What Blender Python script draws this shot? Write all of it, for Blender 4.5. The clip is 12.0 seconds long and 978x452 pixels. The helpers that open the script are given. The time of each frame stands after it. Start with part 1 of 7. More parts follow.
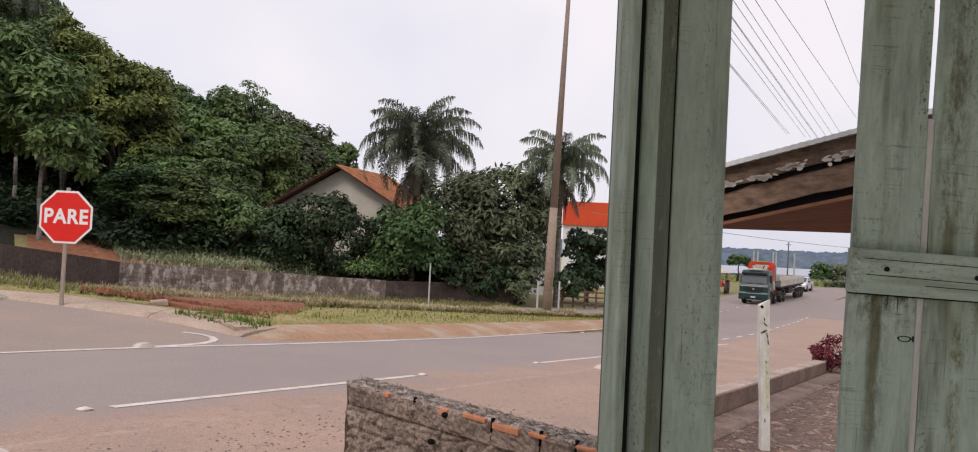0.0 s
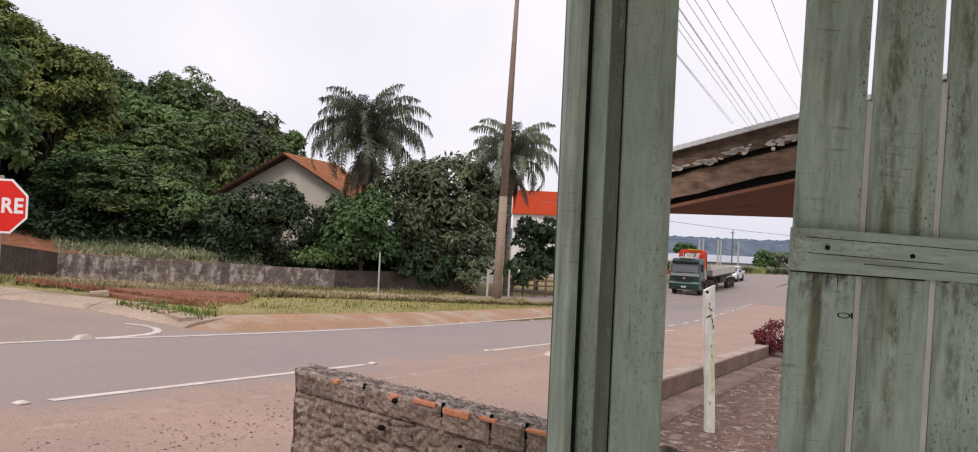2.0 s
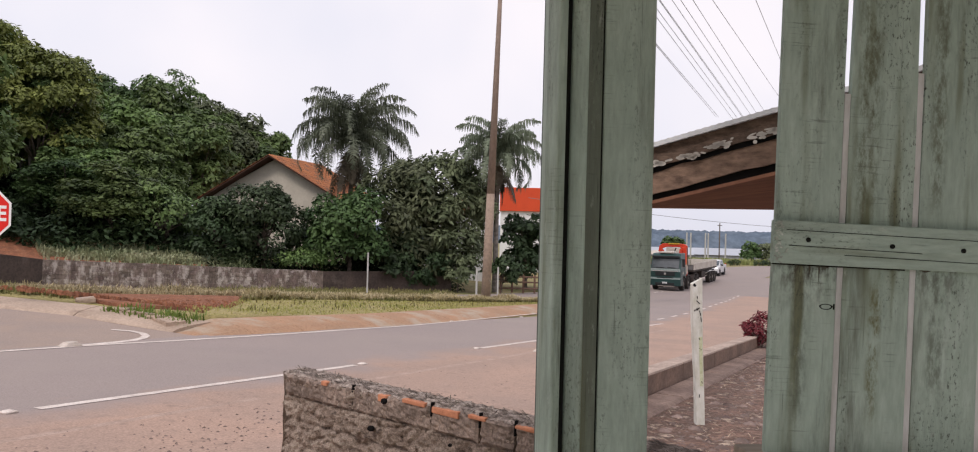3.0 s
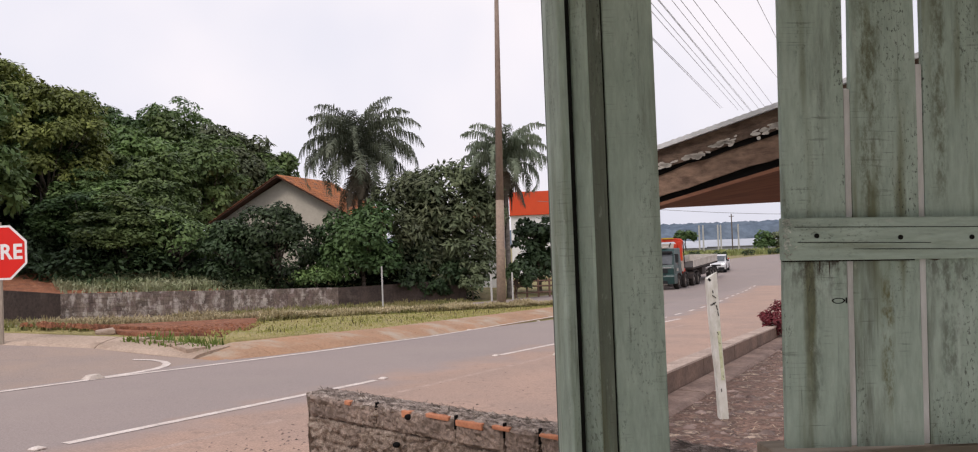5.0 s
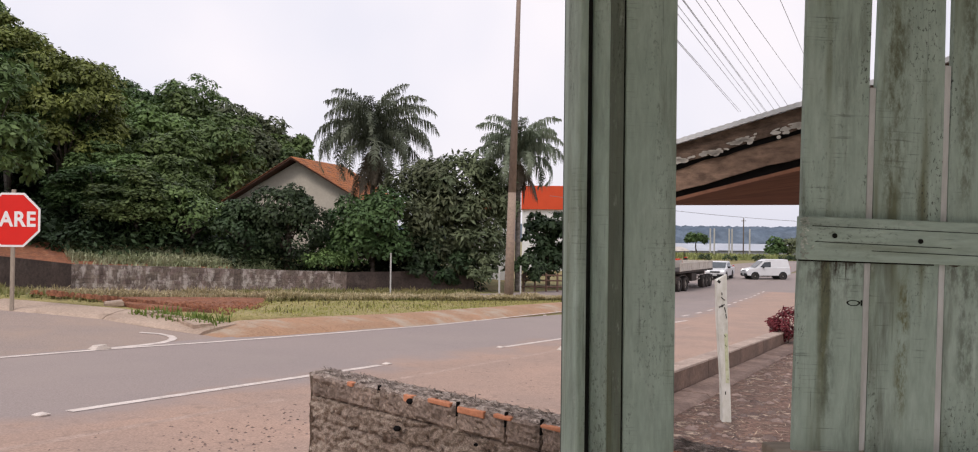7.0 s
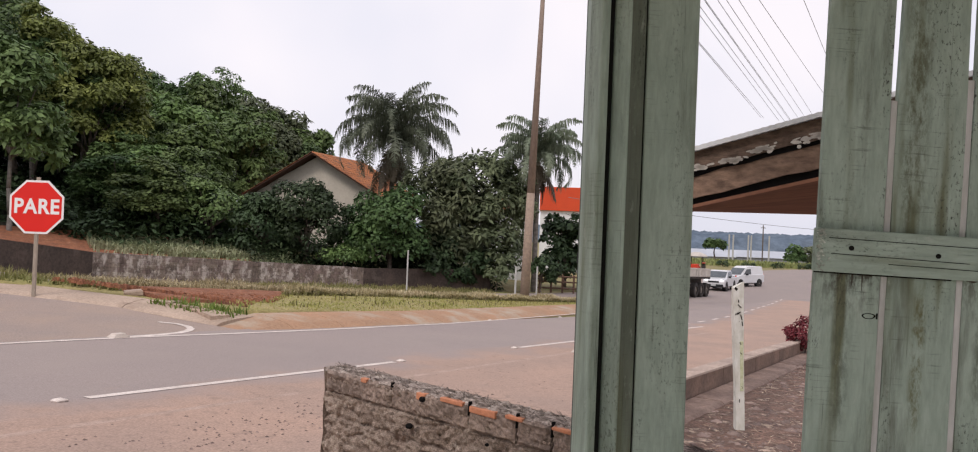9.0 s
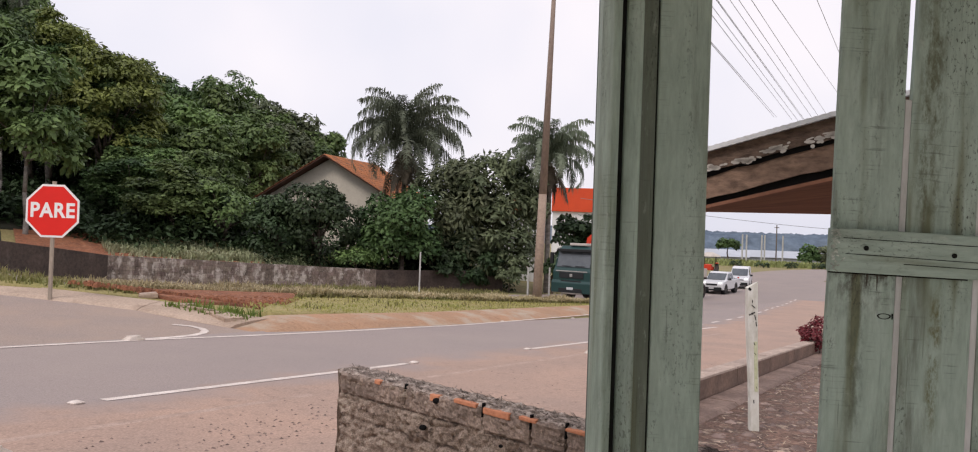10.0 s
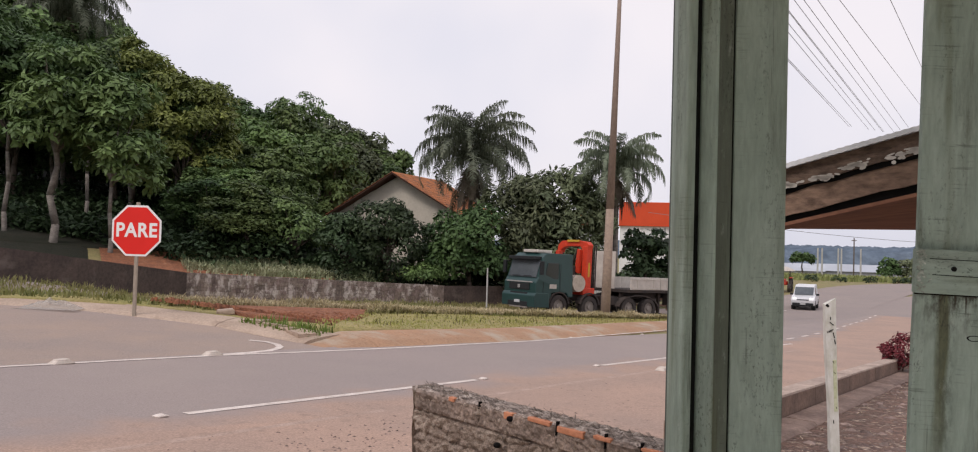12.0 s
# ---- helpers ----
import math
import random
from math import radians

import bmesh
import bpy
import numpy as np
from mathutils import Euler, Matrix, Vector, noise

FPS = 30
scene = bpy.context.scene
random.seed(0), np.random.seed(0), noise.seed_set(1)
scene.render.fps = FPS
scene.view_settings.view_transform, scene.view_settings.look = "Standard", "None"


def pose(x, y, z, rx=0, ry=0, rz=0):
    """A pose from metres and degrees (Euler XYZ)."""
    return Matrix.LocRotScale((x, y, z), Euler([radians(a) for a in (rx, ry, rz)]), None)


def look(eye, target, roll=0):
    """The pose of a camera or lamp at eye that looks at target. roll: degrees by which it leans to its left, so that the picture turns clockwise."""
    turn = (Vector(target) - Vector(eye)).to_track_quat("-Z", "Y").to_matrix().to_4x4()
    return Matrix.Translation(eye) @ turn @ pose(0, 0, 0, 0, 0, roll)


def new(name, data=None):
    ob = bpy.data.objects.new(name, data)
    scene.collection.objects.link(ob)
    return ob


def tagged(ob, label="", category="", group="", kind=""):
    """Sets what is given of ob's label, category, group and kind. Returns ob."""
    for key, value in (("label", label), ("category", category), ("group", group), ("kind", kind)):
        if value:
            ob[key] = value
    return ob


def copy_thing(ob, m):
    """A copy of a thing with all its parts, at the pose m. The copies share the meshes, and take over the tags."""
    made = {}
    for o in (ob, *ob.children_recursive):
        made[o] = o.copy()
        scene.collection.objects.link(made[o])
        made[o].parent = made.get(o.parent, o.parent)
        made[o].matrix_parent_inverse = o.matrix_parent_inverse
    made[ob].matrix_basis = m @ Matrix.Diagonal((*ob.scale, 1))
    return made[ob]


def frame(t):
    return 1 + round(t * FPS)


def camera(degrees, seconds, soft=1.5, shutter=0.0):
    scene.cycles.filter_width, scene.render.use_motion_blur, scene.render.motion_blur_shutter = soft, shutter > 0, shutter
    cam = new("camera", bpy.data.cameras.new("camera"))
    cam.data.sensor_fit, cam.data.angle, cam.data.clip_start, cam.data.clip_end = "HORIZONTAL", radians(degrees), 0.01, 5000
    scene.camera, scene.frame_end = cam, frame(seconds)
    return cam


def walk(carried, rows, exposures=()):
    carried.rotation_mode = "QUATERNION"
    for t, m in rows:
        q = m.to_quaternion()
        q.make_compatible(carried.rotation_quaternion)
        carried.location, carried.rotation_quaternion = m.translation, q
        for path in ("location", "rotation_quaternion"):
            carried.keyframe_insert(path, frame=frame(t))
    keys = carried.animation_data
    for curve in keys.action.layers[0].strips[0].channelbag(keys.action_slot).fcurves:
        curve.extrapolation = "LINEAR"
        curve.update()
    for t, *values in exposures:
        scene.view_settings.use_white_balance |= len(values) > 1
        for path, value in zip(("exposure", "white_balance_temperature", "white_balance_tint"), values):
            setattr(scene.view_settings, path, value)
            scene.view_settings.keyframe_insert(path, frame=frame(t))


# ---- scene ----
cam = camera(62.4, 12.0, soft=1.1)
PATH = [
    (0, (-0.009, -0.014, 1.599), (-0.011, 1.985, 1.652), 2.9),
    (0.5, (-0.004, -0.018, 1.591), (0.0, 1.982, 1.641), 3.1),
    (1, (-0.004, -0.011, 1.588), (0.049, 1.987, 1.633), 3.0),
    (1.5, (-0.009, -0.011, 1.586), (0.091, 1.986, 1.626), 3.0),
    (2, (-0.008, -0.009, 1.584), (0.115, 1.987, 1.616), 2.7),
    (2.5, (-0.008, -0.008, 1.583), (0.134, 1.987, 1.611), 2.4),
    (3, (0.0, -0.012, 1.587), (0.153, 1.982, 1.614), 1.5),
    (5, (-0.002, -0.036, 1.606), (0.124, 1.959, 1.648), -2.2),
    (5.5, (0.003, -0.031, 1.596), (0.117, 1.965, 1.636), -2.0),
    (6, (0.005, -0.027, 1.589), (0.119, 1.969, 1.62), -1.5),
    (6.5, (0.0, -0.025, 1.59), (0.104, 1.972, 1.618), -0.6),
    (7, (-0.003, -0.016, 1.59), (0.096, 1.981, 1.613), 0.7),
    (9, (-0.001, -0.026, 1.595), (0.054, 1.973, 1.616), 2.3),
    (9.5, (-0.002, -0.028, 1.597), (0.038, 1.971, 1.618), 2.2),
    (10, (-0.003, -0.03, 1.596), (0.022, 1.969, 1.619), 2.0),
    (10.5, (-0.005, -0.032, 1.597), (0.004, 1.968, 1.622), 1.7),
    (11, (-0.008, -0.035, 1.596), (-0.027, 1.965, 1.623), 1.6),
    (11.5, (-0.013, -0.034, 1.598), (-0.078, 1.964, 1.629), 1.7),
    (12, (-0.024, -0.063, 1.609), (-0.164, 1.931, 1.665), 1.6),
]
walk(cam, [(t, look(eye, target, roll)) for t, eye, target, roll in PATH],
     [(0, -0.12), (0.5, -0.07), (1.5, 0.0), (2.5, -0.02), (5, -0.05), (6, -0.03), (9.5, -0.03), (11.5, -0.08), (12, -0.15)])

# ---- world and light ----
world = bpy.data.worlds.new("overcast_sky")
world.use_nodes = True
scene.world = world
wt = world.node_tree
wt.nodes.clear()
w_sky = wt.nodes.new("ShaderNodeTexSky")
w_sky.sky_type, w_sky.sun_disc = "NISHITA", False
w_sky.sun_elevation, w_sky.sun_rotation = radians(58), radians(150)
w_sky.air_density, w_sky.dust_density, w_sky.ozone_density = 1.0, 4.0, 1.0
w_hsv = wt.nodes.new("ShaderNodeHueSaturation")
w_hsv.inputs["Saturation"].default_value = 0.30
w_mix = wt.nodes.new("ShaderNodeMixRGB")
w_mix.inputs[0].default_value = 0.80
w_co = wt.nodes.new("ShaderNodeTexCoord")
w_no = wt.nodes.new("ShaderNodeTexNoise")
w_no.inputs["Scale"].default_value, w_no.inputs["Detail"].default_value = 1.6, 4.0
w_cl = wt.nodes.new("ShaderNodeMixRGB")
w_cl.inputs[1].default_value, w_cl.inputs[2].default_value = (6.4, 7.1, 8.5, 1), (10.0, 9.7, 9.9, 1)
wt.links.new(w_co.outputs["Generated"], w_no.inputs["Vector"])
w_mr = wt.nodes.new("ShaderNodeMapRange")
w_mr.inputs["From Min"].default_value, w_mr.inputs["From Max"].default_value = 0.30, 0.62
wt.links.new(w_no.outputs["Fac"], w_mr.inputs["Value"])
wt.links.new(w_mr.outputs[0], w_cl.inputs[0])
wt.links.new(w_cl.outputs[0], w_mix.inputs[2])
w_bg = wt.nodes.new("ShaderNodeBackground")
w_bg.inputs["Strength"].default_value = 0.115
w_out = wt.nodes.new("ShaderNodeOutputWorld")
wt.links.new(w_sky.outputs[0], w_hsv.inputs["Color"])
wt.links.new(w_hsv.outputs[0], w_mix.inputs[1])
wt.links.new(w_mix.outputs[0], w_bg.inputs[0])
wt.links.new(w_bg.outputs[0], w_out.inputs[0])
sun = new("sun", bpy.data.lights.new("sun", "SUN"))
sun.data.energy, sun.data.angle, sun.data.color = 1.7, radians(16), (1.0, 0.95, 0.88)
sun.matrix_world = look((-30, -34, 55), (0, 0, 0))
scene.view_settings.use_white_balance = True
scene.view_settings.white_balance_tint = 15.0


# ---- materials ----
def srgb(r, g, b):
    return tuple(((c / 255) / 12.92 if c / 255 < 0.04045 else ((c / 255 + 0.055) / 1.055) ** 2.4) for c in (r, g, b))


def mat(name, a, b=None, scale=1.0, rough=0.85, bump=0.0, grain=0.25, grain_scale=12.0, stretch=(1, 1, 1), metal=0.0,
        third=None, third_scale=0.4, third_at=(0.5, 0.65), island=0.0, emit=None, coords="Object", spec=0.3, bump_dist=0.01):
    """Two colours mixed by a broad noise, a finer grain, an optional third tone in patches, and a bump."""
    m = bpy.data.materials.new(name)
    m.use_nodes = True
    nt = m.node_tree
    n, l = nt.nodes, nt.links
    bsdf = n["Principled BSDF"]
    bsdf.inputs["Roughness"].default_value, bsdf.inputs["Metallic"].default_value = rough, metal
    bsdf.inputs["Specular IOR Level"].default_value = spec
    tc = n.new("ShaderNodeTexCoord")
    mp = n.new("ShaderNodeMapping")
    mp.inputs["Scale"].default_value = stretch
    l.new(tc.outputs[coords], mp.inputs[0])

    def noi(sc, detail=4.0, rgh=0.6):
        q = n.new("ShaderNodeTexNoise")
        q.inputs["Scale"].default_value, q.inputs["Detail"].default_value, q.inputs["Roughness"].default_value = sc, detail, rgh
        l.new(mp.outputs[0], q.inputs["Vector"])
        return q

    def ramp(src, lo, hi):
        q = n.new("ShaderNodeMapRange")
        q.inputs["From Min"].default_value, q.inputs["From Max"].default_value = lo, hi
        l.new(src, q.inputs["Value"])
        return q.outputs[0]

    def mix(fac, c1, c2, kind="MIX"):
        q = n.new("ShaderNodeMixRGB")
        q.blend_type = kind
        for k, v in ((0, fac), (1, c1), (2, c2)):
            if isinstance(v, (int, float)):
                q.inputs[k].default_value = v
            elif isinstance(v, tuple):
                q.inputs[k].default_value = (*v[:3], 1)
            else:
                l.new(v, q.inputs[k])
        return q.outputs[0]

    b = b or tuple(c * 0.8 for c in a)
    col = mix(ramp(noi(scale).outputs["Fac"], 0.35, 0.65), a, b)
    fine = noi(grain_scale, 6.0, 0.7)
    col = mix(grain, col, ramp(fine.outputs["Fac"], 0.2, 0.8), "OVERLAY")
    if third:
        col = mix(ramp(noi(third_scale, 6.0, 0.7).outputs["Fac"], *third_at), col, third)
    if island:
        geo = n.new("ShaderNodeNewGeometry")
        info = n.new("ShaderNodeObjectInfo")
        add = n.new("ShaderNodeMath")
        add.operation = "ADD"
        l.new(geo.outputs["Random Per Island"], add.inputs[0])
        l.new(info.outputs["Random"], add.inputs[1])
        hs = n.new("ShaderNodeHueSaturation")
        l.new(col, hs.inputs["Color"])
        v = n.new("ShaderNodeMapRange")
        v.inputs["From Max"].default_value = 2.0
        v.inputs["To Min"].default_value, v.inputs["To Max"].default_value = 1 - island, 1 + island
        l.new(add.outputs[0], v.inputs["Value"])
        l.new(v.outputs[0], hs.inputs["Value"])
        hv = n.new("ShaderNodeMapRange")
        hv.inputs["To Min"].default_value, hv.inputs["To Max"].default_value = 0.485, 0.515
        l.new(info.outputs["Random"], hv.inputs["Value"])
        l.new(hv.outputs[0], hs.inputs["Hue"])
        col = hs.outputs[0]
    l.new(col, bsdf.inputs["Base Color"])
    if bump:
        bp = n.new("ShaderNodeBump")
        bp.inputs["Strength"].default_value, bp.inputs["Distance"].default_value = bump, bump_dist
        l.new(fine.outputs["Fac"], bp.inputs["Height"])
        l.new(bp.outputs[0], bsdf.inputs["Normal"])
    if emit:
        bsdf.inputs["Emission Color"].default_value, bsdf.inputs["Emission Strength"].default_value = (*emit[:3], 1), emit[3]
    return m


def leafy(name, a, b, trans=0.15, island=0.5):
    """Foliage: two greens, tone by leaf, a little light through the leaf."""
    m = mat(name, a, b, scale=0.35, rough=0.55, grain=0.15, grain_scale=3, island=island, spec=0.25)
    n, l = m.node_tree.nodes, m.node_tree.links
    bsdf, out = n["Principled BSDF"], n["Material Output"]
    tr = n.new("ShaderNodeBsdfTranslucent")
    src = bsdf.inputs["Base Color"].links[0].from_socket
    l.new(src, tr.inputs["Color"])
    ms = n.new("ShaderNodeMixShader")
    ms.inputs[0].default_value = trans
    l.new(bsdf.outputs[0], ms.inputs[1])
    l.new(tr.outputs[0], ms.inputs[2])
    l.new(ms.outputs[0], out.inputs["Surface"])
    return m


M = {}
M["ground"] = mat("dry_grassy_ground", (0.26, 0.20, 0.095), (0.19, 0.18, 0.065), 0.6, grain=0.5, grain_scale=9, bump=0.6, bump_dist=0.05)
M["asphalt"] = mat("worn_grey_asphalt", (0.265, 0.217, 0.20), (0.29, 0.235, 0.21), 0.35, grain=0.35, grain_scale=70, bump=0.25, third=(0.31, 0.255, 0.22), third_scale=0.22, third_at=(0.55, 0.8))
M["dust"] = mat("dusty_asphalt_shoulder", (0.385, 0.265, 0.205), (0.325, 0.235, 0.192), 0.5, grain=0.45, grain_scale=45, bump=0.35, third=(0.40, 0.30, 0.235), third_scale=0.5)
def dusty_road():
    """Asphalt that goes over into dust across the road; n is the distance across it."""
    m = mat("asphalt_under_drifted_dust", (0.283, 0.231, 0.213), (0.308, 0.248, 0.224), 0.3, grain=0.4, grain_scale=60, bump=0.3, third=(0.324, 0.265, 0.232), third_scale=0.25, third_at=(0.5, 0.8))
    n, l = m.node_tree.nodes, m.node_tree.links
    bsdf = n["Principled BSDF"]
    grey = bsdf.inputs["Base Color"].links[0].from_socket
    tc = n.new("ShaderNodeTexCoord")
    dot = n.new("ShaderNodeVectorMath")
    dot.operation = "DOT_PRODUCT"
    dot.inputs[1].default_value = (-0.86, 0.51, 0)
    l.new(tc.outputs["Object"], dot.inputs[0])
    def noi(sc, det):
        q = n.new("ShaderNodeTexNoise")
        q.inputs["Scale"].default_value, q.inputs["Detail"].default_value = sc, det
        l.new(tc.outputs["Object"], q.inputs["Vector"])
        return q.outputs["Fac"]
    def rng(src, a, b, c=0.0, d=1.0):
        q = n.new("ShaderNodeMapRange")
        q.inputs[1].default_value, q.inputs[2].default_value, q.inputs[3].default_value, q.inputs[4].default_value = a, b, c, d
        l.new(src, q.inputs[0])
        return q.outputs[0]
    ad = n.new("ShaderNodeMath")
    # the dust widens further along the road
    far = n.new("ShaderNodeVectorMath")
    far.operation = "DOT_PRODUCT"
    far.inputs[1].default_value = (0.51, 0.86, 0)
    l.new(tc.outputs["Object"], far.inputs[0])
    widen = n.new("ShaderNodeMath")
    l.new(dot.outputs["Value"], widen.inputs[0])
    l.new(rng(far.outputs["Value"], 20.0, 60.0, 0.0, -3.5), widen.inputs[1])
    l.new(widen.outputs[0], ad.inputs[0])
    l.new(rng(noi(0.9, 6), 0.3, 0.7, -0.45, 0.45), ad.inputs[1])
    def mx(fac, a, b, kind="MIX"):
        q = n.new("ShaderNodeMixRGB")
        q.blend_type = kind
        for k, v in ((0, fac), (1, a), (2, b)):
            if isinstance(v, float):
                q.inputs[k].default_value = v
            elif isinstance(v, tuple):
                q.inputs[k].default_value = (*v, 1)
            else:
                l.new(v, q.inputs[k])
        return q.outputs[0]
    sand = mx(rng(noi(0.7, 5), 0.35, 0.65), (0.405, 0.270, 0.205), (0.340, 0.238, 0.189))
    sand = mx(0.32, sand, rng(noi(55, 5), 0.25, 0.75), "OVERLAY")
    sand = mx(rng(noi(9, 4), 0.58, 0.68, 0.0, 0.5), sand, (0.238, 0.167, 0.135))
    col = mx(rng(ad.outputs[0], 6.5, 5.7), grey, sand)
    l.new(col, bsdf.inputs["Base Color"])
    return m


M["road_mix"] = dusty_road()
M["apron"] = mat("dusty_grey_apron", (0.285, 0.225, 0.195), (0.325, 0.245, 0.20), 0.5, grain=0.45, grain_scale=45, bump=0.3, third=(0.37, 0.265, 0.20), third_scale=0.4, third_at=(0.5, 0.75))
M["line"] = mat("worn_white_road_paint", (0.70, 0.61, 0.55), (0.52, 0.44, 0.39), 5, grain=0.5, grain_scale=60)
M["faint_line"] = mat("worn_off_road_paint", (0.43, 0.31, 0.25), (0.33, 0.23, 0.18), 3, grain=0.5, grain_scale=40)
M["kerb"] = mat("soil_stained_concrete_kerb", (0.403, 0.230, 0.134), (0.336, 0.202, 0.123), 0.8, grain=0.35, grain_scale=20, bump=0.4, third=(0.403, 0.325, 0.246), third_scale=0.9)
M["kerb_sand"] = mat("sandy_concrete_kerb", (0.440, 0.330, 0.253), (0.363, 0.270, 0.204), 0.9, grain=0.4, grain_scale=24, bump=0.4, third=(0.264, 0.187, 0.138), third_scale=1.4, third_at=(0.55, 0.75))
M["kerb_grey"] = mat("brown_concrete_step", (0.24, 0.165, 0.13), (0.13, 0.085, 0.068), 2.2, grain=0.55, grain_scale=22, bump=0.6)
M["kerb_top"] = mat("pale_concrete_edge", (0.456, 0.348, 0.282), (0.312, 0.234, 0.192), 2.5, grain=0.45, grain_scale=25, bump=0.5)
M["kerb_mid"] = mat("brown_concrete", (0.248, 0.160, 0.119), (0.154, 0.103, 0.079), 2, grain=0.5, grain_scale=22, bump=0.5)
M["soil"] = mat("red_soil", (0.30, 0.12, 0.06), (0.20, 0.08, 0.045), 2.5, grain=0.6, grain_scale=12, bump=0.9, bump_dist=0.06, third=(0.40, 0.22, 0.13), third_scale=4, third_at=(0.56, 0.68))
M["grass"] = mat("short_verge_grass", (0.28, 0.25, 0.088), (0.335, 0.27, 0.118), 0.7, grain=0.6, grain_scale=14, bump=0.8, bump_dist=0.05)
M["blade"] = leafy("grass_blades", (0.27, 0.27, 0.08), (0.37, 0.315, 0.13), 0.3, 0.4)
M["field_blade"] = leafy("rough_field_growth", (0.30, 0.33, 0.13), (0.20, 0.235, 0.08), 0.25, 0.6)
M["weed"] = leafy("fresh_green_weeds", (0.17, 0.25, 0.05), (0.11, 0.17, 0.04), 0.3, 0.4)
M["bank_blade"] = leafy("rough_bank_grass", (0.145, 0.15, 0.05), (0.24, 0.20, 0.09), 0.25, 0.5)
M["dry_blade"] = leafy("straw_coloured_tufts", (0.62, 0.53, 0.32), (0.42, 0.365, 0.18), 0.3, 0.5)
M["crop"] = leafy("pale_crop_leaves", (0.30, 0.36, 0.19), (0.42, 0.43, 0.27), 0.3, 0.35)
M["dirt"] = mat("dry_dirt_with_straw", (0.325, 0.195, 0.143), (0.111, 0.068, 0.053), 5.0, grain=0.85, grain_scale=26, bump=1.0, bump_dist=0.06, third=(0.728, 0.546, 0.416), third_scale=5.0, third_at=(0.56, 0.66))
# this tone includes the deep shade beneath the trees
M["litter"] = mat("leaf_litter_with_painted_shade", (0.022, 0.02, 0.012), (0.012, 0.014, 0.007), 1.0, grain=0.5, grain_scale=6, bump=0.6, bump_dist=0.05)
M["straw"] = mat("dry_straw", (0.529, 0.391, 0.282), (0.310, 0.218, 0.161), 3, grain=0.3, island=0.4)
M["straw_dark"] = mat("dry_brown_moss", (0.20, 0.155, 0.12), (0.09, 0.068, 0.055), 30, grain=0.3, island=0.5)
M["pebble"] = mat("brown_pebbles", (0.12, 0.082, 0.068), (0.32, 0.24, 0.195), 4, island=0.5)
M["wall_dark"] = mat("soot_dark_weathered_wall", (0.095, 0.068, 0.058), (0.058, 0.043, 0.038), 0.9, grain=0.5, grain_scale=8, bump=0.5, third=(0.14, 0.11, 0.095), third_scale=1.2, third_at=(0.55, 0.75))
M["wall_pale"] = mat("lichen_stained_render", (0.22, 0.17, 0.145), (0.11, 0.085, 0.072), 2.2, grain=0.7, grain_scale=9, bump=0.5, third=(0.45, 0.395, 0.36), third_scale=2.6, third_at=(0.50, 0.62), stretch=(1, 1, 0.5))
def painted_wood(name, a, b, along_z=True, dirt=1.0):
    """Old green paint: blotches, mossy streaks along the board, specks of bare grime and fine saw marks across it."""
    m = bpy.data.materials.new(name)
    m.use_nodes = True
    nt = m.node_tree
    n, l = nt.nodes, nt.links
    bsdf = n["Principled BSDF"]
    bsdf.inputs["Roughness"].default_value, bsdf.inputs["Specular IOR Level"].default_value = 0.6, 0.3
    tc = n.new("ShaderNodeTexCoord")
    info = n.new("ShaderNodeObjectInfo")
    off = n.new("ShaderNodeVectorMath")
    off.operation = "MULTIPLY_ADD"
    l.new(info.outputs["Random"], off.inputs[0])
    off.inputs[1].default_value = (7, 3, 5)
    l.new(tc.outputs["Object"], off.inputs[2])

    def noi(st, sc, detail=5.0, rgh=0.6):
        mp = n.new("ShaderNodeMapping")
        mp.inputs["Scale"].default_value = st if along_z else (st[2], st[1], st[0])
        l.new(off.outputs[0], mp.inputs[0])
        q = n.new("ShaderNodeTexNoise")
        q.inputs["Scale"].default_value, q.inputs["Detail"].default_value, q.inputs["Roughness"].default_value = sc, detail, rgh
        l.new(mp.outputs[0], q.inputs["Vector"])
        return q.outputs["Fac"]

    def ramp(src, lo, hi, to=1.0):
        q = n.new("ShaderNodeMapRange")
        q.inputs["From Min"].default_value, q.inputs["From Max"].default_value, q.inputs["To Max"].default_value = lo, hi, to
        l.new(src, q.inputs["Value"])
        return q.outputs[0]

    def mix(fac, c1, c2, kind="MIX"):
        q = n.new("ShaderNodeMixRGB")
        q.blend_type = kind
        for k, v in ((0, fac), (1, c1), (2, c2)):
            if isinstance(v, (int, float)):
                q.inputs[k].default_value = v
            elif isinstance(v, tuple):
                q.inputs[k].default_value = (*v[:3], 1)
            else:
                l.new(v, q.inputs[k])
        return q.outputs[0]

    def times(p, q):
        k = n.new("ShaderNodeMath")
        k.operation = "MULTIPLY"
        l.new(p, k.inputs[0]), l.new(q, k.inputs[1])
        return k.outputs[0]

    col = mix(ramp(noi((1, 1, 0.6), 6), 0.35, 0.65), a, b)
    fine = noi((4, 4, 0.7), 22, 6, 0.7)
    col = mix(0.22, col, ramp(fine, 0.25, 0.75), "OVERLAY")
    # mossy runs down the board
    col = mix(ramp(noi((11, 11, 0.9), 2.0, 3, 0.5), 0.54, 0.68, 0.85 * dirt), col, (0.135, 0.14, 0.062))
    # grey grime in broad patches
    col = mix(ramp(noi((5, 5, 0.7), 2.6, 7, 0.7), 0.51, 0.66, 0.72 * dirt), col, (0.13, 0.14, 0.105))
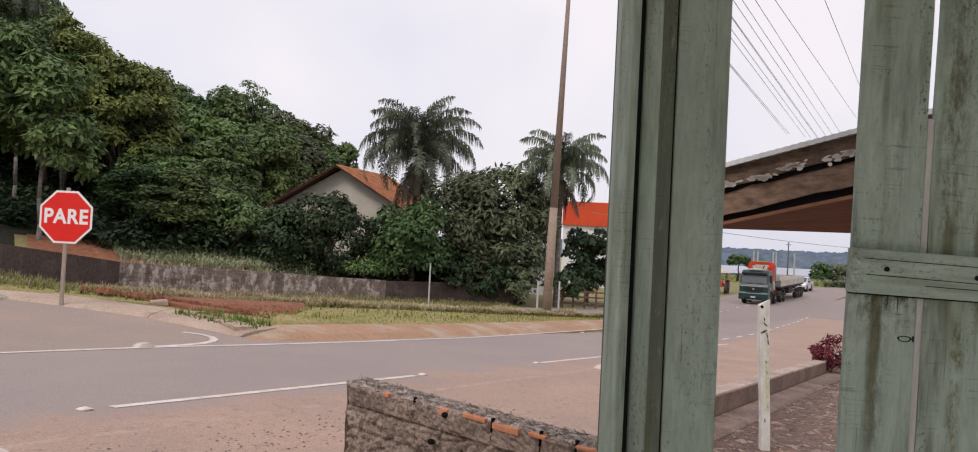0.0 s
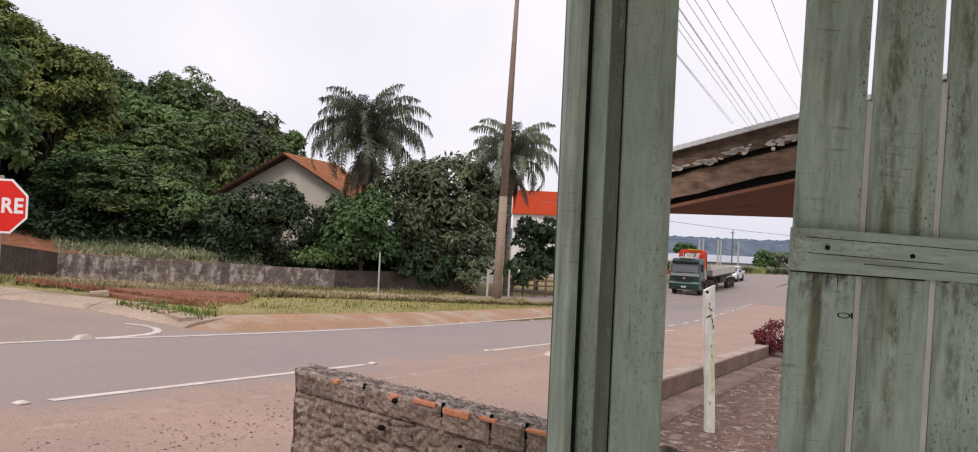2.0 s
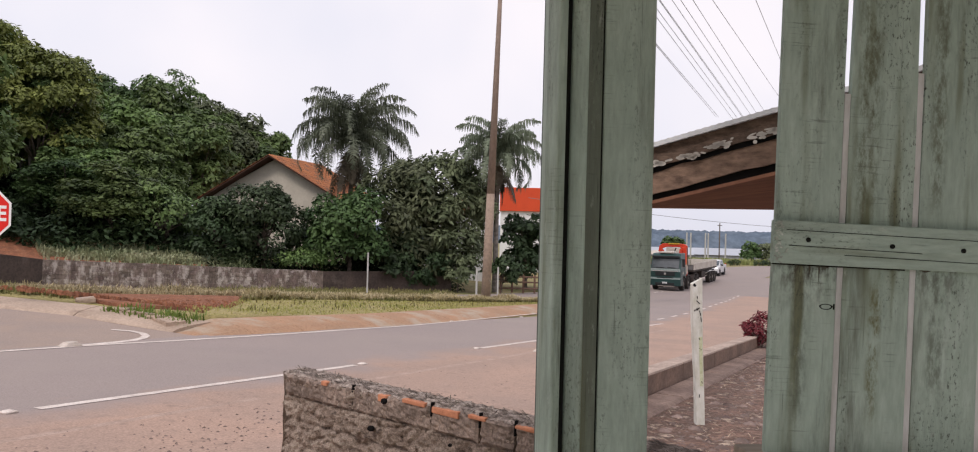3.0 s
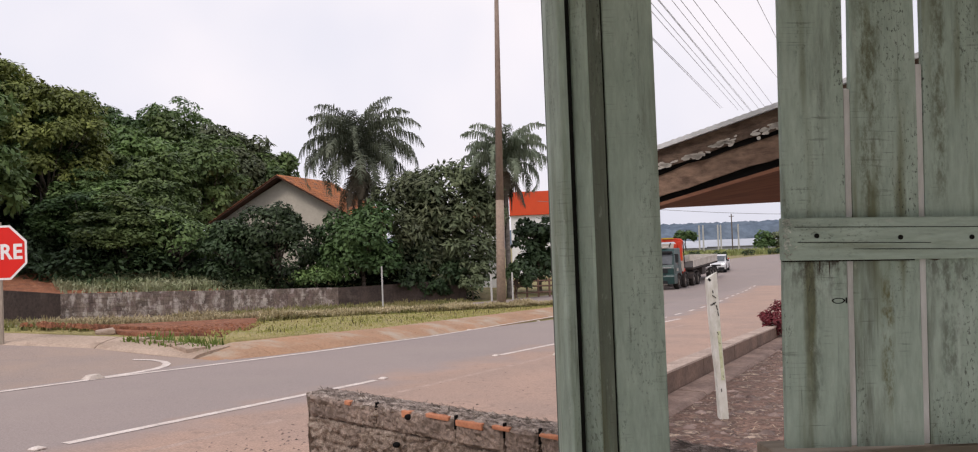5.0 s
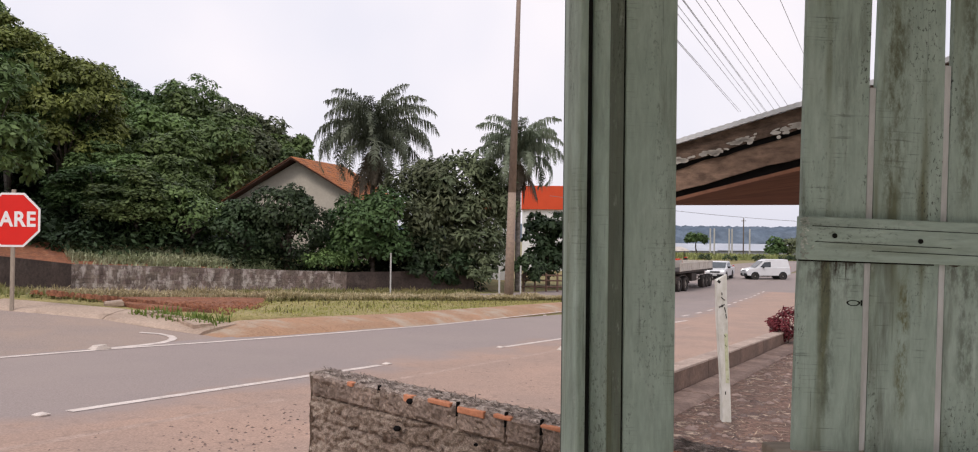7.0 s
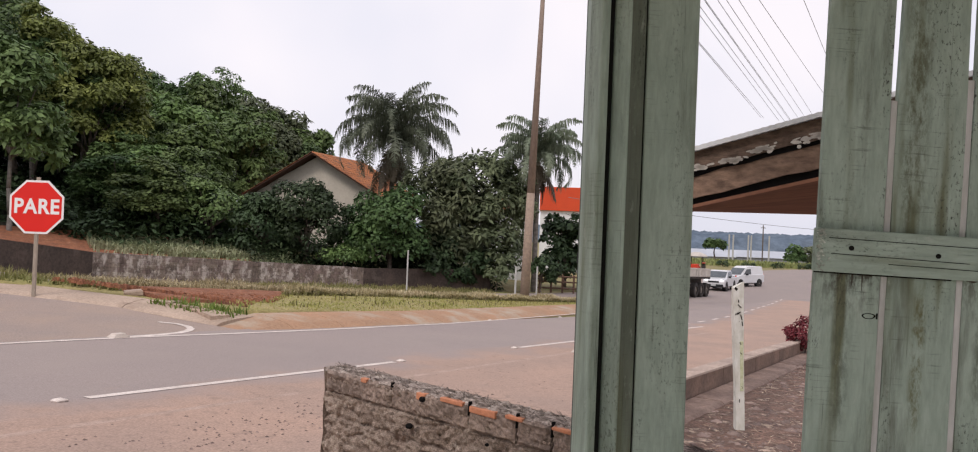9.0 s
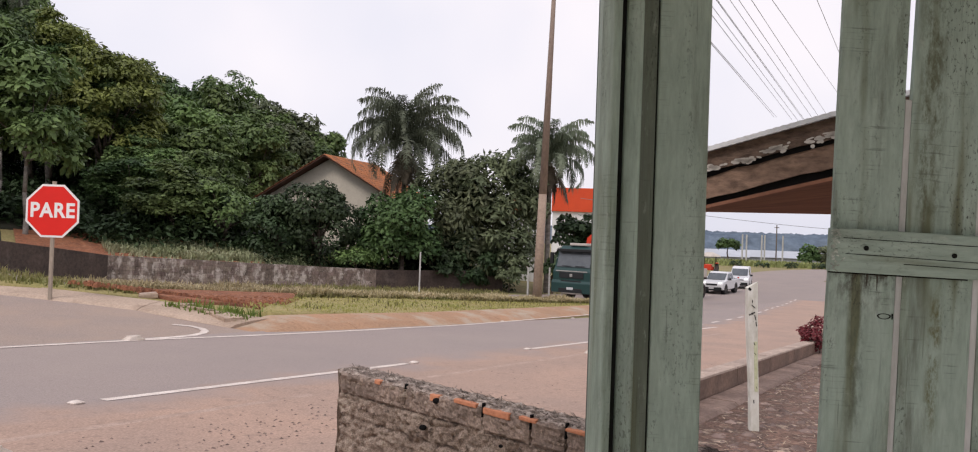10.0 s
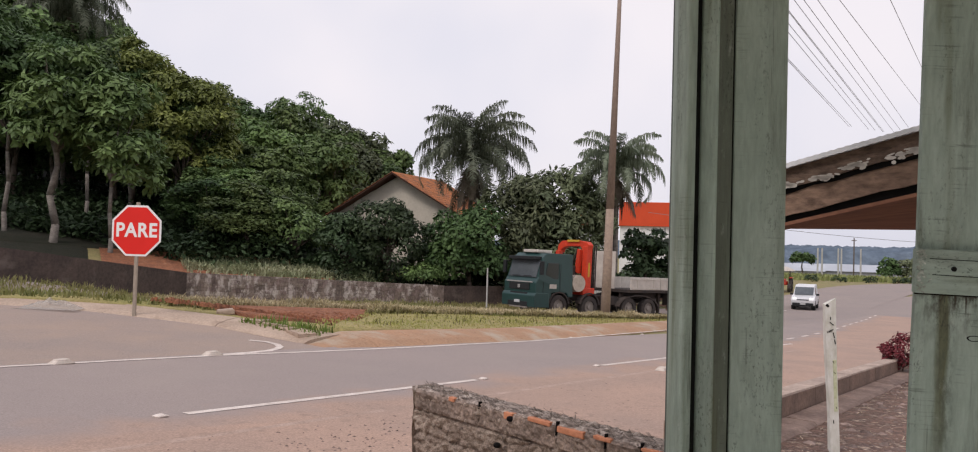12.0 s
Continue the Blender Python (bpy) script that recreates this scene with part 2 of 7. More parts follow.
    if dirt >= 1:
        sep = n.new("ShaderNodeSeparateXYZ")
        l.new(tc.outputs["Object"], sep.inputs[0])
        def streak(x0, half, z0, z1, tone, amount):
            d = n.new("ShaderNodeMath")
            d.operation = "SUBTRACT"
            l.new(sep.outputs["X"], d.inputs[0])
            d.inputs[1].default_value = x0
            e = n.new("ShaderNodeMath")
            e.operation = "ABSOLUTE"
            l.new(d.outputs[0], e.inputs[0])
            k = times(ramp(e.outputs[0], half, half * 0.35), ramp(sep.outputs["Z"], z0, z0 + 0.09))
            k = times(k, ramp(sep.outputs["Z"], z1, z1 - 0.06))
            return mix(times(k, ramp(noi((3, 3, 1.2), 24, 6, 0.75), 0.42, 0.60, amount)), col, tone)
        col = streak(0.664, 0.085, 1.462, 1.640, (0.060, 0.045, 0.032), 0.95)
        col = streak(0.90, 0.07, 1.47, 1.640, (0.065, 0.050, 0.036), 0.8)
        col = streak(0.790, 0.016, 1.25, 1.55, (0.15, 0.145, 0.055), 0.9)
        col = streak(0.655, 0.022, 1.24, 1.52, (0.10, 0.115, 0.085), 0.6)
        col = streak(0.905, 0.025, 1.28, 1.56, (0.10, 0.11, 0.08), 0.65)
        col = streak(0.765, 0.03, 1.60, 2.2, (0.11, 0.115, 0.06), 0.8)
        col = streak(0.895, 0.02, 1.62, 2.1, (0.11, 0.115, 0.065), 0.75)
    # specks
    speck = times(ramp(noi((1, 1, 0.5), 190, 5, 0.7), 0.55, 0.63, min(1.0, 0.95 * dirt)), ramp(noi((2.5, 2.5, 0.45), 5, 4, 0.5), 0.50, 0.62))
    col = mix(speck, col, (0.045, 0.048, 0.036))
    # saw marks across the grain
    saw = times(ramp(noi((1, 1, 26), 10, 3, 0.6), 0.60, 0.66, 0.42 * dirt), ramp(noi((4, 4, 1.2), 4, 3, 0.5), 0.50, 0.62))
    col = mix(saw, col, (0.06, 0.062, 0.048))
    # hairline cracks along the board
    col = mix(times(ramp(noi((60, 60, 1.3), 3.0, 4, 0.6), 0.63, 0.68, 0.55), ramp(noi((3, 3, 0.8), 6, 3, 0.5), 0.46, 0.60)), col, (0.05, 0.052, 0.04))
    # paler scuffs
    col = mix(ramp(noi((1.5, 1.5, 0.7), 30, 6, 0.75), 0.60, 0.70, 0.35), col, (0.60, 0.66, 0.58))
    l.new(col, bsdf.inputs["Base Color"])
    bp = n.new("ShaderNodeBump")
    bp.inputs["Strength"].default_value, bp.inputs["Distance"].default_value = 0.55, 0.003
    l.new(fine, bp.inputs["Height"])
    l.new(bp.outputs[0], bsdf.inputs["Normal"])
    return m


M["green"] = painted_wood("faded_green_paint_on_wood", (0.445, 0.55, 0.465), (0.375, 0.475, 0.395))
M["green_post"] = painted_wood("faded_green_paint_on_post", (0.435, 0.535, 0.45), (0.36, 0.455, 0.375), True, 0.6)
M["green_h"] = painted_wood("faded_green_paint_along_batten", (0.44, 0.545, 0.46), (0.38, 0.48, 0.40), False, 0.6)
# grime plus the shade of the recess, both put into the paint colour
M["green_grimy_shade"] = painted_wood("grimy_shaded_green_paint", (0.20, 0.235, 0.18), (0.13, 0.155, 0.115), True, 0.95)
M["green_dark"] = mat("dark_green_paint", (0.12, 0.15, 0.12), (0.08, 0.10, 0.08), 2.0, rough=0.7, grain=0.5, grain_scale=9, bump=0.3, bump_dist=0.003, stretch=(6, 6, 0.7))
M["groove"] = mat("dark_board_joint", (0.012, 0.012, 0.010), rough=0.95)
M["grey_board"] = mat("whitewashed_grey_board", (0.72, 0.72, 0.69), (0.58, 0.58, 0.55), 3, grain=0.5, grain_scale=14, stretch=(3, 3, 0.6))
M["frayed"] = mat("splintered_pale_wood", (0.55, 0.60, 0.53), (0.34, 0.37, 0.31), 60, grain=0.4, grain_scale=90, island=0.35)
M["grime"] = mat("dark_brown_grime", (0.075, 0.058, 0.042), (0.11, 0.10, 0.075), 40, grain=0.5, grain_scale=80)
M["sill"] = mat("bare_pale_wood", (0.40, 0.32, 0.24), (0.30, 0.24, 0.18), 3, grain=0.4, grain_scale=12, stretch=(0.6, 5, 5))
M["roof_wood"] = mat("weathered_brown_timber", (0.27, 0.175, 0.125), (0.165, 0.105, 0.076), 3, rough=0.8, grain=0.6, grain_scale=10, bump=0.6, bump_dist=0.004, stretch=(0.8, 5, 6), third=(0.05, 0.03, 0.024), third_scale=2.0, third_at=(0.55, 0.72))
M["roof_dark"] = mat("rotten_dark_timber", (0.17, 0.115, 0.085), (0.09, 0.06, 0.046), 4, rough=0.85, grain=0.7, grain_scale=14, bump=0.8, bump_dist=0.006, stretch=(0.8, 5, 6), third=(0.03, 0.02, 0.016), third_scale=3.0, third_at=(0.52, 0.66))
M["peel"] = mat("flaking_off_white_paint", (0.55, 0.51, 0.46), (0.40, 0.36, 0.32), 8, grain=0.3, grain_scale=30, bump=0.5, bump_dist=0.003)
M["soffit"] = mat("red_brown_soffit_planks", (0.30, 0.135, 0.08), (0.22, 0.095, 0.058), 3, rough=0.6, grain=0.35, grain_scale=10, stretch=(0.5, 6, 6))
M["sheet"] = mat("galvanised_roof_sheet", (0.72, 0.72, 0.73), (0.60, 0.60, 0.61), 6, rough=0.5, metal=0.15, grain=0.4, grain_scale=30)
M["block"] = mat("lichen_stained_block", (0.23, 0.175, 0.15), (0.12, 0.09, 0.077), 2.2, grain=0.7, grain_scale=9, bump=0.5, third=(0.46, 0.40, 0.365), third_scale=2.6, third_at=(0.50, 0.62), stretch=(1, 1, 0.6), island=0.22)
M["brick_wall"] = mat("crumbling_weathered_render", (0.62, 0.49, 0.40), (0.36, 0.265, 0.21), 11, grain=0.9, grain_scale=150, bump=1.0, bump_dist=0.02, third=(0.070, 0.050, 0.042), third_scale=20, third_at=(0.58, 0.69))
M["brick_face"] = mat("soot_stained_block_face", (0.36, 0.27, 0.22), (0.17, 0.125, 0.10), 9, grain=0.8, grain_scale=90, bump=1.0, bump_dist=0.01, third=(0.52, 0.41, 0.34), third_scale=16, third_at=(0.58, 0.70))
M["brick_top"] = mat("crusty_pale_mortar", (0.598, 0.494, 0.425), (0.287, 0.218, 0.184), 26, grain=0.8, grain_scale=110, bump=1.0, bump_dist=0.015)
M["brick"] = mat("orange_fired_clay", (0.60, 0.25, 0.135), (0.46, 0.19, 0.105), 30, grain=0.5, grain_scale=60, bump=0.6, bump_dist=0.006)
M["black"] = mat("black_hollow", (0.006, 0.005, 0.005), rough=1.0)
M["white_post"] = mat("peeling_white_paint_on_post", (0.66, 0.64, 0.58), (0.56, 0.54, 0.47), 5, grain=0.35, grain_scale=12, stretch=(2, 2, 0.8), third=(0.07, 0.055, 0.045), third_scale=7, third_at=(0.635, 0.655), bump=0.3, bump_dist=0.003)
M["post_moss"] = mat("yellow_green_lichen_on_post", (0.47, 0.50, 0.27), (0.58, 0.58, 0.42), 7, grain=0.35, grain_scale=14, third=(0.08, 0.065, 0.05), third_scale=9, third_at=(0.63, 0.66))
M["concrete_pole"] = mat("weathered_concrete_pole", (0.285, 0.215, 0.175), (0.235, 0.178, 0.15), 1.0, grain=0.3, grain_scale=10, bump=0.3, stretch=(1, 1, 0.4))
M["pole_low"] = mat("sandy_painted_pole_foot", (0.32, 0.24, 0.185), (0.27, 0.20, 0.155), 1.5, grain=0.3, grain_scale=9, bump=0.3)
M["fence_wood"] = mat("brown_fence_timber", (0.20, 0.12, 0.085), (0.13, 0.08, 0.06), 2, grain=0.4)
M["steel"] = mat("dull_galvanised_steel", (0.42, 0.41, 0.39), (0.33, 0.31, 0.29), 4, rough=0.5, metal=0.4)
M["sign_red"] = mat("sign_red_film", (0.72, 0.022, 0.014), (0.68, 0.020, 0.013), 3, rough=0.4, grain=0.05)
M["sign_white"] = mat("sign_white_film", (0.82, 0.80, 0.78), (0.78, 0.76, 0.74), 3, rough=0.4, grain=0.05)
M["sign_post"] = mat("grey_wooden_sign_post", (0.36, 0.30, 0.24), (0.28, 0.23, 0.18), 4, grain=0.4, grain_scale=14, stretch=(4, 4, 0.5))
M["bark"] = mat("grey_brown_bark", (0.16, 0.125, 0.10), (0.10, 0.08, 0.065), 3, grain=0.6, grain_scale=12, bump=0.8, bump_dist=0.02, stretch=(2, 2, 0.6))
M["pale_bark"] = mat("pale_lichen_bark", (0.23, 0.205, 0.18), (0.13, 0.112, 0.096), 2, grain=0.5, grain_scale=10, bump=0.6, bump_dist=0.02, stretch=(1, 1, 2))
M["leaf_dark"] = leafy("dark_forest_leaves", (0.080, 0.125, 0.040), (0.028, 0.054, 0.018))
M["leaf_mid"] = leafy("mid_green_leaves", (0.145, 0.205, 0.068), (0.070, 0.115, 0.038))
M["leaf_olive"] = leafy("olive_yellow_leaves", (0.205, 0.232, 0.058), (0.10, 0.128, 0.036))
M["leaf_bright"] = leafy("bright_new_leaves", (0.165, 0.245, 0.075), (0.085, 0.145, 0.048))
M["leaf_grey"] = leafy("grey_green_leaves", (0.155, 0.18, 0.095), (0.07, 0.09, 0.045))
# dark-leaved species, and undergrowth whose shade is put into the colour
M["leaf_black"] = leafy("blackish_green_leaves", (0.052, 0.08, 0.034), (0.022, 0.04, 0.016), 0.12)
M["leaf_red"] = leafy("red_shrub_leaves", (0.24, 0.03, 0.03), (0.085, 0.035, 0.025), 0.15, 0.5)
M["palm"] = leafy("grey_green_palm_leaflets", (0.19, 0.215, 0.15), (0.09, 0.11, 0.07), 0.15, 0.45)
M["palm_dead"] = leafy("dead_palm_leaflets", (0.12, 0.09, 0.06), (0.07, 0.055, 0.04), 0.2, 0.3)
M["plaster"] = mat("cream_house_plaster", (0.60, 0.54, 0.45), (0.54, 0.485, 0.405), 0.8, grain=0.15, grain_scale=5)
M["white_plaster"] = mat("white_house_plaster", (0.74, 0.74, 0.73), (0.68, 0.68, 0.67), 0.8, grain=0.12, grain_scale=5)
M["tile"] = mat("orange_clay_roof_tiles", (0.40, 0.145, 0.06), (0.30, 0.115, 0.055), 1.2, grain=0.4, grain_scale=6, third=(0.18, 0.10, 0.07), third_scale=1.5, island=0.25)
M["fascia"] = mat("dark_brown_fascia", (0.10, 0.045, 0.03), rough=0.7)
M["red_wall"] = mat("red_painted_parapet", (0.66, 0.085, 0.03), (0.60, 0.075, 0.028), 0.5, grain=0.1)
M["window_dark"] = mat("dark_window_glass", (0.02, 0.022, 0.025), rough=0.1, spec=0.6)
M["truck_green"] = mat("dark_teal_truck_paint", (0.014, 0.048, 0.044), (0.011, 0.040, 0.037), 1.0, rough=0.35, grain=0.15, grain_scale=4, spec=0.5)
M["truck_dark"] = mat("black_plastic_trim", (0.018, 0.019, 0.02), rough=0.6)
M["chassis"] = mat("dusty_black_chassis", (0.035, 0.03, 0.028), (0.06, 0.045, 0.038), 2, rough=0.85)
M["crane_red"] = mat("orange_red_crane_paint", (0.62, 0.055, 0.022), (0.50, 0.045, 0.02), 2, rough=0.45, grain=0.2)
M["yellow"] = mat("yellow_crane_marking", (0.60, 0.35, 0.04), rough=0.5)
M["tank"] = mat("dusty_cream_tank", (0.50, 0.42, 0.34), (0.40, 0.33, 0.27), 2, rough=0.5)
M["side_board"] = mat("dusty_white_side_boards", (0.58, 0.53, 0.47), (0.46, 0.41, 0.36), 1.5, rough=0.6, grain=0.3, grain_scale=6)
M["tyre"] = mat("dusty_tyre_rubber", (0.03, 0.027, 0.025), (0.055, 0.045, 0.04), 3, rough=0.9)
M["rim"] = mat("dusty_steel_rim", (0.26, 0.23, 0.20), (0.18, 0.155, 0.135), 3, rough=0.6, metal=0.2)
M["car_white"] = mat("white_car_paint", (0.66, 0.66, 0.67), (0.60, 0.60, 0.61), 1, rough=0.28, grain=0.05, spec=0.5)
M["glass"] = mat("tinted_vehicle_glass", (0.035, 0.042, 0.05), rough=0.06, spec=0.8)
# base kept paler than the side glass to paint in reflected sky
M["windscreen"] = mat("windscreen_with_painted_sky", (0.07, 0.08, 0.088), (0.10, 0.11, 0.118), 1.5, rough=0.12, spec=0.7, grain=0.1)
M["lamp"] = mat("lit_headlamp", (0.8, 0.8, 0.8), rough=0.2, emit=(1.0, 0.97, 0.9, 1.3))
M["clear_lamp"] = mat("headlamp_lens", (0.6, 0.6, 0.6), rough=0.15, metal=0.3)
M["plate"] = mat("number_plate", (0.55, 0.55, 0.55), rough=0.5)
M["cable"] = mat("grey_power_cable", (0.22, 0.22, 0.23), rough=0.7)
# the haze of distance is put into this blue base colour
M["hill"] = mat("painted_haze_wooded_hill", (0.135, 0.165, 0.20), (0.105, 0.135, 0.175), 0.01, grain=0.5, grain_scale=0.05, rough=1.0, spec=0)
M["field"] = mat("green_far_field", (0.17, 0.21, 0.085), (0.12, 0.17, 0.06), 0.05, grain=0.5, grain_scale=0.6)
M["shed_wall"] = mat("grey_shed_cladding", (0.30, 0.31, 0.33), (0.24, 0.25, 0.265), 0.3, rough=0.6, grain=0.3, grain_scale=2)
M["lake"] = mat("pale_sheet_roofing", (0.42, 0.44, 0.48), (0.34, 0.36, 0.40), 0.02, rough=0.4, grain=0.2, grain_scale=0.2)
# unseen porch surfaces, toned for how they dim or bounce light
M["porch"] = mat("weathered_porch_boards", (0.30, 0.29, 0.26), (0.23, 0.22, 0.195), 1.0, grain=0.3)
M["porch_wall"] = mat("pale_bounce_wall", (0.66, 0.65, 0.61), (0.58, 0.57, 0.53), 1.0, grain=0.3)
M["porch_floor"] = mat("pale_bounce_floor", (0.68, 0.62, 0.56), (0.60, 0.54, 0.49), 1.2, grain=0.3, grain_scale=20, bump=0.2)
M["pole_white"] = mat("whitewashed_posts", (0.50, 0.49, 0.46), (0.40, 0.39, 0.36), 1.0, grain=0.2)
M["plastic"] = mat("crumpled_clear_plastic", (0.50, 0.46, 0.41), (0.38, 0.34, 0.30), 6, rough=0.25)
M["plastic"].node_tree.nodes["Principled BSDF"].inputs["Alpha"].default_value = 0.45
M["stud"] = mat("dusty_white_stud", (0.58, 0.50, 0.44), (0.46, 0.39, 0.33), 8, grain=0.4, grain_scale=30)


# ---- mesh helpers ----
def box(bm, c, s, bevel=0.0, turn=None):
    m = Matrix.Translation(c) @ (turn or Matrix()) @ Matrix.Diagonal((*s, 1))
    vs = bmesh.ops.create_cube(bm, size=1, matrix=m)["verts"]
    if bevel:
        es = list({e for v in vs for e in v.link_edges})
        bmesh.ops.bevel(bm, geom=es, offset=bevel, segments=2, affect="EDGES", profile=0.6)


def rod(bm, a, b, r1, r2=None, n=10):
    a, b = Vector(a), Vector(b)
    d = b - a
    m = Matrix.Translation((a + b) / 2) @ d.to_track_quat("Z", "Y").to_matrix().to_4x4()
    bmesh.ops.create_cone(bm, cap_ends=True, segments=n, radius1=r1, radius2=r1 if r2 is None else r2, depth=d.length, matrix=m)


def prism(bm, pts, axis, lo, hi, bevel=0.0):
    """A polygon in the two other axes, drawn out along axis from lo to hi."""
    def put(p, q):
        v = list(p)
        v.insert(axis, q)
        return v
    a = [bm.verts.new(put(p, lo)) for p in pts]
    b = [bm.verts.new(put(p, hi)) for p in pts]
    fs = [bm.faces.new(a), bm.faces.new(b[::-1])]
    for i in range(len(pts)):
        j = (i + 1) % len(pts)
        fs.append(bm.faces.new((a[i], b[i], b[j], a[j])))
    bmesh.ops.recalc_face_normals(bm, faces=fs)
    if bevel:
        bmesh.ops.bevel(bm, geom=list({e for f in fs for e in f.edges}), offset=bevel, segments=2, affect="EDGES", profile=0.6)


def part(name, bm, material, parent=None, label="", smooth=False):
    me = bpy.data.meshes.new(name)
    bm.to_mesh(me)
    bm.free()
    me.materials.append(material)
    if smooth:
        for p in me.polygons:
            p.use_smooth = True
    ob = new(name, me)
    if parent is not None:
        ob.parent = parent
    if label:
        ob["label"] = label
    return ob


def raw(name, verts, faces, material, parent=None, label="", smooth=False):
    me = bpy.data.meshes.new(name)
    me.from_pydata([tuple(map(float, v)) for v in verts], [], [tuple(map(int, f)) for f in faces])
    me.update()
    me.materials.append(material)
    if smooth:
        me.polygons.foreach_set("use_smooth", [True] * len(me.polygons))
    ob = new(name, me)
    if parent is not None:
        ob.parent = parent
    if label:
        ob["label"] = label
    return ob


def quads(name, q, material, parent=None, label=""):
    """q: an array (n, 4, 3) of quads."""
    q = np.asarray(q, float)
    n = len(q)
    me = bpy.data.meshes.new(name)
    me.vertices.add(n * 4)
    me.vertices.foreach_set("co", q.reshape(-1))
    me.loops.add(n * 4)
    me.loops.foreach_set("vertex_index", np.arange(n * 4, dtype=np.int32))
    me.polygons.add(n)
    me.polygons.foreach_set("loop_start", np.arange(0, n * 4, 4, dtype=np.int32))
    me.update(calc_edges=True)
    me.validate()
    me.materials.append(material)
    ob = new(name, me)
    if parent is not None:
        ob.parent = parent
    if label:
        ob["label"] = label
    return ob


def thing(name, label, category, at=(0, 0, 0), yaw=0.0, group="", kind=""):
    ob = new(name)
    ob.matrix_basis = pose(*at, 0, 0, yaw)
    return tagged(ob, label, category, group, kind)


B = bmesh.new

# ---- the lie of the land ----
UX, UY = 0.51, 0.86          # along the near road
KP = np.array([-400, -60, 0, 33, 45, 60, 75, 100, 125, 170, 300, 420, 6000], float)
KZ = np.array([18, 3.3, 0.285, -1.38, -1.80, -2.38, -2.2, -1.45, -1.4, -2.4, -5.5, -9, -12], float)
WALL_C, WALL_E = np.array([-17.3, 38.0]), np.array([1.45, 50.0])
WD = (WALL_E - WALL_C) / np.linalg.norm(WALL_E - WALL_C)
WN = np.array([-WD[1], WD[0]])


def sstep(a, b, v):
    k = np.clip((v - a) / (b - a), 0, 1)
    return k * k * (3 - 2 * k)


def height(x, y):
    x, y = np.asarray(x, float), np.asarray(y, float)
    p = UX * x + UY * y
    z = sum(np.interp(p + d, KP, KZ) for d in (-6, -3, 0, 3, 6)) / 5
    z = z - 0.045 + 0.62 * np.exp(-((x + 10) ** 2 + (y - 19) ** 2) / 26) * (1 - sstep(16.2, 19.5, y))
    z = z - 0.5 * np.exp(-((x + 16) ** 2 + (y - 36) ** 2) / 40)
    z = z + 0.5 * np.exp(-((x + 21) ** 2 + (y - 30) ** 2) / 30)
    z = z - 0.16 * np.exp(-((x - 2) ** 2 + (y - 41) ** 2) / 110)
    # behind the garden wall the land is higher and climbs to the wood
    w = (x - WALL_C[0]) * WN[0] + (y - WALL_C[1]) * WN[1]
    a = (x - WALL_C[0]) * WD[0] + (y - WALL_C[1]) * WD[1]
    left = 1 - sstep(2, 40, a)
    z = z + sstep(1.5, 2.4, w) * (0.25 + 0.75 * (1 - sstep(8, 24, a))) * (1 - sstep(20, 60, a))
    z = z + left * 0.16 * np.clip(w, 0, 70) * sstep(0, 10, w)
    return z


def hz(x, y):
    return float(height(x, y))


def sn(s, n):
    """A place from metres along the near road and across it."""
    return UX * s - UY * n, UY * s + UX * n


def strip(name, pts, lo, hi, material, lift, step=1.0, cross=None, parent=None):
    """A band laid on the land along a line of points, from lo to hi metres to its left. cross: heights across."""
    pts = np.array(pts, float)
    seg = np.linalg.norm(np.diff(pts, axis=0), axis=1)
    s = np.concatenate([[0], np.cumsum(seg)])
    m = max(2, int(s[-1] / step) + 1)
    t = np.linspace(0, s[-1], m)
    cx, cy = np.interp(t, s, pts[:, 0]), np.interp(t, s, pts[:, 1])
    dx, dy = np.gradient(cx), np.gradient(cy)
    ln = np.hypot(dx, dy)
    nx, ny = -dy / ln, dx / ln
    k = len(cross) if cross else max(2, int((hi - lo) / step) + 1)
    verts, faces = [], []
    for i in range(m):
        for j in range(k):
            o = lo + (hi - lo) * j / (k - 1)
            x, y = cx[i] + nx[i] * o, cy[i] + ny[i] * o
            verts.append((x, y, hz(x, y) + (cross[j] if cross else lift)))
    for i in range(m - 1):
        for j in range(k - 1):
            a = i * k + j
            faces.append((a, a + k, a + k + 1, a + 1))
    ob = raw(name, verts, faces, material, parent, smooth=not cross)
    return ob


def curve_pts(pts, n=40):
    """A smooth line through points (Catmull-Rom)."""
    p = [np.array(q, float) for q in pts]
    p = [2 * p[0] - p[1]] + p + [2 * p[-1] - p[-2]]
    out = []
    for i in range(1, len(p) - 2):
        for k in range(n):
            t = k / n
            out.append(0.5 * ((2 * p[i]) + (p[i + 1] - p[i - 1]) * t + (2 * p[i - 1] - 5 * p[i] + 4 * p[i + 1] - p[i + 2]) * t * t
                              + (3 * p[i] - p[i - 1] - 3 * p[i + 1] + p[i + 2]) * t ** 3))
    out.append(p[-2])
    return np.array(out)


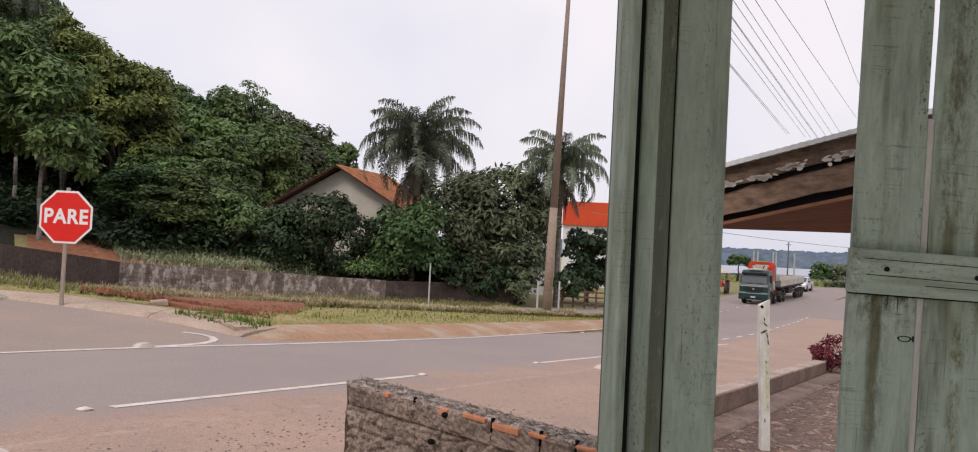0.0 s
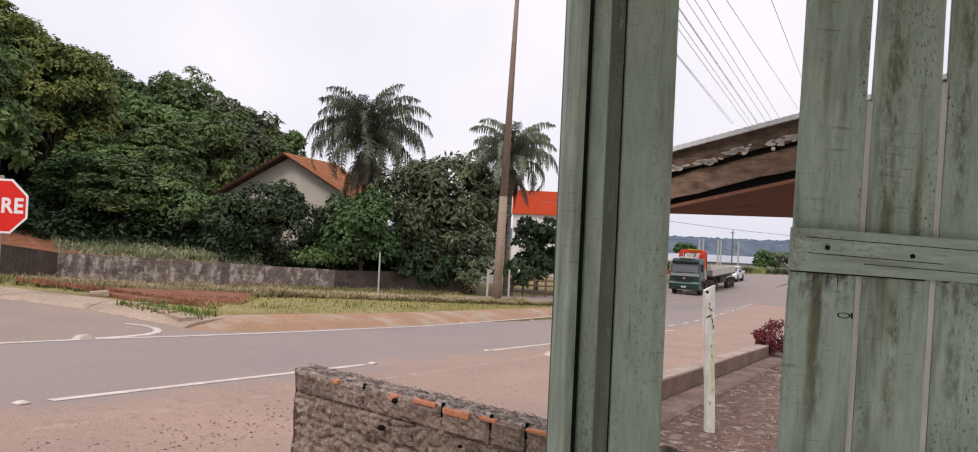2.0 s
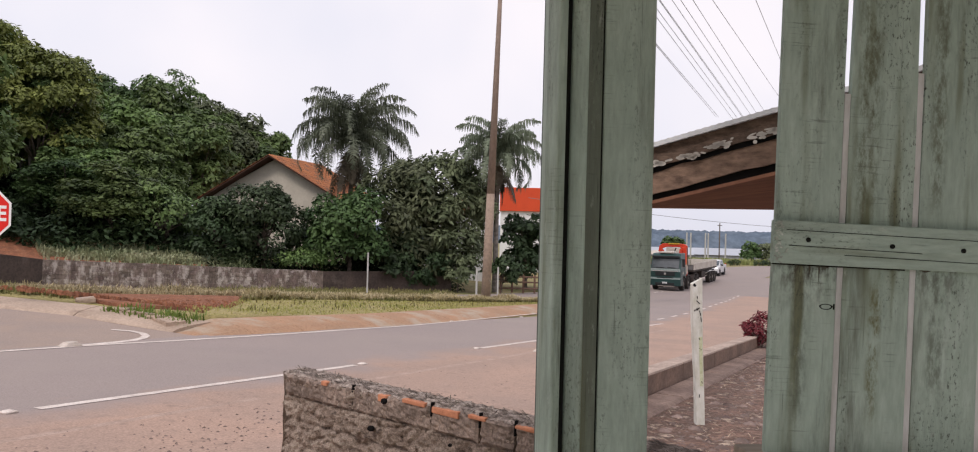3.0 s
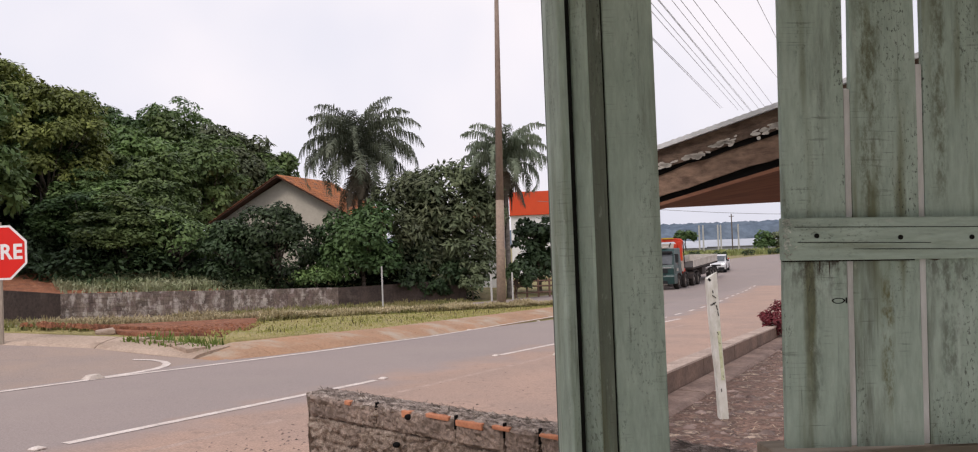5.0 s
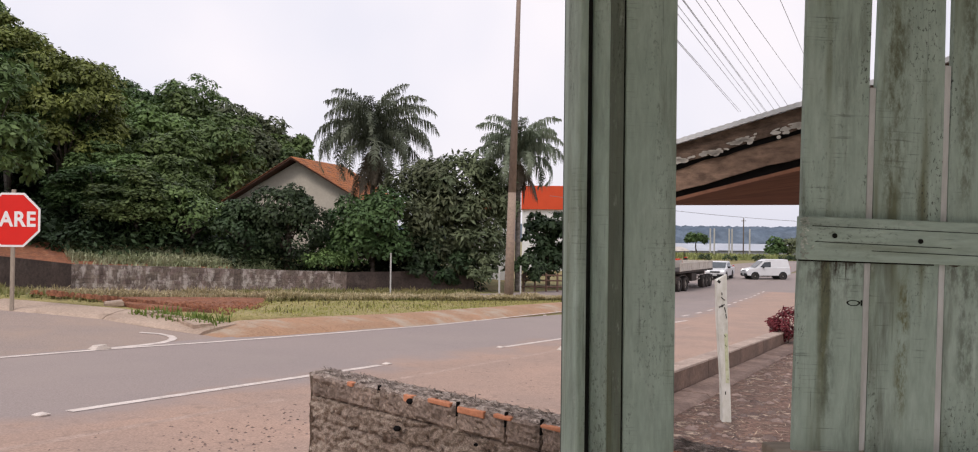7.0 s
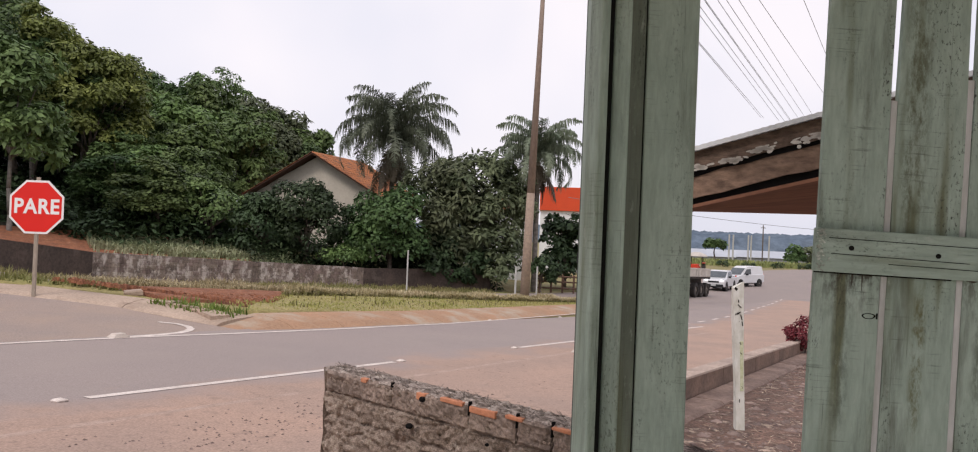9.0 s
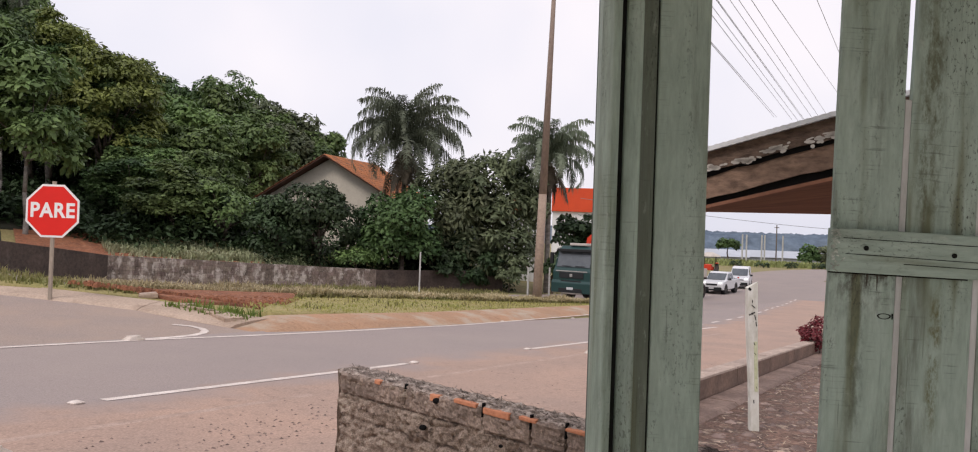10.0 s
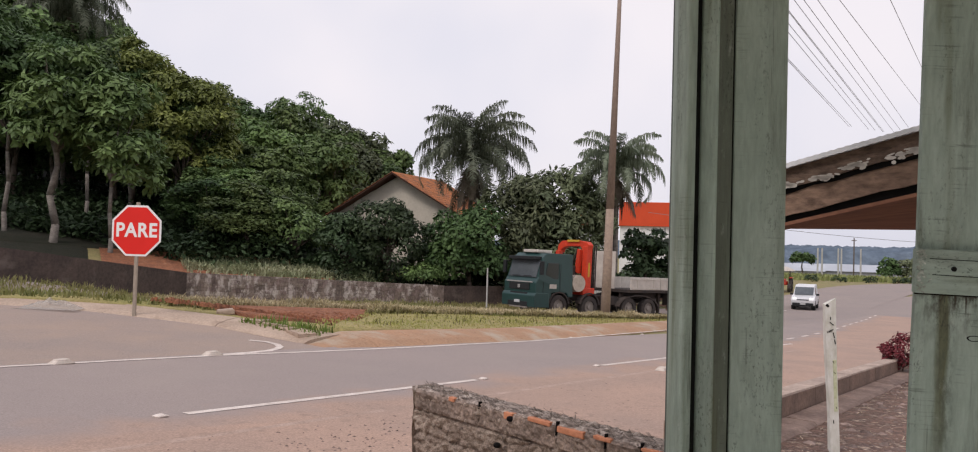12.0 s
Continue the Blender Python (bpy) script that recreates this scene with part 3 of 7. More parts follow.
# ---- ground ----
def ground_sheet():
    ax = np.unique(np.concatenate([np.linspace(-70, 90, 161), -70 - np.geomspace(1, 3000, 34), 90 + np.geomspace(1, 3000, 34)]))
    ay = np.unique(np.concatenate([np.linspace(-20, 130, 151), -20 - np.geomspace(1, 800, 16), 130 + np.geomspace(1, 3500, 40)]))
    X, Y = np.meshgrid(ax, ay)
    Z = height(X, Y)
    nx, ny = len(ax), len(ay)
    idx = np.arange(nx * ny).reshape(ny, nx)
    f = np.stack([idx[:-1, :-1], idx[:-1, 1:], idx[1:, 1:], idx[1:, :-1]], -1).reshape(-1, 4)
    ob = raw("ground", np.stack([X, Y, Z], -1).reshape(-1, 3), f, M["ground"], smooth=True)
    tagged(ob, "sloping ground with dry grass and bare earth", "ground", kind="structure")


ground_sheet()
HIGHWAY = curve_pts([(60, 113), (48, 103), (36.6, 91), (28.4, 79), (20.9, 66.4), (17.5, 60.2), (12.0, 52), (6.4, 44.5), (-1.2, 38), (-10, 31), (-20, 24), (-34, 15), (-60, 0)])


def lay(name, ob, label, category):
    ob.name = name
    return tagged(ob, label, category, kind="structure")


lay("road_highway", strip("road", HIGHWAY[::8], -4.6, 4.6, M["asphalt"], 0.046), "grey asphalt highway passing behind a verge", "road")
near = [sn(s, 0) for s in (-40, 62)]
lay("road_near", strip("road", near, 1.85, 10.15, M["road_mix"], 0.05, step=0.7), "worn grey asphalt side road under reddish dust at the shoulder", "road")
lay("road_junction", strip("road", [(46, 100), (38, 91), (30, 79), (22.2, 66.4), (15.5, 56)], 3.5, 17, M["asphalt"], 0.042), "wide asphalt junction where the roads meet", "road")
lay("road_wedge", strip("road", [(17.5, 59), (12.2, 52), (7.0, 45.5), (5.0, 43)], 2.5, 14, M["asphalt"], 0.038), "asphalt wedge behind the tip of the verge", "road")
lay("road_side", strip("road", [(16, 64), (32, 74), (50, 79), (95, 84)], -4.5, 5.0, M["asphalt"], 0.034), "asphalt side road joining the junction", "road")
APRON = [(-26, 10.5), (-20, 13.5), (-15, 14.8), (-12, 15.05), (-9.2, 15.05), (-7.7, 14.97), (-6.75, 14.95), (-5.86, 14.82), (-4.80, 14.24), (-4.2, 13.88)]


def apron():
    """The paved mouth between the near lane's edge and the curved kerb."""
    top = curve_pts(APRON, 8)
    verts, faces = [], []
    k = 10
    for x, y in top:
        s, n = UX * x + UY * y, -UY * x + UX * y
        for j in range(k):
            q = 10.1 + (n - 10.1) * j / (k - 1)
            X, Y = sn(s, q)
            verts.append((X, Y, hz(X, Y) + 0.045))
    for i in range(len(top) - 1):
        for j in range(k - 1):
            a = i * k + j
            faces.append((a, a + k, a + k + 1, a + 1))
    ob = raw("road_apron", verts, faces, M["apron"], smooth=True)
    tagged(ob, "dusty paved turning mouth beside the stop sign", "road", kind="structure")


apron()


def kerb_run(name, pts, profile, material, label, block=1.0, jitter=0.0, taper=0.0):
    """Kerb of single blocks along a line. profile: points (across, up), the road side first."""
    pts = np.array(pts, float)
    seg = np.linalg.norm(np.diff(pts, axis=0), axis=1)
    s = np.concatenate([[0], np.cumsum(seg)])
    root = thing(name, label, "kerb", kind="structure")
    n = max(1, int(round(s[-1] / block)))
    rnd = random.Random(5)
    for i in range(n):
        a, b = s[-1] * i / n + 0.006, s[-1] * (i + 1) / n - 0.006
        ends = []
        for t in (a, b):
            x, y = np.interp(t, s, pts[:, 0]), np.interp(t, s, pts[:, 1])
            x2, y2 = np.interp(min(t + 0.2, s[-1]), s, pts[:, 0]), np.interp(min(t + 0.2, s[-1]), s, pts[:, 1])
            x1, y1 = np.interp(max(t - 0.2, 0), s, pts[:, 0]), np.interp(max(t - 0.2, 0), s, pts[:, 1])
            d = np.array([x2 - x1, y2 - y1])
            d = d / (np.linalg.norm(d) + 1e-9)
            ends.append((x, y, -d[1], d[0], float(sstep(-0.1, taper, t)) if taper else 1.0))
        dz = rnd.uniform(-jitter, jitter)
        verts = []
        for x, y, nx, ny, rise in ends:
            for o, up in profile:
                verts.append((x + nx * o, y + ny * o, hz(x, y) + (up * rise + dz if up > 0 else up)))
        k = len(profile)
        faces = [tuple(range(k))[::-1], tuple(range(k, 2 * k))]
        for j in range(k):
            faces.append((j, (j + 1) % k, k + (j + 1) % k, k + j))
        raw("kerb_block", verts, faces, material, root)
    return root


ISLAND_KERB = [sn(s, n) for s, n in ((9.5, 10.0), (10.3, 9.84), (12.3, 9.78), (16, 10.02), (22, 10.62), (27.5, 11.36), (33, 12.1), (38.5, 12.9))]
kerb_run("kerb_island", ISLAND_KERB, [(0, -0.1), (0.0, 0.04), (0.25, 0.15), (0.80, 0.25), (1.05, 0.26), (1.1, -0.1)], M["kerb"], "soil-stained sloping concrete kerb round the verge", 1.3, 0, 1.5)
kerb_run("kerb_apron", curve_pts(APRON, 6), [(0, -0.1), (0.0, 0.04), (0.12, 0.09), (0.45, 0.13), (0.85, 0.15), (0.92, -0.1)], M["kerb_sand"], "low dusty concrete kerb beside the stop sign", 2.4, 0.006)


def broken_slabs():
    rnd = random.Random(14)
    for x, y, w, dd, yaw in ((-5.15, 15.15, 0.62, 0.34, -30), (-4.75, 14.80, 0.5, 0.32, -42), (-4.42, 14.45, 0.55, 0.36, -50), (-5.6, 15.45, 0.5, 0.3, -20), (-6.6, 16.3, 0.34, 0.24, 25)):
        root = thing("broken_slab", "tilted broken piece of dusty concrete kerb", "rubble", (x, y, hz(x, y) + 0.10), yaw, group="broken kerb slabs")
        bm = B()
        box(bm, (0, 0, 0.04), (w, dd, 0.12), 0.02, Matrix.Rotation(rnd.uniform(-0.15, 0.15), 4, "X") @ Matrix.Rotation(rnd.uniform(-0.1, 0.1), 4, "Y"))
        for v in bm.verts:
            v.co += Vector((rnd.uniform(-1, 1), rnd.uniform(-1, 1), rnd.uniform(-0.5, 0.5))) * 0.015
        part("slab", bm, M["kerb_sand"], root)


broken_slabs()
LOW_KERB = [sn(s, 2.2) for s in (5.6, 21)]
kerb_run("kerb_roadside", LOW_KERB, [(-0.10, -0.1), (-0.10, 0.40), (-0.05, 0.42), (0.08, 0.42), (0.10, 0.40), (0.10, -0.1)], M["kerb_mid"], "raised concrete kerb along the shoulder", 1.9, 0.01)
kerb_run("kerb_cap", LOW_KERB, [(-0.105, 0.405), (-0.10, 0.425), (0.10, 0.425), (0.105, 0.405)], M["kerb_top"], "pale rim of the roadside kerb", 1.9, 0.006)
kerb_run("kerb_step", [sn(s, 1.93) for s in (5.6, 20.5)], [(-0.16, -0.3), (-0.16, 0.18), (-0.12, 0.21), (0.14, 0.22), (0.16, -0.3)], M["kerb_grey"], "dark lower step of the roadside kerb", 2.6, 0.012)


def fill(name, a, b, material, lift, label, category, k=14, sink=(1, 1, 1, 1), lift_b=None):
    """A sheet of ground spanned between two lines with equal numbers of points; its rims dip into the land."""
    a, b = np.array(a, float), np.array(b, float)
    verts, faces = [], []
    for i, (p, q) in enumerate(zip(a, b)):
        for jj in range(-1, k):
            j = max(jj, 0)
            x, y = p + (q - p) * j / (k - 1)
            up = lift + ((lift if lift_b is None else lift_b) - lift) * j / (k - 1)
            if (j == 0 and sink[0]) or (j == k - 1 and sink[1]) or (i == 0 and sink[2]) or (i == len(a) - 1 and sink[3]):
                up = -0.15
            if jj < 0:
                up -= 0.35
            verts.append((x, y, hz(x, y) + up + 0.012 * noise.noise(Vector((x * 1.7, y * 1.7, 0)))))
    k += 1
    for i in range(len(a) - 1):
        for j in range(k - 1):
            c = i * k + j
            faces.append((c, c + k, c + k + 1, c + 1))
    ob = raw(name, verts, faces, material, smooth=True)
    return tagged(ob, label, category, kind="structure")


def along(pts, n):
    pts = np.array(pts, float)
    s = np.concatenate([[0], np.cumsum(np.linalg.norm(np.diff(pts, axis=0), axis=1))])
    t = np.linspace(0, s[-1], n)
    return np.stack([np.interp(t, s, pts[:, 0]), np.interp(t, s, pts[:, 1])], -1)


VERGE_A = along([sn(s, n + 0.6) for s, n in ((10.6, 11.0), (11.4, 10.25), (16, 10.42), (22, 11.02), (27.5, 11.76), (33, 12.5), (38.5, 13.3))], 60)
VERGE_B = along([(-5.6, 26.8), (-4, 29.4), (0.5, 33.0), (5, 37.2), (8.8, 40.6)], 60)
fill("verge_island", VERGE_A, VERGE_B, M["grass"], 0.23, "mown yellow-green grass verge between the roads", "verge", sink=(0, 1, 1, 1), lift_b=0.24)
fill("verge_corner", along([(-14, 15.45), (-9.2, 15.78), (-6.8, 15.88), (-5.6, 15.9), (-4.6, 15.6), (-4.0, 14.9)], 40), along([(-17.5, 21), (-12, 24.5), (-9, 26), (-6.5, 28)], 40), M["grass"], 0.115, "grassy corner of the verge behind the low kerb", "verge", sink=(0, 1, 1, 1), lift_b=0.05)
fill("soil_bed", along([(-7.4, 17.8), (-6.9, 16.9), (-6.3, 16.3), (-5.5, 16.1), (-5.1, 17.6), (-5.0, 21)], 40), along([(-9.6, 23.6), (-9.0, 24.4), (-8.2, 25.3), (-7.2, 26.0), (-6.3, 26.6), (-5.3, 27.0)], 40), M["soil"], 0.17, "bare red earth with clods on the verge", "soil", sink=(0, 1, 0, 1), lift_b=0.27)
fill("dirt_yard", along([sn(s, 1.75) for s in (2, 30)], 30), along([sn(s, -8) for s in (2, 30)], 30), M["dirt"], 0.20, "dry brown dirt with straw and litter", "dirt", sink=(0, 1, 1, 1))


def above_wall(a0, a1, w0, w1, name, material, lift, label, category):
    p = [(WALL_C + WD * a + WN * w0) for a in np.linspace(a0, a1, 40)]
    q = [(WALL_C + WD * a + WN * w1) for a in np.linspace(a0, a1, 40)]
    fill(name, p, q, material, lift, label, category, k=30, sink=(0, 1, 0, 1))


above_wall(-3.5, 9, 0.9, 8.0, "soil_field", M["soil"], 0.07, "tilled red earth above the garden wall", "soil")
above_wall(-30, -3.6, 0.9, 8.2, "forest_edge", M["litter"], 0.06, "leaf litter along the garden wall top, darkened for tree shade", "forest floor")
above_wall(-40, 21, 7.5, 70, "forest_floor", M["litter"], 0.10, "leaf litter darkened for the shade under the trees", "forest floor")


def wall_run(name, a, b, za, zb, base_a, base_b, material, label, thick=0.18):
    a, b = np.array(a, float), np.array(b, float)
    d = (b - a) / np.linalg.norm(b - a)
    n = np.array([-d[1], d[0]]) * thick
    L = np.linalg.norm(b - a)
    m = max(3, int(L / 1.2))
    verts, faces = [], []
    rnd = random.Random(3)
    for i in range(m + 1):
        p = a + d * L * i / m
        zt, zb_ = za + (zb - za) * i / m + rnd.uniform(-0.012, 0.012), base_a + (base_b - base_a) * i / m
        for o, z in ((0, zb_), (0, zt - 0.06), (-0.02, zt - 0.055), (-0.02, zt), (1.06, zt), (1.06, zt - 0.06), (1, zb_)):
            verts.append((p[0] + n[0] * o, p[1] + n[1] * o, z))
    for i in range(m):
        for j in range(6):
            c = i * 7 + j
            faces.append((c, c + 7, c + 8, c + 1))
    faces.append(tuple(range(7)))
    faces.append(tuple(range(m * 7, m * 7 + 7))[::-1])
    ob = raw(name, verts, faces, material)
    return tagged(ob, label, "wall", kind="structure")


P_L, P_C, P_M, P_E = (-19.4, 31.5), (-17.3, 38.0), (-5.75, 46.0), (1.6, 50.2)
wall_run("wall_garden_1", (-27, 20), P_L, 2.6, 0.82, -0.2, -1.0, M["wall_dark"], "blackened rendered garden wall below the wood")
wall_run("wall_garden_2", P_L, P_C, 0.82, 0.05, -1.0, -2.2, M["wall_dark"], "blackened rendered garden wall below the wood")
WALL_3 = wall_run("wall_garden_3", P_C, P_M, 0.04, -0.58, -2.2, -2.4, M["wall_pale"], "grey rendered garden wall with pale lichen stains")
def wall_blocks(parent, a, b, za, zb):
    """Courses of worn concrete blocks that show through the render, uneven in depth."""
    a, b = np.array(a, float), np.array(b, float)
    d = (b - a) / np.linalg.norm(b - a)
    L = float(np.linalg.norm(b - a))
    rnd = random.Random(6)
    for row in range(7):
        u = 0.2 + (0.2 if row % 2 else 0)
        while u < L - 0.2:
            p = a + d * u
            z = za + (zb - za) * u / L - 0.165 - 0.2 * row
            if rnd.random() < 0.72 and z > hz(p[0], p[1]) - 0.15:
                o = -0.017 + rnd.uniform(0, 0.014)
                bm = B()
                box(bm, (0, 0, 0), (0.38 + rnd.uniform(-0.02, 0.01), 0.05, 0.184), 0.012)
                bmesh.ops.transform(bm, verts=bm.verts, matrix=Matrix.Translation((p[0] + d[1] * o, p[1] - d[0] * o, z)) @ Matrix.Rotation(math.atan2(d[1], d[0]) + rnd.uniform(-0.02, 0.02), 4, "Z"))
                part("block", bm, M["block"], parent)
            u += 0.4


wall_run("wall_garden_4", P_M, P_E, -0.60, -0.60, -2.4, -2.6, M["wall_dark"], "dark brown rendered garden wall")
wall_blocks(WALL_3, P_C, P_M, 0.04, -0.58)


# ---- the green window: post, shutter, sill ----
def window_bay():
    post = thing("window_post", "green-painted timber post built up of boards and a moulding", "post", (0, 0, 0))
    def board(name, x0, x1, y0, y1, material, label="", bev=0.004):
        bm = B()
        box(bm, ((x0 + x1) / 2, (y0 + y1) / 2, 1.75), (x1 - x0, y1 - y0, 2.9), bev)
        return part(name, bm, material, post, label)
    def stave(name, pts, label):
        bm = B()
        prism(bm, pts, 2, 0.3, 3.2, 0.0015)
        return part(name, bm, M["green_post"], post, label)
    stave("outer_board", [(0.2025, 1.46), (0.2025, 1.418), (0.205, 1.413), (0.2165, 1.386), (0.220, 1.384), (0.234, 1.394), (0.234, 1.46)], "pale worn chamfered edge board")
    board("joint", 0.2335, 0.2435, 1.408, 1.45, M["groove"], "dark gap between boards", 0)
    stave("moulding", [(0.2435, 1.46), (0.2435, 1.410), (0.246, 1.404), (0.266, 1.385), (0.270, 1.385), (0.2725, 1.392), (0.2725, 1.46)], "narrow pale green moulding")
    # the cove's darker paint holds its shade as well as its grime
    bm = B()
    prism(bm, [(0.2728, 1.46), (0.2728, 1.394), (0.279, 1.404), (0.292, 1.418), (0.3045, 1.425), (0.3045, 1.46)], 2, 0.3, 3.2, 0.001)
    part("cove", bm, M["green_grimy_shade"], post, "hollow beside the moulding, grimy and painted in shade")
    board("seam", 0.3040, 0.3075, 1.428, 1.45, M["groove"], "dark seam beside the wide board", 0)
    board("jamb_board", 0.3075, 0.402, 1.424, 1.46, M["green_post"], "wide green jamb board with scuffs")
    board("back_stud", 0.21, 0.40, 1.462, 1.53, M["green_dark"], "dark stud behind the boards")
    sh = thing("shutter", "board shutter in faded green paint with streaks and open gaps", "shutter", (0, 0, 0))
    xs = [0.604, 0.7185, 0.7305, 0.852, 0.865, 0.984, 0.996, 1.115]
    rnd = random.Random(8)
    for i in range(4):
        x0, x1 = xs[2 * i], xs[2 * i + 1]
        bm = B()
        k = 14
        a, b = [], []
        rows = []
        for j in range(k + 1):
            z = 1.222 + (3.1 - 1.222) * j / k
            wl, wr = rnd.uniform(-0.0012, 0.0012), rnd.uniform(-0.0012, 0.0012)
            # the gaps open towards the top
            op = 0.004 * max(0, (z - 1.70))
            rows.append([bm.verts.new((x0 + wl + (op if i else 0), 1.352, z)), bm.verts.new((x1 + wr - op, 1.352, z)),
                         bm.verts.new((x1 + wr - op, 1.364, z)), bm.verts.new((x0 + wl + (op if i else 0), 1.364, z))])
        for j in range(k):
            for q in range(4):
                bm.faces.new((rows[j][q], rows[j][(q + 1) % 4], rows[j + 1][(q + 1) % 4], rows[j + 1][q]))
        bm.faces.new(rows[0][::-1]), bm.faces.new(rows[-1])
        part("board", bm, M["green"], sh)
    # added strips stand in for the pale wall visible through the gaps
    for x, zt in ((0.725, 1.855), (0.8585, 1.90), (0.990, 1.945)):
        bm = B()
        box(bm, (x, 1.3568, (1.224 + zt) / 2), (0.0112, 0.007, zt - 1.224), 0.001)
        part("cover_strip", bm, M["grey_board"], sh, "pale grey strip added for the wall seen through a gap")
    bm = B()
    box(bm, (0.86, 1.341, 1.5885), (0.53, 0.019, 0.0745), 0.003)
    batten = part("batten", bm, M["green_h"], sh, "horizontal green batten with nail heads")
    for x, z in ((0.654, 1.594), (0.805, 1.590), (0.935, 1.589)):
        bm = B()
        rod(bm, (x, 1.333, z), (x, 1.329, z), 0.0042, n=10)
        part("nail", bm, M["groove"], batten, "black rusted nail head")
    for x0, x1, z0, z1 in ((0.615, 1.10, 1.6095, 1.6060), (0.62, 0.86, 1.5830, 1.5800), (0.72, 1.12, 1.5705, 1.5660)):
        bm = B()
        box(bm, ((x0 + x1) / 2, 1.3312, (z0 + z1) / 2), (x1 - x0, 0.001, 0.0011), 0, Matrix.Rotation(math.atan2(z0 - z1, x1 - x0), 4, "Y"))
        part("crack", bm, M["groove"], batten, "thin dark crack along the batten")
    bm = B()
    for i in range(70):
        x, z = 0.5955 + abs(rnd.gauss(0, 0.008)), 1.5885 + rnd.uniform(-0.036, 0.036)
        box(bm, (x, 1.3300 + 0.0011 * i / 70, z), (rnd.uniform(0.002, 0.006), 0.0015, rnd.uniform(0.001, 0.003)), 0, Matrix.Rotation(rnd.uniform(-0.7, 0.7), 4, "Y"))
    part("frayed_end", bm, M["frayed"], batten, "splintered pale end of the batten")["kind"] = "stuff"
    bm = B()
    box(bm, (0.72, 1.349, 1.5505), (0.24, 0.004, 0.0035), 0)
    part("stain_line", bm, M["groove"], sh, "dark grime line below the batten")
    rd = random.Random(12)
    for x, w, h in ((0.668, 0.003, 0.022), (0.686, 0.003, 0.030), (0.70, 0.016, 0.005), (0.880, 0.026, 0.004)):
        bm = B()
        zt = 1.5515
        prism(bm, [(x - w / 2, zt), (x + w / 2, zt), (x + w * 0.22, zt - h * 0.6), (x + w * 0.05, zt - h), (x - w * 0.25, zt - h * 0.5)], 1, 1.3508, 1.3525)
        part("grime_run", bm, M["grime"], sh, "dark brown run below the batten")
    # an inked black oval and tick on the first board
    bm = B()
    ring = [[bm.verts.new((0.701 + rr * math.cos(a) * (1 + 0.06 * math.sin(3 * a)), 1.3512, 1.479 + rr * 0.42 * math.sin(a))) for rr in (0.0092, 0.0122)] for a in np.linspace(0, 2 * math.pi, 29)[:-1]]
    for i in range(28):
        p, q = ring[i], ring[(i + 1) % 28]
        bm.faces.new((p[0], p[1], q[1], q[0]))
    box(bm, (0.7155, 1.3512, 1.4795), (0.0025, 0.001, 0.010), 0)
    part("knot", bm, M["groove"], sh, "black inked oval with a tick")
    sh.matrix_basis = Matrix.Translation((0.75, 1.35, 1.58)) @ Matrix.Rotation(radians(1.5), 4, "Y") @ Matrix.Translation((-0.75, -1.35, -1.58))
    post.matrix_basis = pose(0.005, 0, 0)
    sill = thing("window_sill", "bare pale wooden sill under the shutter", "sill")
    bm = B()
    box(bm, (0.86, 1.38, 1.192), (0.56, 0.16, 0.045), 0.006)
    part("sill_board", bm, M["sill"], sill)
    lower = thing("window_base_wall", "green boarded wall below the sill", "wall", kind="structure")
    for i in range(4):
        bm = B()
        box(bm, (0.66 + i * 0.135, 1.40, 0.63), (0.13, 0.05, 1.07), 0.004)
        part("board", bm, M["green"], lower)


window_bay()


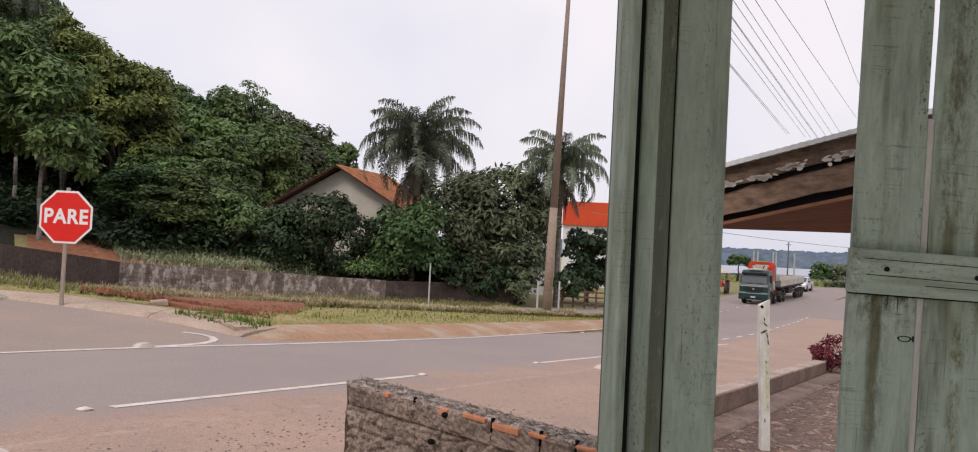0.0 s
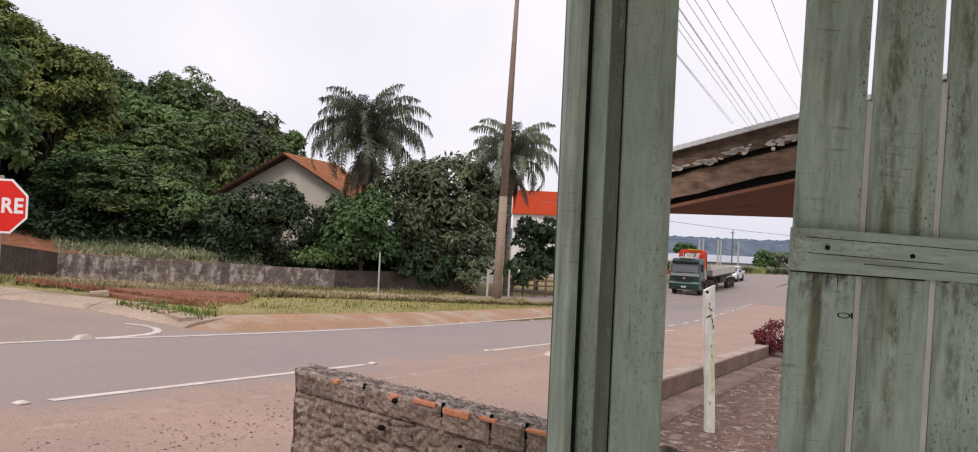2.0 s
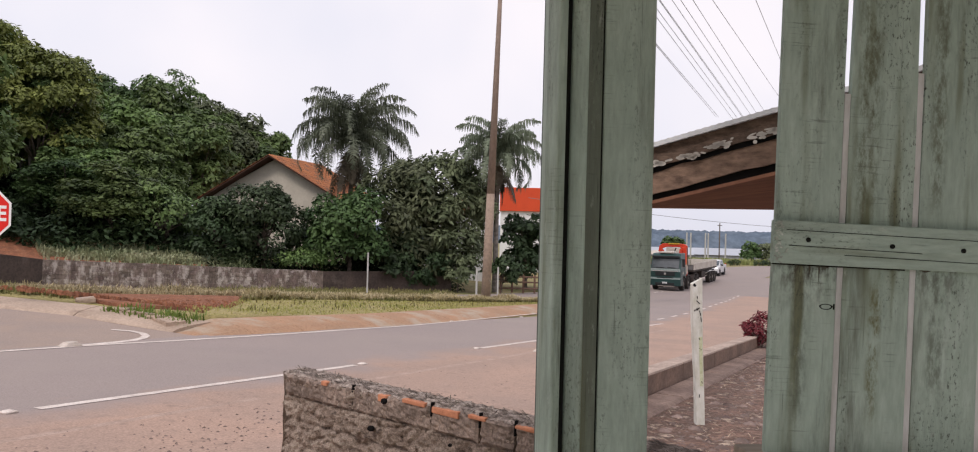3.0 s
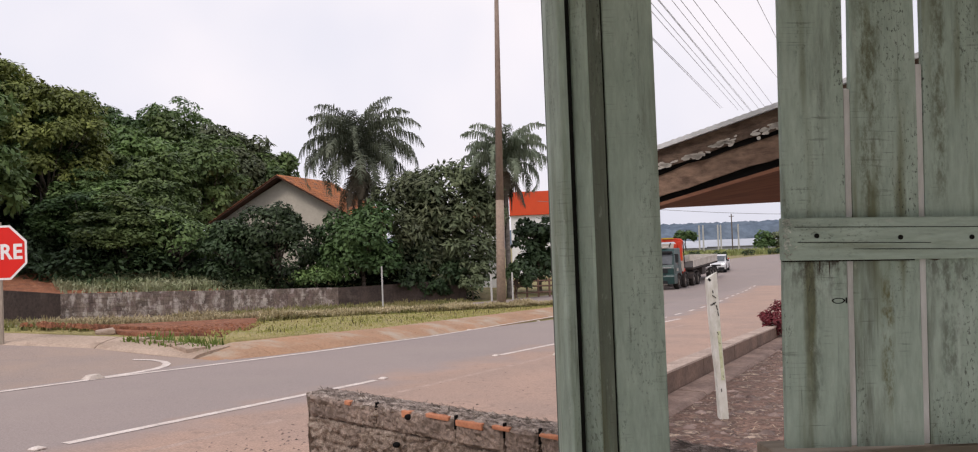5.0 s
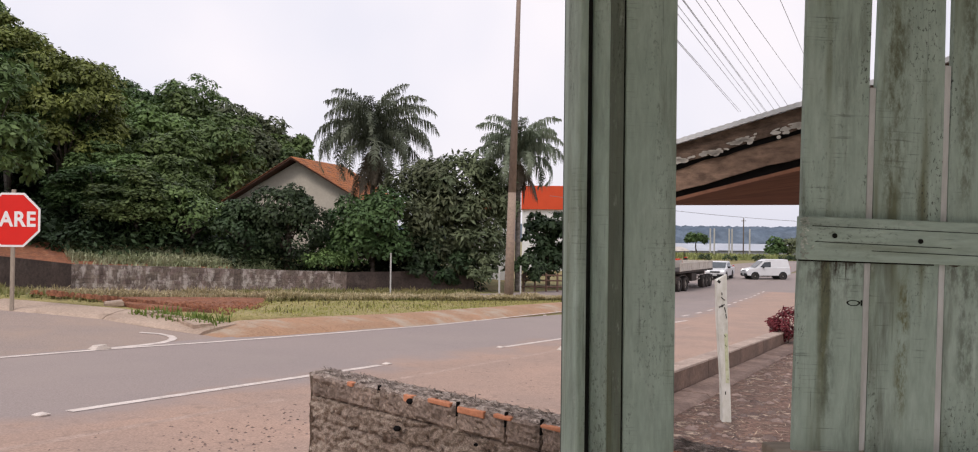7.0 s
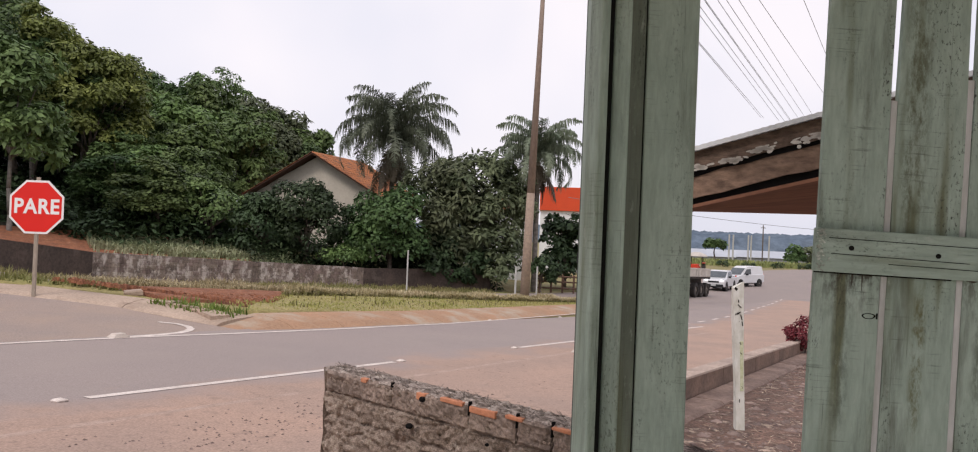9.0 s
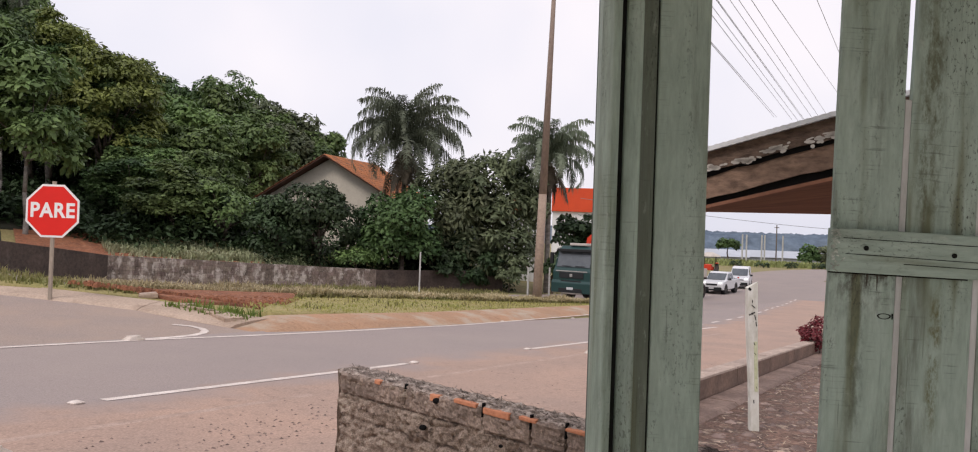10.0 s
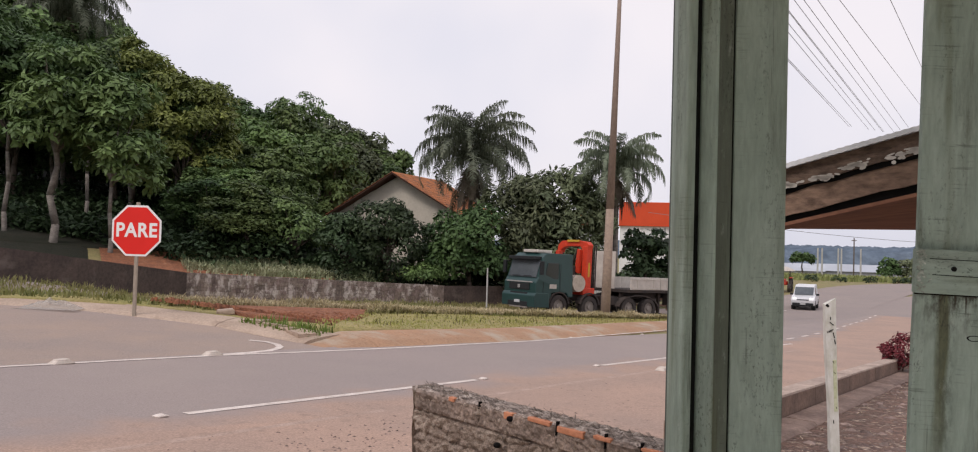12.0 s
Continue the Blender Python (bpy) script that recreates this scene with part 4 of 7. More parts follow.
def awning():
    """The neighbouring timber eave that rises to the right, with sheet roofing on it."""
    root = thing("timber_eave", "weathered timber eave with flaking paint under sheet roofing", "roof")
    L, R = Vector((0.43, 2.45, 1.79)), Vector((1.75, 1.75, 2.19))
    d = (R - L).normalized()
    up = Vector((0, 0, 1))
    out = Vector((d.y, -d.x, 0)).normalized()
    def beam(name, lo, hi, thick, proud, material, label, lo_end=None):
        bm = B()
        k = 26
        rnd = random.Random(len(name))
        rows = []
        for i in range(k + 1):
            p = L + (R - L) * i / k
            e = rnd.uniform(-0.004, 0.004) + ((lo_end - lo) * i / k if lo_end else 0)
            q = [p + up * (lo + e) + out * proud, p + up * (hi) + out * proud, p + up * hi + out * (proud - thick), p + up * (lo + e) + out * (proud - thick)]
            rows.append([bm.verts.new(v) for v in q])
        for i in range(k):
            for j in range(4):
                bm.faces.new((rows[i][j], rows[i + 1][j], rows[i + 1][(j + 1) % 4], rows[i][(j + 1) % 4]))
        bm.faces.new(rows[0]), bm.faces.new(rows[-1][::-1])
        bmesh.ops.recalc_face_normals(bm, faces=bm.faces)
        return part(name, bm, material, root, label)
    beam("upper_board", -0.056, 0.0, 0.03, 0.012, M["roof_dark"], "dark upper fascia board")
    low = beam("lower_board", -0.135, -0.052, 0.03, 0.0, M["roof_wood"], "brown lower fascia board")
    # black strip stands in for the shadow in the gap below the fascia
    beam("shadow_gap", -0.150, -0.13, 0.02, -0.012, M["black"], "black strip painted as the shadowed gap under the fascia", -0.186)
    # black bar paints the shadow line between the two boards
    beam("rot_line", -0.070, -0.054, 0.01, 0.003, M["black"], "black bar painted as the shadow line between the boards")
    # flaking paint along the joint of the two boards
    rnd = random.Random(2)
    bm = B()
    for i in range(420):
        t = rnd.uniform(0.0, 1.0)
        if 0.46 < t < 0.50 or noise.noise(Vector((t * 30, 0, 0))) < -0.12:
            continue
        p = L + (R - L) * t + up * (-0.050 + 0.010 * noise.noise(Vector((t * 18, 4, 0))) + rnd.gauss(0, 0.005)) + out * 0.0145
        m = Matrix.Translation(p) @ Matrix.Rotation(math.atan2(d.y, d.x), 4, "Z") @ Matrix.Rotation(rnd.uniform(-0.5, 0.2), 4, "Y")
        vs = bmesh.ops.create_circle(bm, cap_ends=True, segments=7, radius=1, matrix=m @ Matrix.Rotation(radians(90), 4, "X") @ Matrix.Diagonal((rnd.uniform(0.004, 0.016), rnd.uniform(0.002, 0.006), 1, 1)))
    part("flaking_paint", bm, M["peel"], low, "curling off-white flaking paint")["kind"] = "stuff"
    # sheet roofing, in waves, seen edge-on
    k, w = 420, []
    verts, faces = [], []
    back = -out
    for i in range(k + 1):
        p = L + (R - L) * i / k
        z = 0.006 + 0.0008 * math.sin(i * 1.1)
        for a, zz in ((-0.03, z - 0.006), (-0.03, z + 0.008), (0.9, z + 0.11), (0.9, z + 0.10)):
            verts.append(p + back * a + up * zz)
    for i in range(k):
        for j in range(4):
            a, b = i * 4 + j, i * 4 + (j + 1) % 4
            faces.append((a, a + 4, b + 4, b))
    raw("roof_sheet", verts, faces, M["sheet"], root, "pale corrugated roofing sheet")
    # soffit planks running back
    F0, F1 = Vector((0.62, 3.3, 1.732)), Vector((2.3, 3.2, 1.742))
    n = 5
    for i in range(n):
        a0, a1 = i / n + 0.002, (i + 1) / n - 0.002
        N0, N1 = L + up * -0.156 - out * 0.004, R + up * -0.192 - out * 0.004
        q = []
        for dz in (0, 0.010):
            for A, Bq in ((N0, F0), (N1, F1)):
                for t in (a0, a1):
                    q.append(A + (Bq - A) * t + up * dz)
        raw("soffit_plank", q, [(0, 1, 3, 2), (4, 6, 7, 5), (0, 2, 6, 4), (1, 5, 7, 3), (0, 4, 5, 1), (2, 3, 7, 6)], M["soffit"], root)
    bm = B()
    box(bm, (1.9, 2.05, 0.98), (1.66, 0.03, 2.0), 0.004)
    w = part("board_wall", bm, M["grey_board"])
    w.name = "wall_side"
    tagged(w, "whitewashed grey board wall under the eave", "wall", kind="structure")


awning()


# ---- the broken brick wall and the white stake ----
def low_wall():
    root = thing("brick_wall", "broken low wall of hollow clay bricks under dark mossy render", "wall", kind="structure")
    a, b = np.array([-0.575, 3.42]), np.array([1.05, 1.75])
    d = (b - a) / np.linalg.norm(b - a)
    L = np.linalg.norm(b - a)
    n = np.array([-d[1], d[0]])          # away from the camera
    if n[1] < 0:
        n = -n
    top, base, th = 1.005, -0.1, 0.115
    nu, nv = 380, 150
    noise.seed_set(4)
    verts, faces = [], []
    def P(u, o, z):
        return (a[0] + d[0] * u + n[0] * o, a[1] + d[1] * u + n[1] * o, z)
    for j in range(nv + 1):
        for i in range(nu + 1):
            u, z = L * i / nu, base + (top - 0.012 - base) * j / nv
            e = 0.017 * noise.fractal(Vector((u * 34, z * 42, 0)), 0.6, 2.0, 5) + 0.010 * noise.noise(Vector((u * 3, z * 3, 3)))
            f = noise.voronoi(Vector((u * 6.5 + 0.3 * noise.noise(Vector((u * 20, z * 20, 2))), z * 14, 0)))[0]
            e -= 0.013 * max(0.0, 1 - (f[1] - f[0]) / 0.13)
            course = ((top - z) % 0.098) / 0.098
            mortar = -0.016 * (0.4 + abs(noise.noise(Vector((u * 7, z * 7, 5)))) * 1.6) if (course > 0.88 or ((u + (0.1 if int((top - z) / 0.098) % 2 else 0)) % 0.235) < 0.012) and z > 0.55 else 0.0
            verts.append(P(u + 0.012 * noise.noise(Vector((z * 9, 1, 1))) * (1 if i == 0 else 0), -e - mortar * 0.8, z))
    for j in range(nv):
        for i in range(nu):
            c = j * (nu + 1) + i
            faces.append((c, c + 1, c + nu + 2, c + nu + 1))
    raw("render_face", verts, faces, M["brick_wall"], root, "dark crumbling render", smooth=True)
    # rough top
    verts, faces = [], []
    nw = 9
    for j in range(nw + 1):
        for i in range(nu + 1):
            u, o = L * i / nu, th * j / nw
            e = 0.008 * noise.fractal(Vector((u * 30, o * 30, 7)), 0.5, 2.0, 5) + 0.003 - (0.012 if j in (0, nw) else 0)
            verts.append(P(u, o - 0.004 if j == 0 else o, top + e))
    for j in range(nw):
        for i in range(nu):
            c = j * (nu + 1) + i
            faces.append((c, c + 1, c + nu + 2, c + nu + 1))
    raw("mortar_top", verts, faces, M["brick_top"], root, "crusted pale mortar bed", smooth=True)
    # the far side and the broken end
    verts, faces = [], []
    for j in range(13):
        z = base + (top - base) * j / 12
        for o in (-0.004, 0.03, 0.06, 0.09, th):
            e = 0.012 * noise.noise(Vector((o * 40, z * 20, 9)))
            verts.append(P(e + (0.004 if j % 2 else -0.004), o, z))
        verts.append(P(L, th, z))
    for j in range(12):
        for q in range(5):
            c = j * 6 + q
            faces.append((c, c + 6, c + 7, c + 1))
    raw("back_face", verts, faces, M["brick_wall"], root, "broken wall end")
    # bricks of the top course that show their clay
    for u0, u1, dz, hh in ((0.265, 0.30, -0.006, 0.018), (0.605, 0.65, -0.008, 0.026), (0.735, 0.85, -0.004, 0.016), (0.885, 1.01, -0.010, 0.022), (1.055, 1.13, -0.008, 0.014), (1.255, 1.37, -0.008, 0.014), (1.55, 1.75, -0.008, 0.014)):
        bm = B()
        m = Matrix.Translation(P((u0 + u1) / 2, -0.0035, top + dz - hh / 2 + 0.004)) @ Matrix.Rotation(math.atan2(d[1], d[0]), 4, "Z")
        box(bm, (0, 0.004, 0), (u1 - u0, 0.030, hh), 0.004, None)
        for v in bm.verts:
            v.co.z += 0.004 * noise.noise(Vector((v.co.x * 40 + u0, v.co.z * 60, 1)))
        bmesh.ops.transform(bm, matrix=m, verts=bm.verts)
        part("brick", bm, M["brick"], root, "bare orange clay brick edge")
    # the top course of long hollow blocks, stained dark, with open joints between them
    ends = [0.012, 0.448, 0.873, 1.098, 1.248, 1.66, 2.06, L]
    for i in range(len(ends) - 1):
        u0, u1 = ends[i] + 0.004, ends[i + 1] - 0.004
        ku, kz = max(8, int((u1 - u0) / 0.012)), 8
        verts, faces = [], []
        for j in range(kz + 1):
            for q in range(ku + 1):
                u, z = u0 + (u1 - u0) * q / ku, top - 0.006 - 0.088 * j / kz
                e = 0.009 + 0.009 * noise.fractal(Vector((u * 30, z * 40, 11)), 0.6, 2.0, 4)
                if q in (0, ku) or j in (0, kz):
                    e -= 0.010
                verts.append(P(u + 0.003 * noise.noise(Vector((z * 50, u * 9, 3))), -e, z + 0.004 * noise.noise(Vector((u * 24, j, 2)))))
        for j in range(kz):
            for q in range(ku):
                c = j * (ku + 1) + q
                faces.append((c, c + 1, c + ku + 2, c + ku + 1))
        n0 = len(verts)
        for u, z in ((u0, top - 0.006), (u1, top - 0.006), (u1, top - 0.094), (u0, top - 0.094)):
            verts.append(P(u, 0.02, z))
        cs = [0, ku, (kz + 1) * (ku + 1) - 1, kz * (ku + 1)]
        for q in range(4):
            faces.append((cs[q], cs[(q + 1) % 4], n0 + (q + 1) % 4, n0 + q))
        raw("block", verts, faces, M["brick_face"], root, "soot-stained hollow block")
    for u, z, r in ((0.645, top - 0.024, 0.015), (0.575, top - 0.135, 0.015), (0.98, top - 0.12, 0.008)):
        bm = B()
        bmesh.ops.create_uvsphere(bm, u_segments=10, v_segments=6, radius=r, matrix=Matrix.Translation(P(u, -0.016, z)) @ Matrix.Diagonal((1, 0.7, 0.75, 1)))
        part("hole", bm, M["black"], root, "dark hollow of a broken brick")
    for u in (0.45, 0.875, 1.10, 1.25, 1.66):
        bm = B()
        m = Matrix.Translation(P(u, -0.004, top - 0.026)) @ Matrix.Rotation(math.atan2(d[1], d[0]), 4, "Z") @ Matrix.Rotation(0.05, 4, "Y")
        box(bm, (0, 0.004, 0.008), (0.0045, 0.016, 0.050), 0.001, None)
        bmesh.ops.transform(bm, matrix=m, verts=bm.verts)
        part("joint", bm, M["black"], root, "open joint between bricks")


low_wall()


def stake():
    root = thing("white_stake", "crooked wooden stake with peeling white paint and lichen", "post", (2.262, 6.45, 0.0))
    bm = B()
    k, rows = 16, []
    for j in range(k + 1):
        z = -0.2 + (1.30 + 0.2) * j / k
        cx = -0.055 * (z / 1.3) + 0.004 * math.sin(z * 5)
        hw, hd = 0.037 - 0.003 * math.sin(z * 4), 0.032
        zz = [z] * 4
        if j == k:
            zz = [z - 0.055, z, z - 0.01, z - 0.05]
        rows.append([bm.verts.new((cx + sx * hw, sy * hd, q)) for (sx, sy), q in zip(((-1, -1), (1, -1), (1, 1), (-1, 1)), zz)])
    for j in range(k):
        for q in range(4):
            bm.faces.new((rows[j][q], rows[j][(q + 1) % 4], rows[j + 1][(q + 1) % 4], rows[j + 1][q]))
    bm.faces.new(rows[0][::-1]), bm.faces.new(rows[-1])
    st = part("stake", bm, M["white_post"], root)
    bm = B()
    box(bm, (-0.010, -0.0335, 0.62), (0.026, 0.006, 0.40), 0.002, Matrix.Rotation(-0.042, 4, "Y"))
    part("lichen", bm, M["post_moss"], st, "yellow-green lichen patch")
    bm = B()
    box(bm, (-0.078, -0.028, 1.238), (0.026, 0.012, 0.020), 0.002, Matrix.Rotation(0.7, 4, "Y"))
    part("charred_tip", bm, M["black"], st, "black rotten notch at the top")
    for x, z, s1, r in ((-0.05, 1.10, 0.05, 0.7), (-0.055, 1.045, 0.055, -0.5), (-0.03, 1.01, 0.06, 1.3), (-0.02, 0.96, 0.05, 1.4), (-0.06, 1.14, 0.03, 1.5), (-0.03, 0.80, 0.03, 1.2), (-0.02, 0.72, 0.03, 0.8), (0.0, 0.45, 0.03, 1.3), (-0.02, 0.34, 0.035, 1.5)):
        bm = B()
        box(bm, (x * 0.9, -0.0345, z), (s1 * 0.75, 0.004, 0.006), 0, Matrix.Rotation(r, 4, "Y"))
        part("bare_streak", bm, M["black"], st, "dark streak of bare wood")


stake()


# ---- stop sign, pole and thin posts ----
def stop_sign():
    x, y = -7.89, 15.0
    z0 = hz(x, y)
    root = thing("stop_sign", "red octagonal stop sign on a grey wooden post", "road sign", (x, y, z0))
    zc = 1.765 - z0
    bm = B()
    box(bm, (0.0, 0.03, (zc + 0.55) / 2 - 0.1), (0.062, 0.05, zc + 0.75), 0.006)
    part("post", bm, M["sign_post"], root)
    def octo(bm, r, y0, y1):
        prism(bm, [(r * math.cos(radians(22.5 + 45 * i)) / math.cos(radians(22.5)), zc + r * math.sin(radians(22.5 + 45 * i)) / math.cos(radians(22.5))) for i in range(8)], 1, y0, y1)
    bm = B()
    octo(bm, 0.49, -0.004, 0.004)
    pl = part("plate", bm, M["sign_white"], root, "white octagonal plate with a pale rim")
    bm = B()
    octo(bm, 0.452, -0.007, -0.0045)
    part("red_field", bm, M["sign_red"], pl, "red octagonal field")
    cu = bpy.data.curves.new("PARE", "FONT")
    cu.body, cu.size, cu.align_x, cu.align_y, cu.extrude, cu.offset = "PARE", 0.375, "CENTER", "CENTER", 0.002, 0.011
    cu.space_character = 1.08
    ob = new("lettering", cu)
    bpy.context.view_layer.update()
    me = bpy.data.meshes.new_from_object(ob.evaluated_get(bpy.context.evaluated_depsgraph_get()))
    bpy.data.objects.remove(ob)
    me.materials.clear()
    me.materials.append(M["sign_white"])
    for v in me.vertices:
        v.co = Vector((v.co.x * 0.92, -0.010, v.co.y + zc)) if v.co.z > 0 else Vector((v.co.x * 0.92, -0.0068, v.co.y + zc))
    tx = new("lettering", me)
    tx.parent = pl
    tx["label"] = "white capital letters PARE"


stop_sign()


def light_pole():
    x, y = 2.62, 35.0
    z = hz(x, y) + 0.15
    root = thing("utility_pole", "tall leaning concrete utility pole with a sandy painted foot", "pole", (x, y, z))
    lean = Vector((0.022, 0, 1))
    bm = B()
    rod(bm, lean * -0.4, lean * 4.75, 0.21, 0.175, 16)
    part("pole_foot", bm, M["pole_low"], root, "sandy painted lower part", smooth=True)
    bm = B()
    rod(bm, lean * 4.75, lean * 17.5, 0.1745, 0.055, 16)
    part("pole_shaft", bm, M["concrete_pole"], root, smooth=True)


light_pole()


def thin_post(x, y, h, r, label, sign=None):
    z = hz(x, y)
    root = thing("marker_post", label, "post", (x, y, z))
    bm = B()
    rod(bm, (0, 0, -0.2), (0, 0, h), r, r, 8)
    p = part("post", bm, M["pole_white"], root)
    if sign:
        bm = B()
        box(bm, (0.02, -0.05, h - sign[1] / 2), (sign[0], 0.02, sign[1]), 0.005)
        part("sign_plate", bm, M["side_board"], root, "small weathered plate")


thin_post(-2.95, 41.5, 2.2, 0.04, "thin pale post beside the garden wall")
thin_post(3.0, 47.5, 1.6, 0.06, "short pale marker post beside the drive")
thin_post(4.3, 48.0, 1.7, 0.05, "slim white marker post beside the drive")


def fence():
    root = thing("wooden_fence", "brown weathered post-and-rail fence beside the drive", "fence")
    for i in range(9):
        x, y = 4.7 + 0.75 * i, 50.5 + 0.25 * i
        z = hz(x, y)
        bm = B()
        box(bm, (x, y, z + 0.55), (0.12, 0.12, 1.3), 0.01)
        part("post", bm, M["fence_wood"], root)
    for dz in (0.35, 0.75, 1.08):
        bm = B()
        rod(bm, (4.5, 50.4, hz(4.5, 50.4) + dz), (11.0, 52.6, hz(11, 52.6) + dz), 0.05, n=6)
        part("rail", bm, M["fence_wood"], root)


fence()


# ---- trees ----
def unit(v):
    return v / (np.linalg.norm(v, axis=1)[:, None] + 1e-9)


def leaf_quads(centres, size, rnd, droop=0.3, aspect=0.55, facing=None):
    """Small pointed leaves, one on each centre; facing: the way that each leaf's upper side looks."""
    n = len(centres)
    L = (size * rnd.uniform(0.6, 1.3, n))[:, None]
    W = L * aspect * 0.5
    if facing is None:
        az = rnd.uniform(0, 2 * np.pi, n)
        tilt = rnd.normal(-droop, 0.45, n)
        d = np.stack([np.cos(az) * np.cos(tilt), np.sin(az) * np.cos(tilt), np.sin(tilt)], -1)
        side = unit(np.stack([-np.sin(az), np.cos(az), rnd.normal(0, 0.35, n)], -1))
    else:
        d = unit(rnd.normal(0, 1, (n, 3)) + np.array([0, 0, -droop * 2]))
        d = unit(d - facing * np.sum(d * facing, axis=1)[:, None])
        side = np.cross(facing, d)
    mid = centres + d * L * 0.45
    tip = centres + d * L
    return np.stack([centres, mid + side * W, tip, mid - side * W], 1)


def crown_points(rnd, n, rx, ry, rz, clumps, clump_r, lower=-0.7):
    """Leaf places and facings: domed sprays that stand out of an uneven ellipsoid, with dark hollows between them."""
    c = unit(rnd.normal(0, 1, (clumps * 3, 3)))
    c = c[c[:, 2] > lower][:clumps]
    c = c * (rnd.uniform(0.45, 1.05, len(c)) ** 0.6)[:, None] * np.array([rx, ry, rz])
    axis = unit(unit(c) * 0.7 + np.array([0, 0, 0.65]))
    k = rnd.integers(0, len(c), n)
    o = unit(rnd.normal(0, 1, (n, 3)))
    dot = np.sum(o * axis[k], axis=1)
    low = dot < -0.1
    o[low] -= 2 * (dot[low])[:, None] * axis[k][low]
    facing = unit(o * 0.75 + np.array([0, 0, 0.4]) + rnd.normal(0, 0.30, (n, 3)))
    reach = clump_r * rnd.uniform(0.65, 1.4, len(c))[k] * (0.55 + 0.5 * rnd.uniform(0, 1, n) ** 0.5)
    p = c[k] + o * reach[:, None] * np.array([1, 1, 0.72])
    # some leaves fill the inside
    m = rnd.uniform(0, 1, n) < 0.10
    p[m] = c[k][m] * rnd.uniform(0.2, 0.75, m.sum())[:, None]
    return p, c, facing


def tree(name, label, at, h, rx, rz, leaf, leaf_n=2600, leaf_size=0.4, clumps=34, clump_r=None, trunk_r=0.16, bark=None, seed=1, ry=None, centre=None, group="", trunk_lean=0.0, category="tree", aspect=0.55):
    rnd = np.random.default_rng(seed)
    root = thing(name, label, category, at, group=group)
    cz = centre if centre is not None else h - rz
    pts, cl, facing = crown_points(rnd, leaf_n, rx, ry or rx, rz, clumps, clump_r or rx * 0.36)
    pts[:, 2] += cz
    pts[:, 0] += trunk_lean
    bm = B()
    r = random.Random(seed)
    last = Vector((0, 0, -0.5))
    top = Vector((trunk_lean, 0, cz))
    for i in range(1, 6):
        p = Vector((trunk_lean * i / 5 + r.uniform(-1, 1) * trunk_r * 0.8, r.uniform(-1, 1) * trunk_r * 0.8, -0.5 + (cz + 0.5) * i / 5))
        rod(bm, last, p, trunk_r * (1.15 - 0.15 * (i - 1)), trunk_r * (1.15 - 0.15 * i), 9)
        last = p
    fork = Vector((trunk_lean * 0.6, 0, cz - rz * 0.75))
    for c in cl[::max(1, len(cl) // 10)]:
        e = Vector((c[0] + trunk_lean, c[1], c[2] + cz))
        mid = fork.lerp(e, 0.5) + Vector((0, 0, 0.12 * rz))
        rod(bm, fork, mid, trunk_r * 0.45, trunk_r * 0.3, 6)
        rod(bm, mid, e, trunk_r * 0.3, trunk_r * 0.08, 6)
    part("trunk", bm, bark or M["bark"], root, smooth=True)
    quads("crown", leaf_quads(pts, leaf_size, rnd, aspect=aspect, facing=facing), leaf, root)
    return root


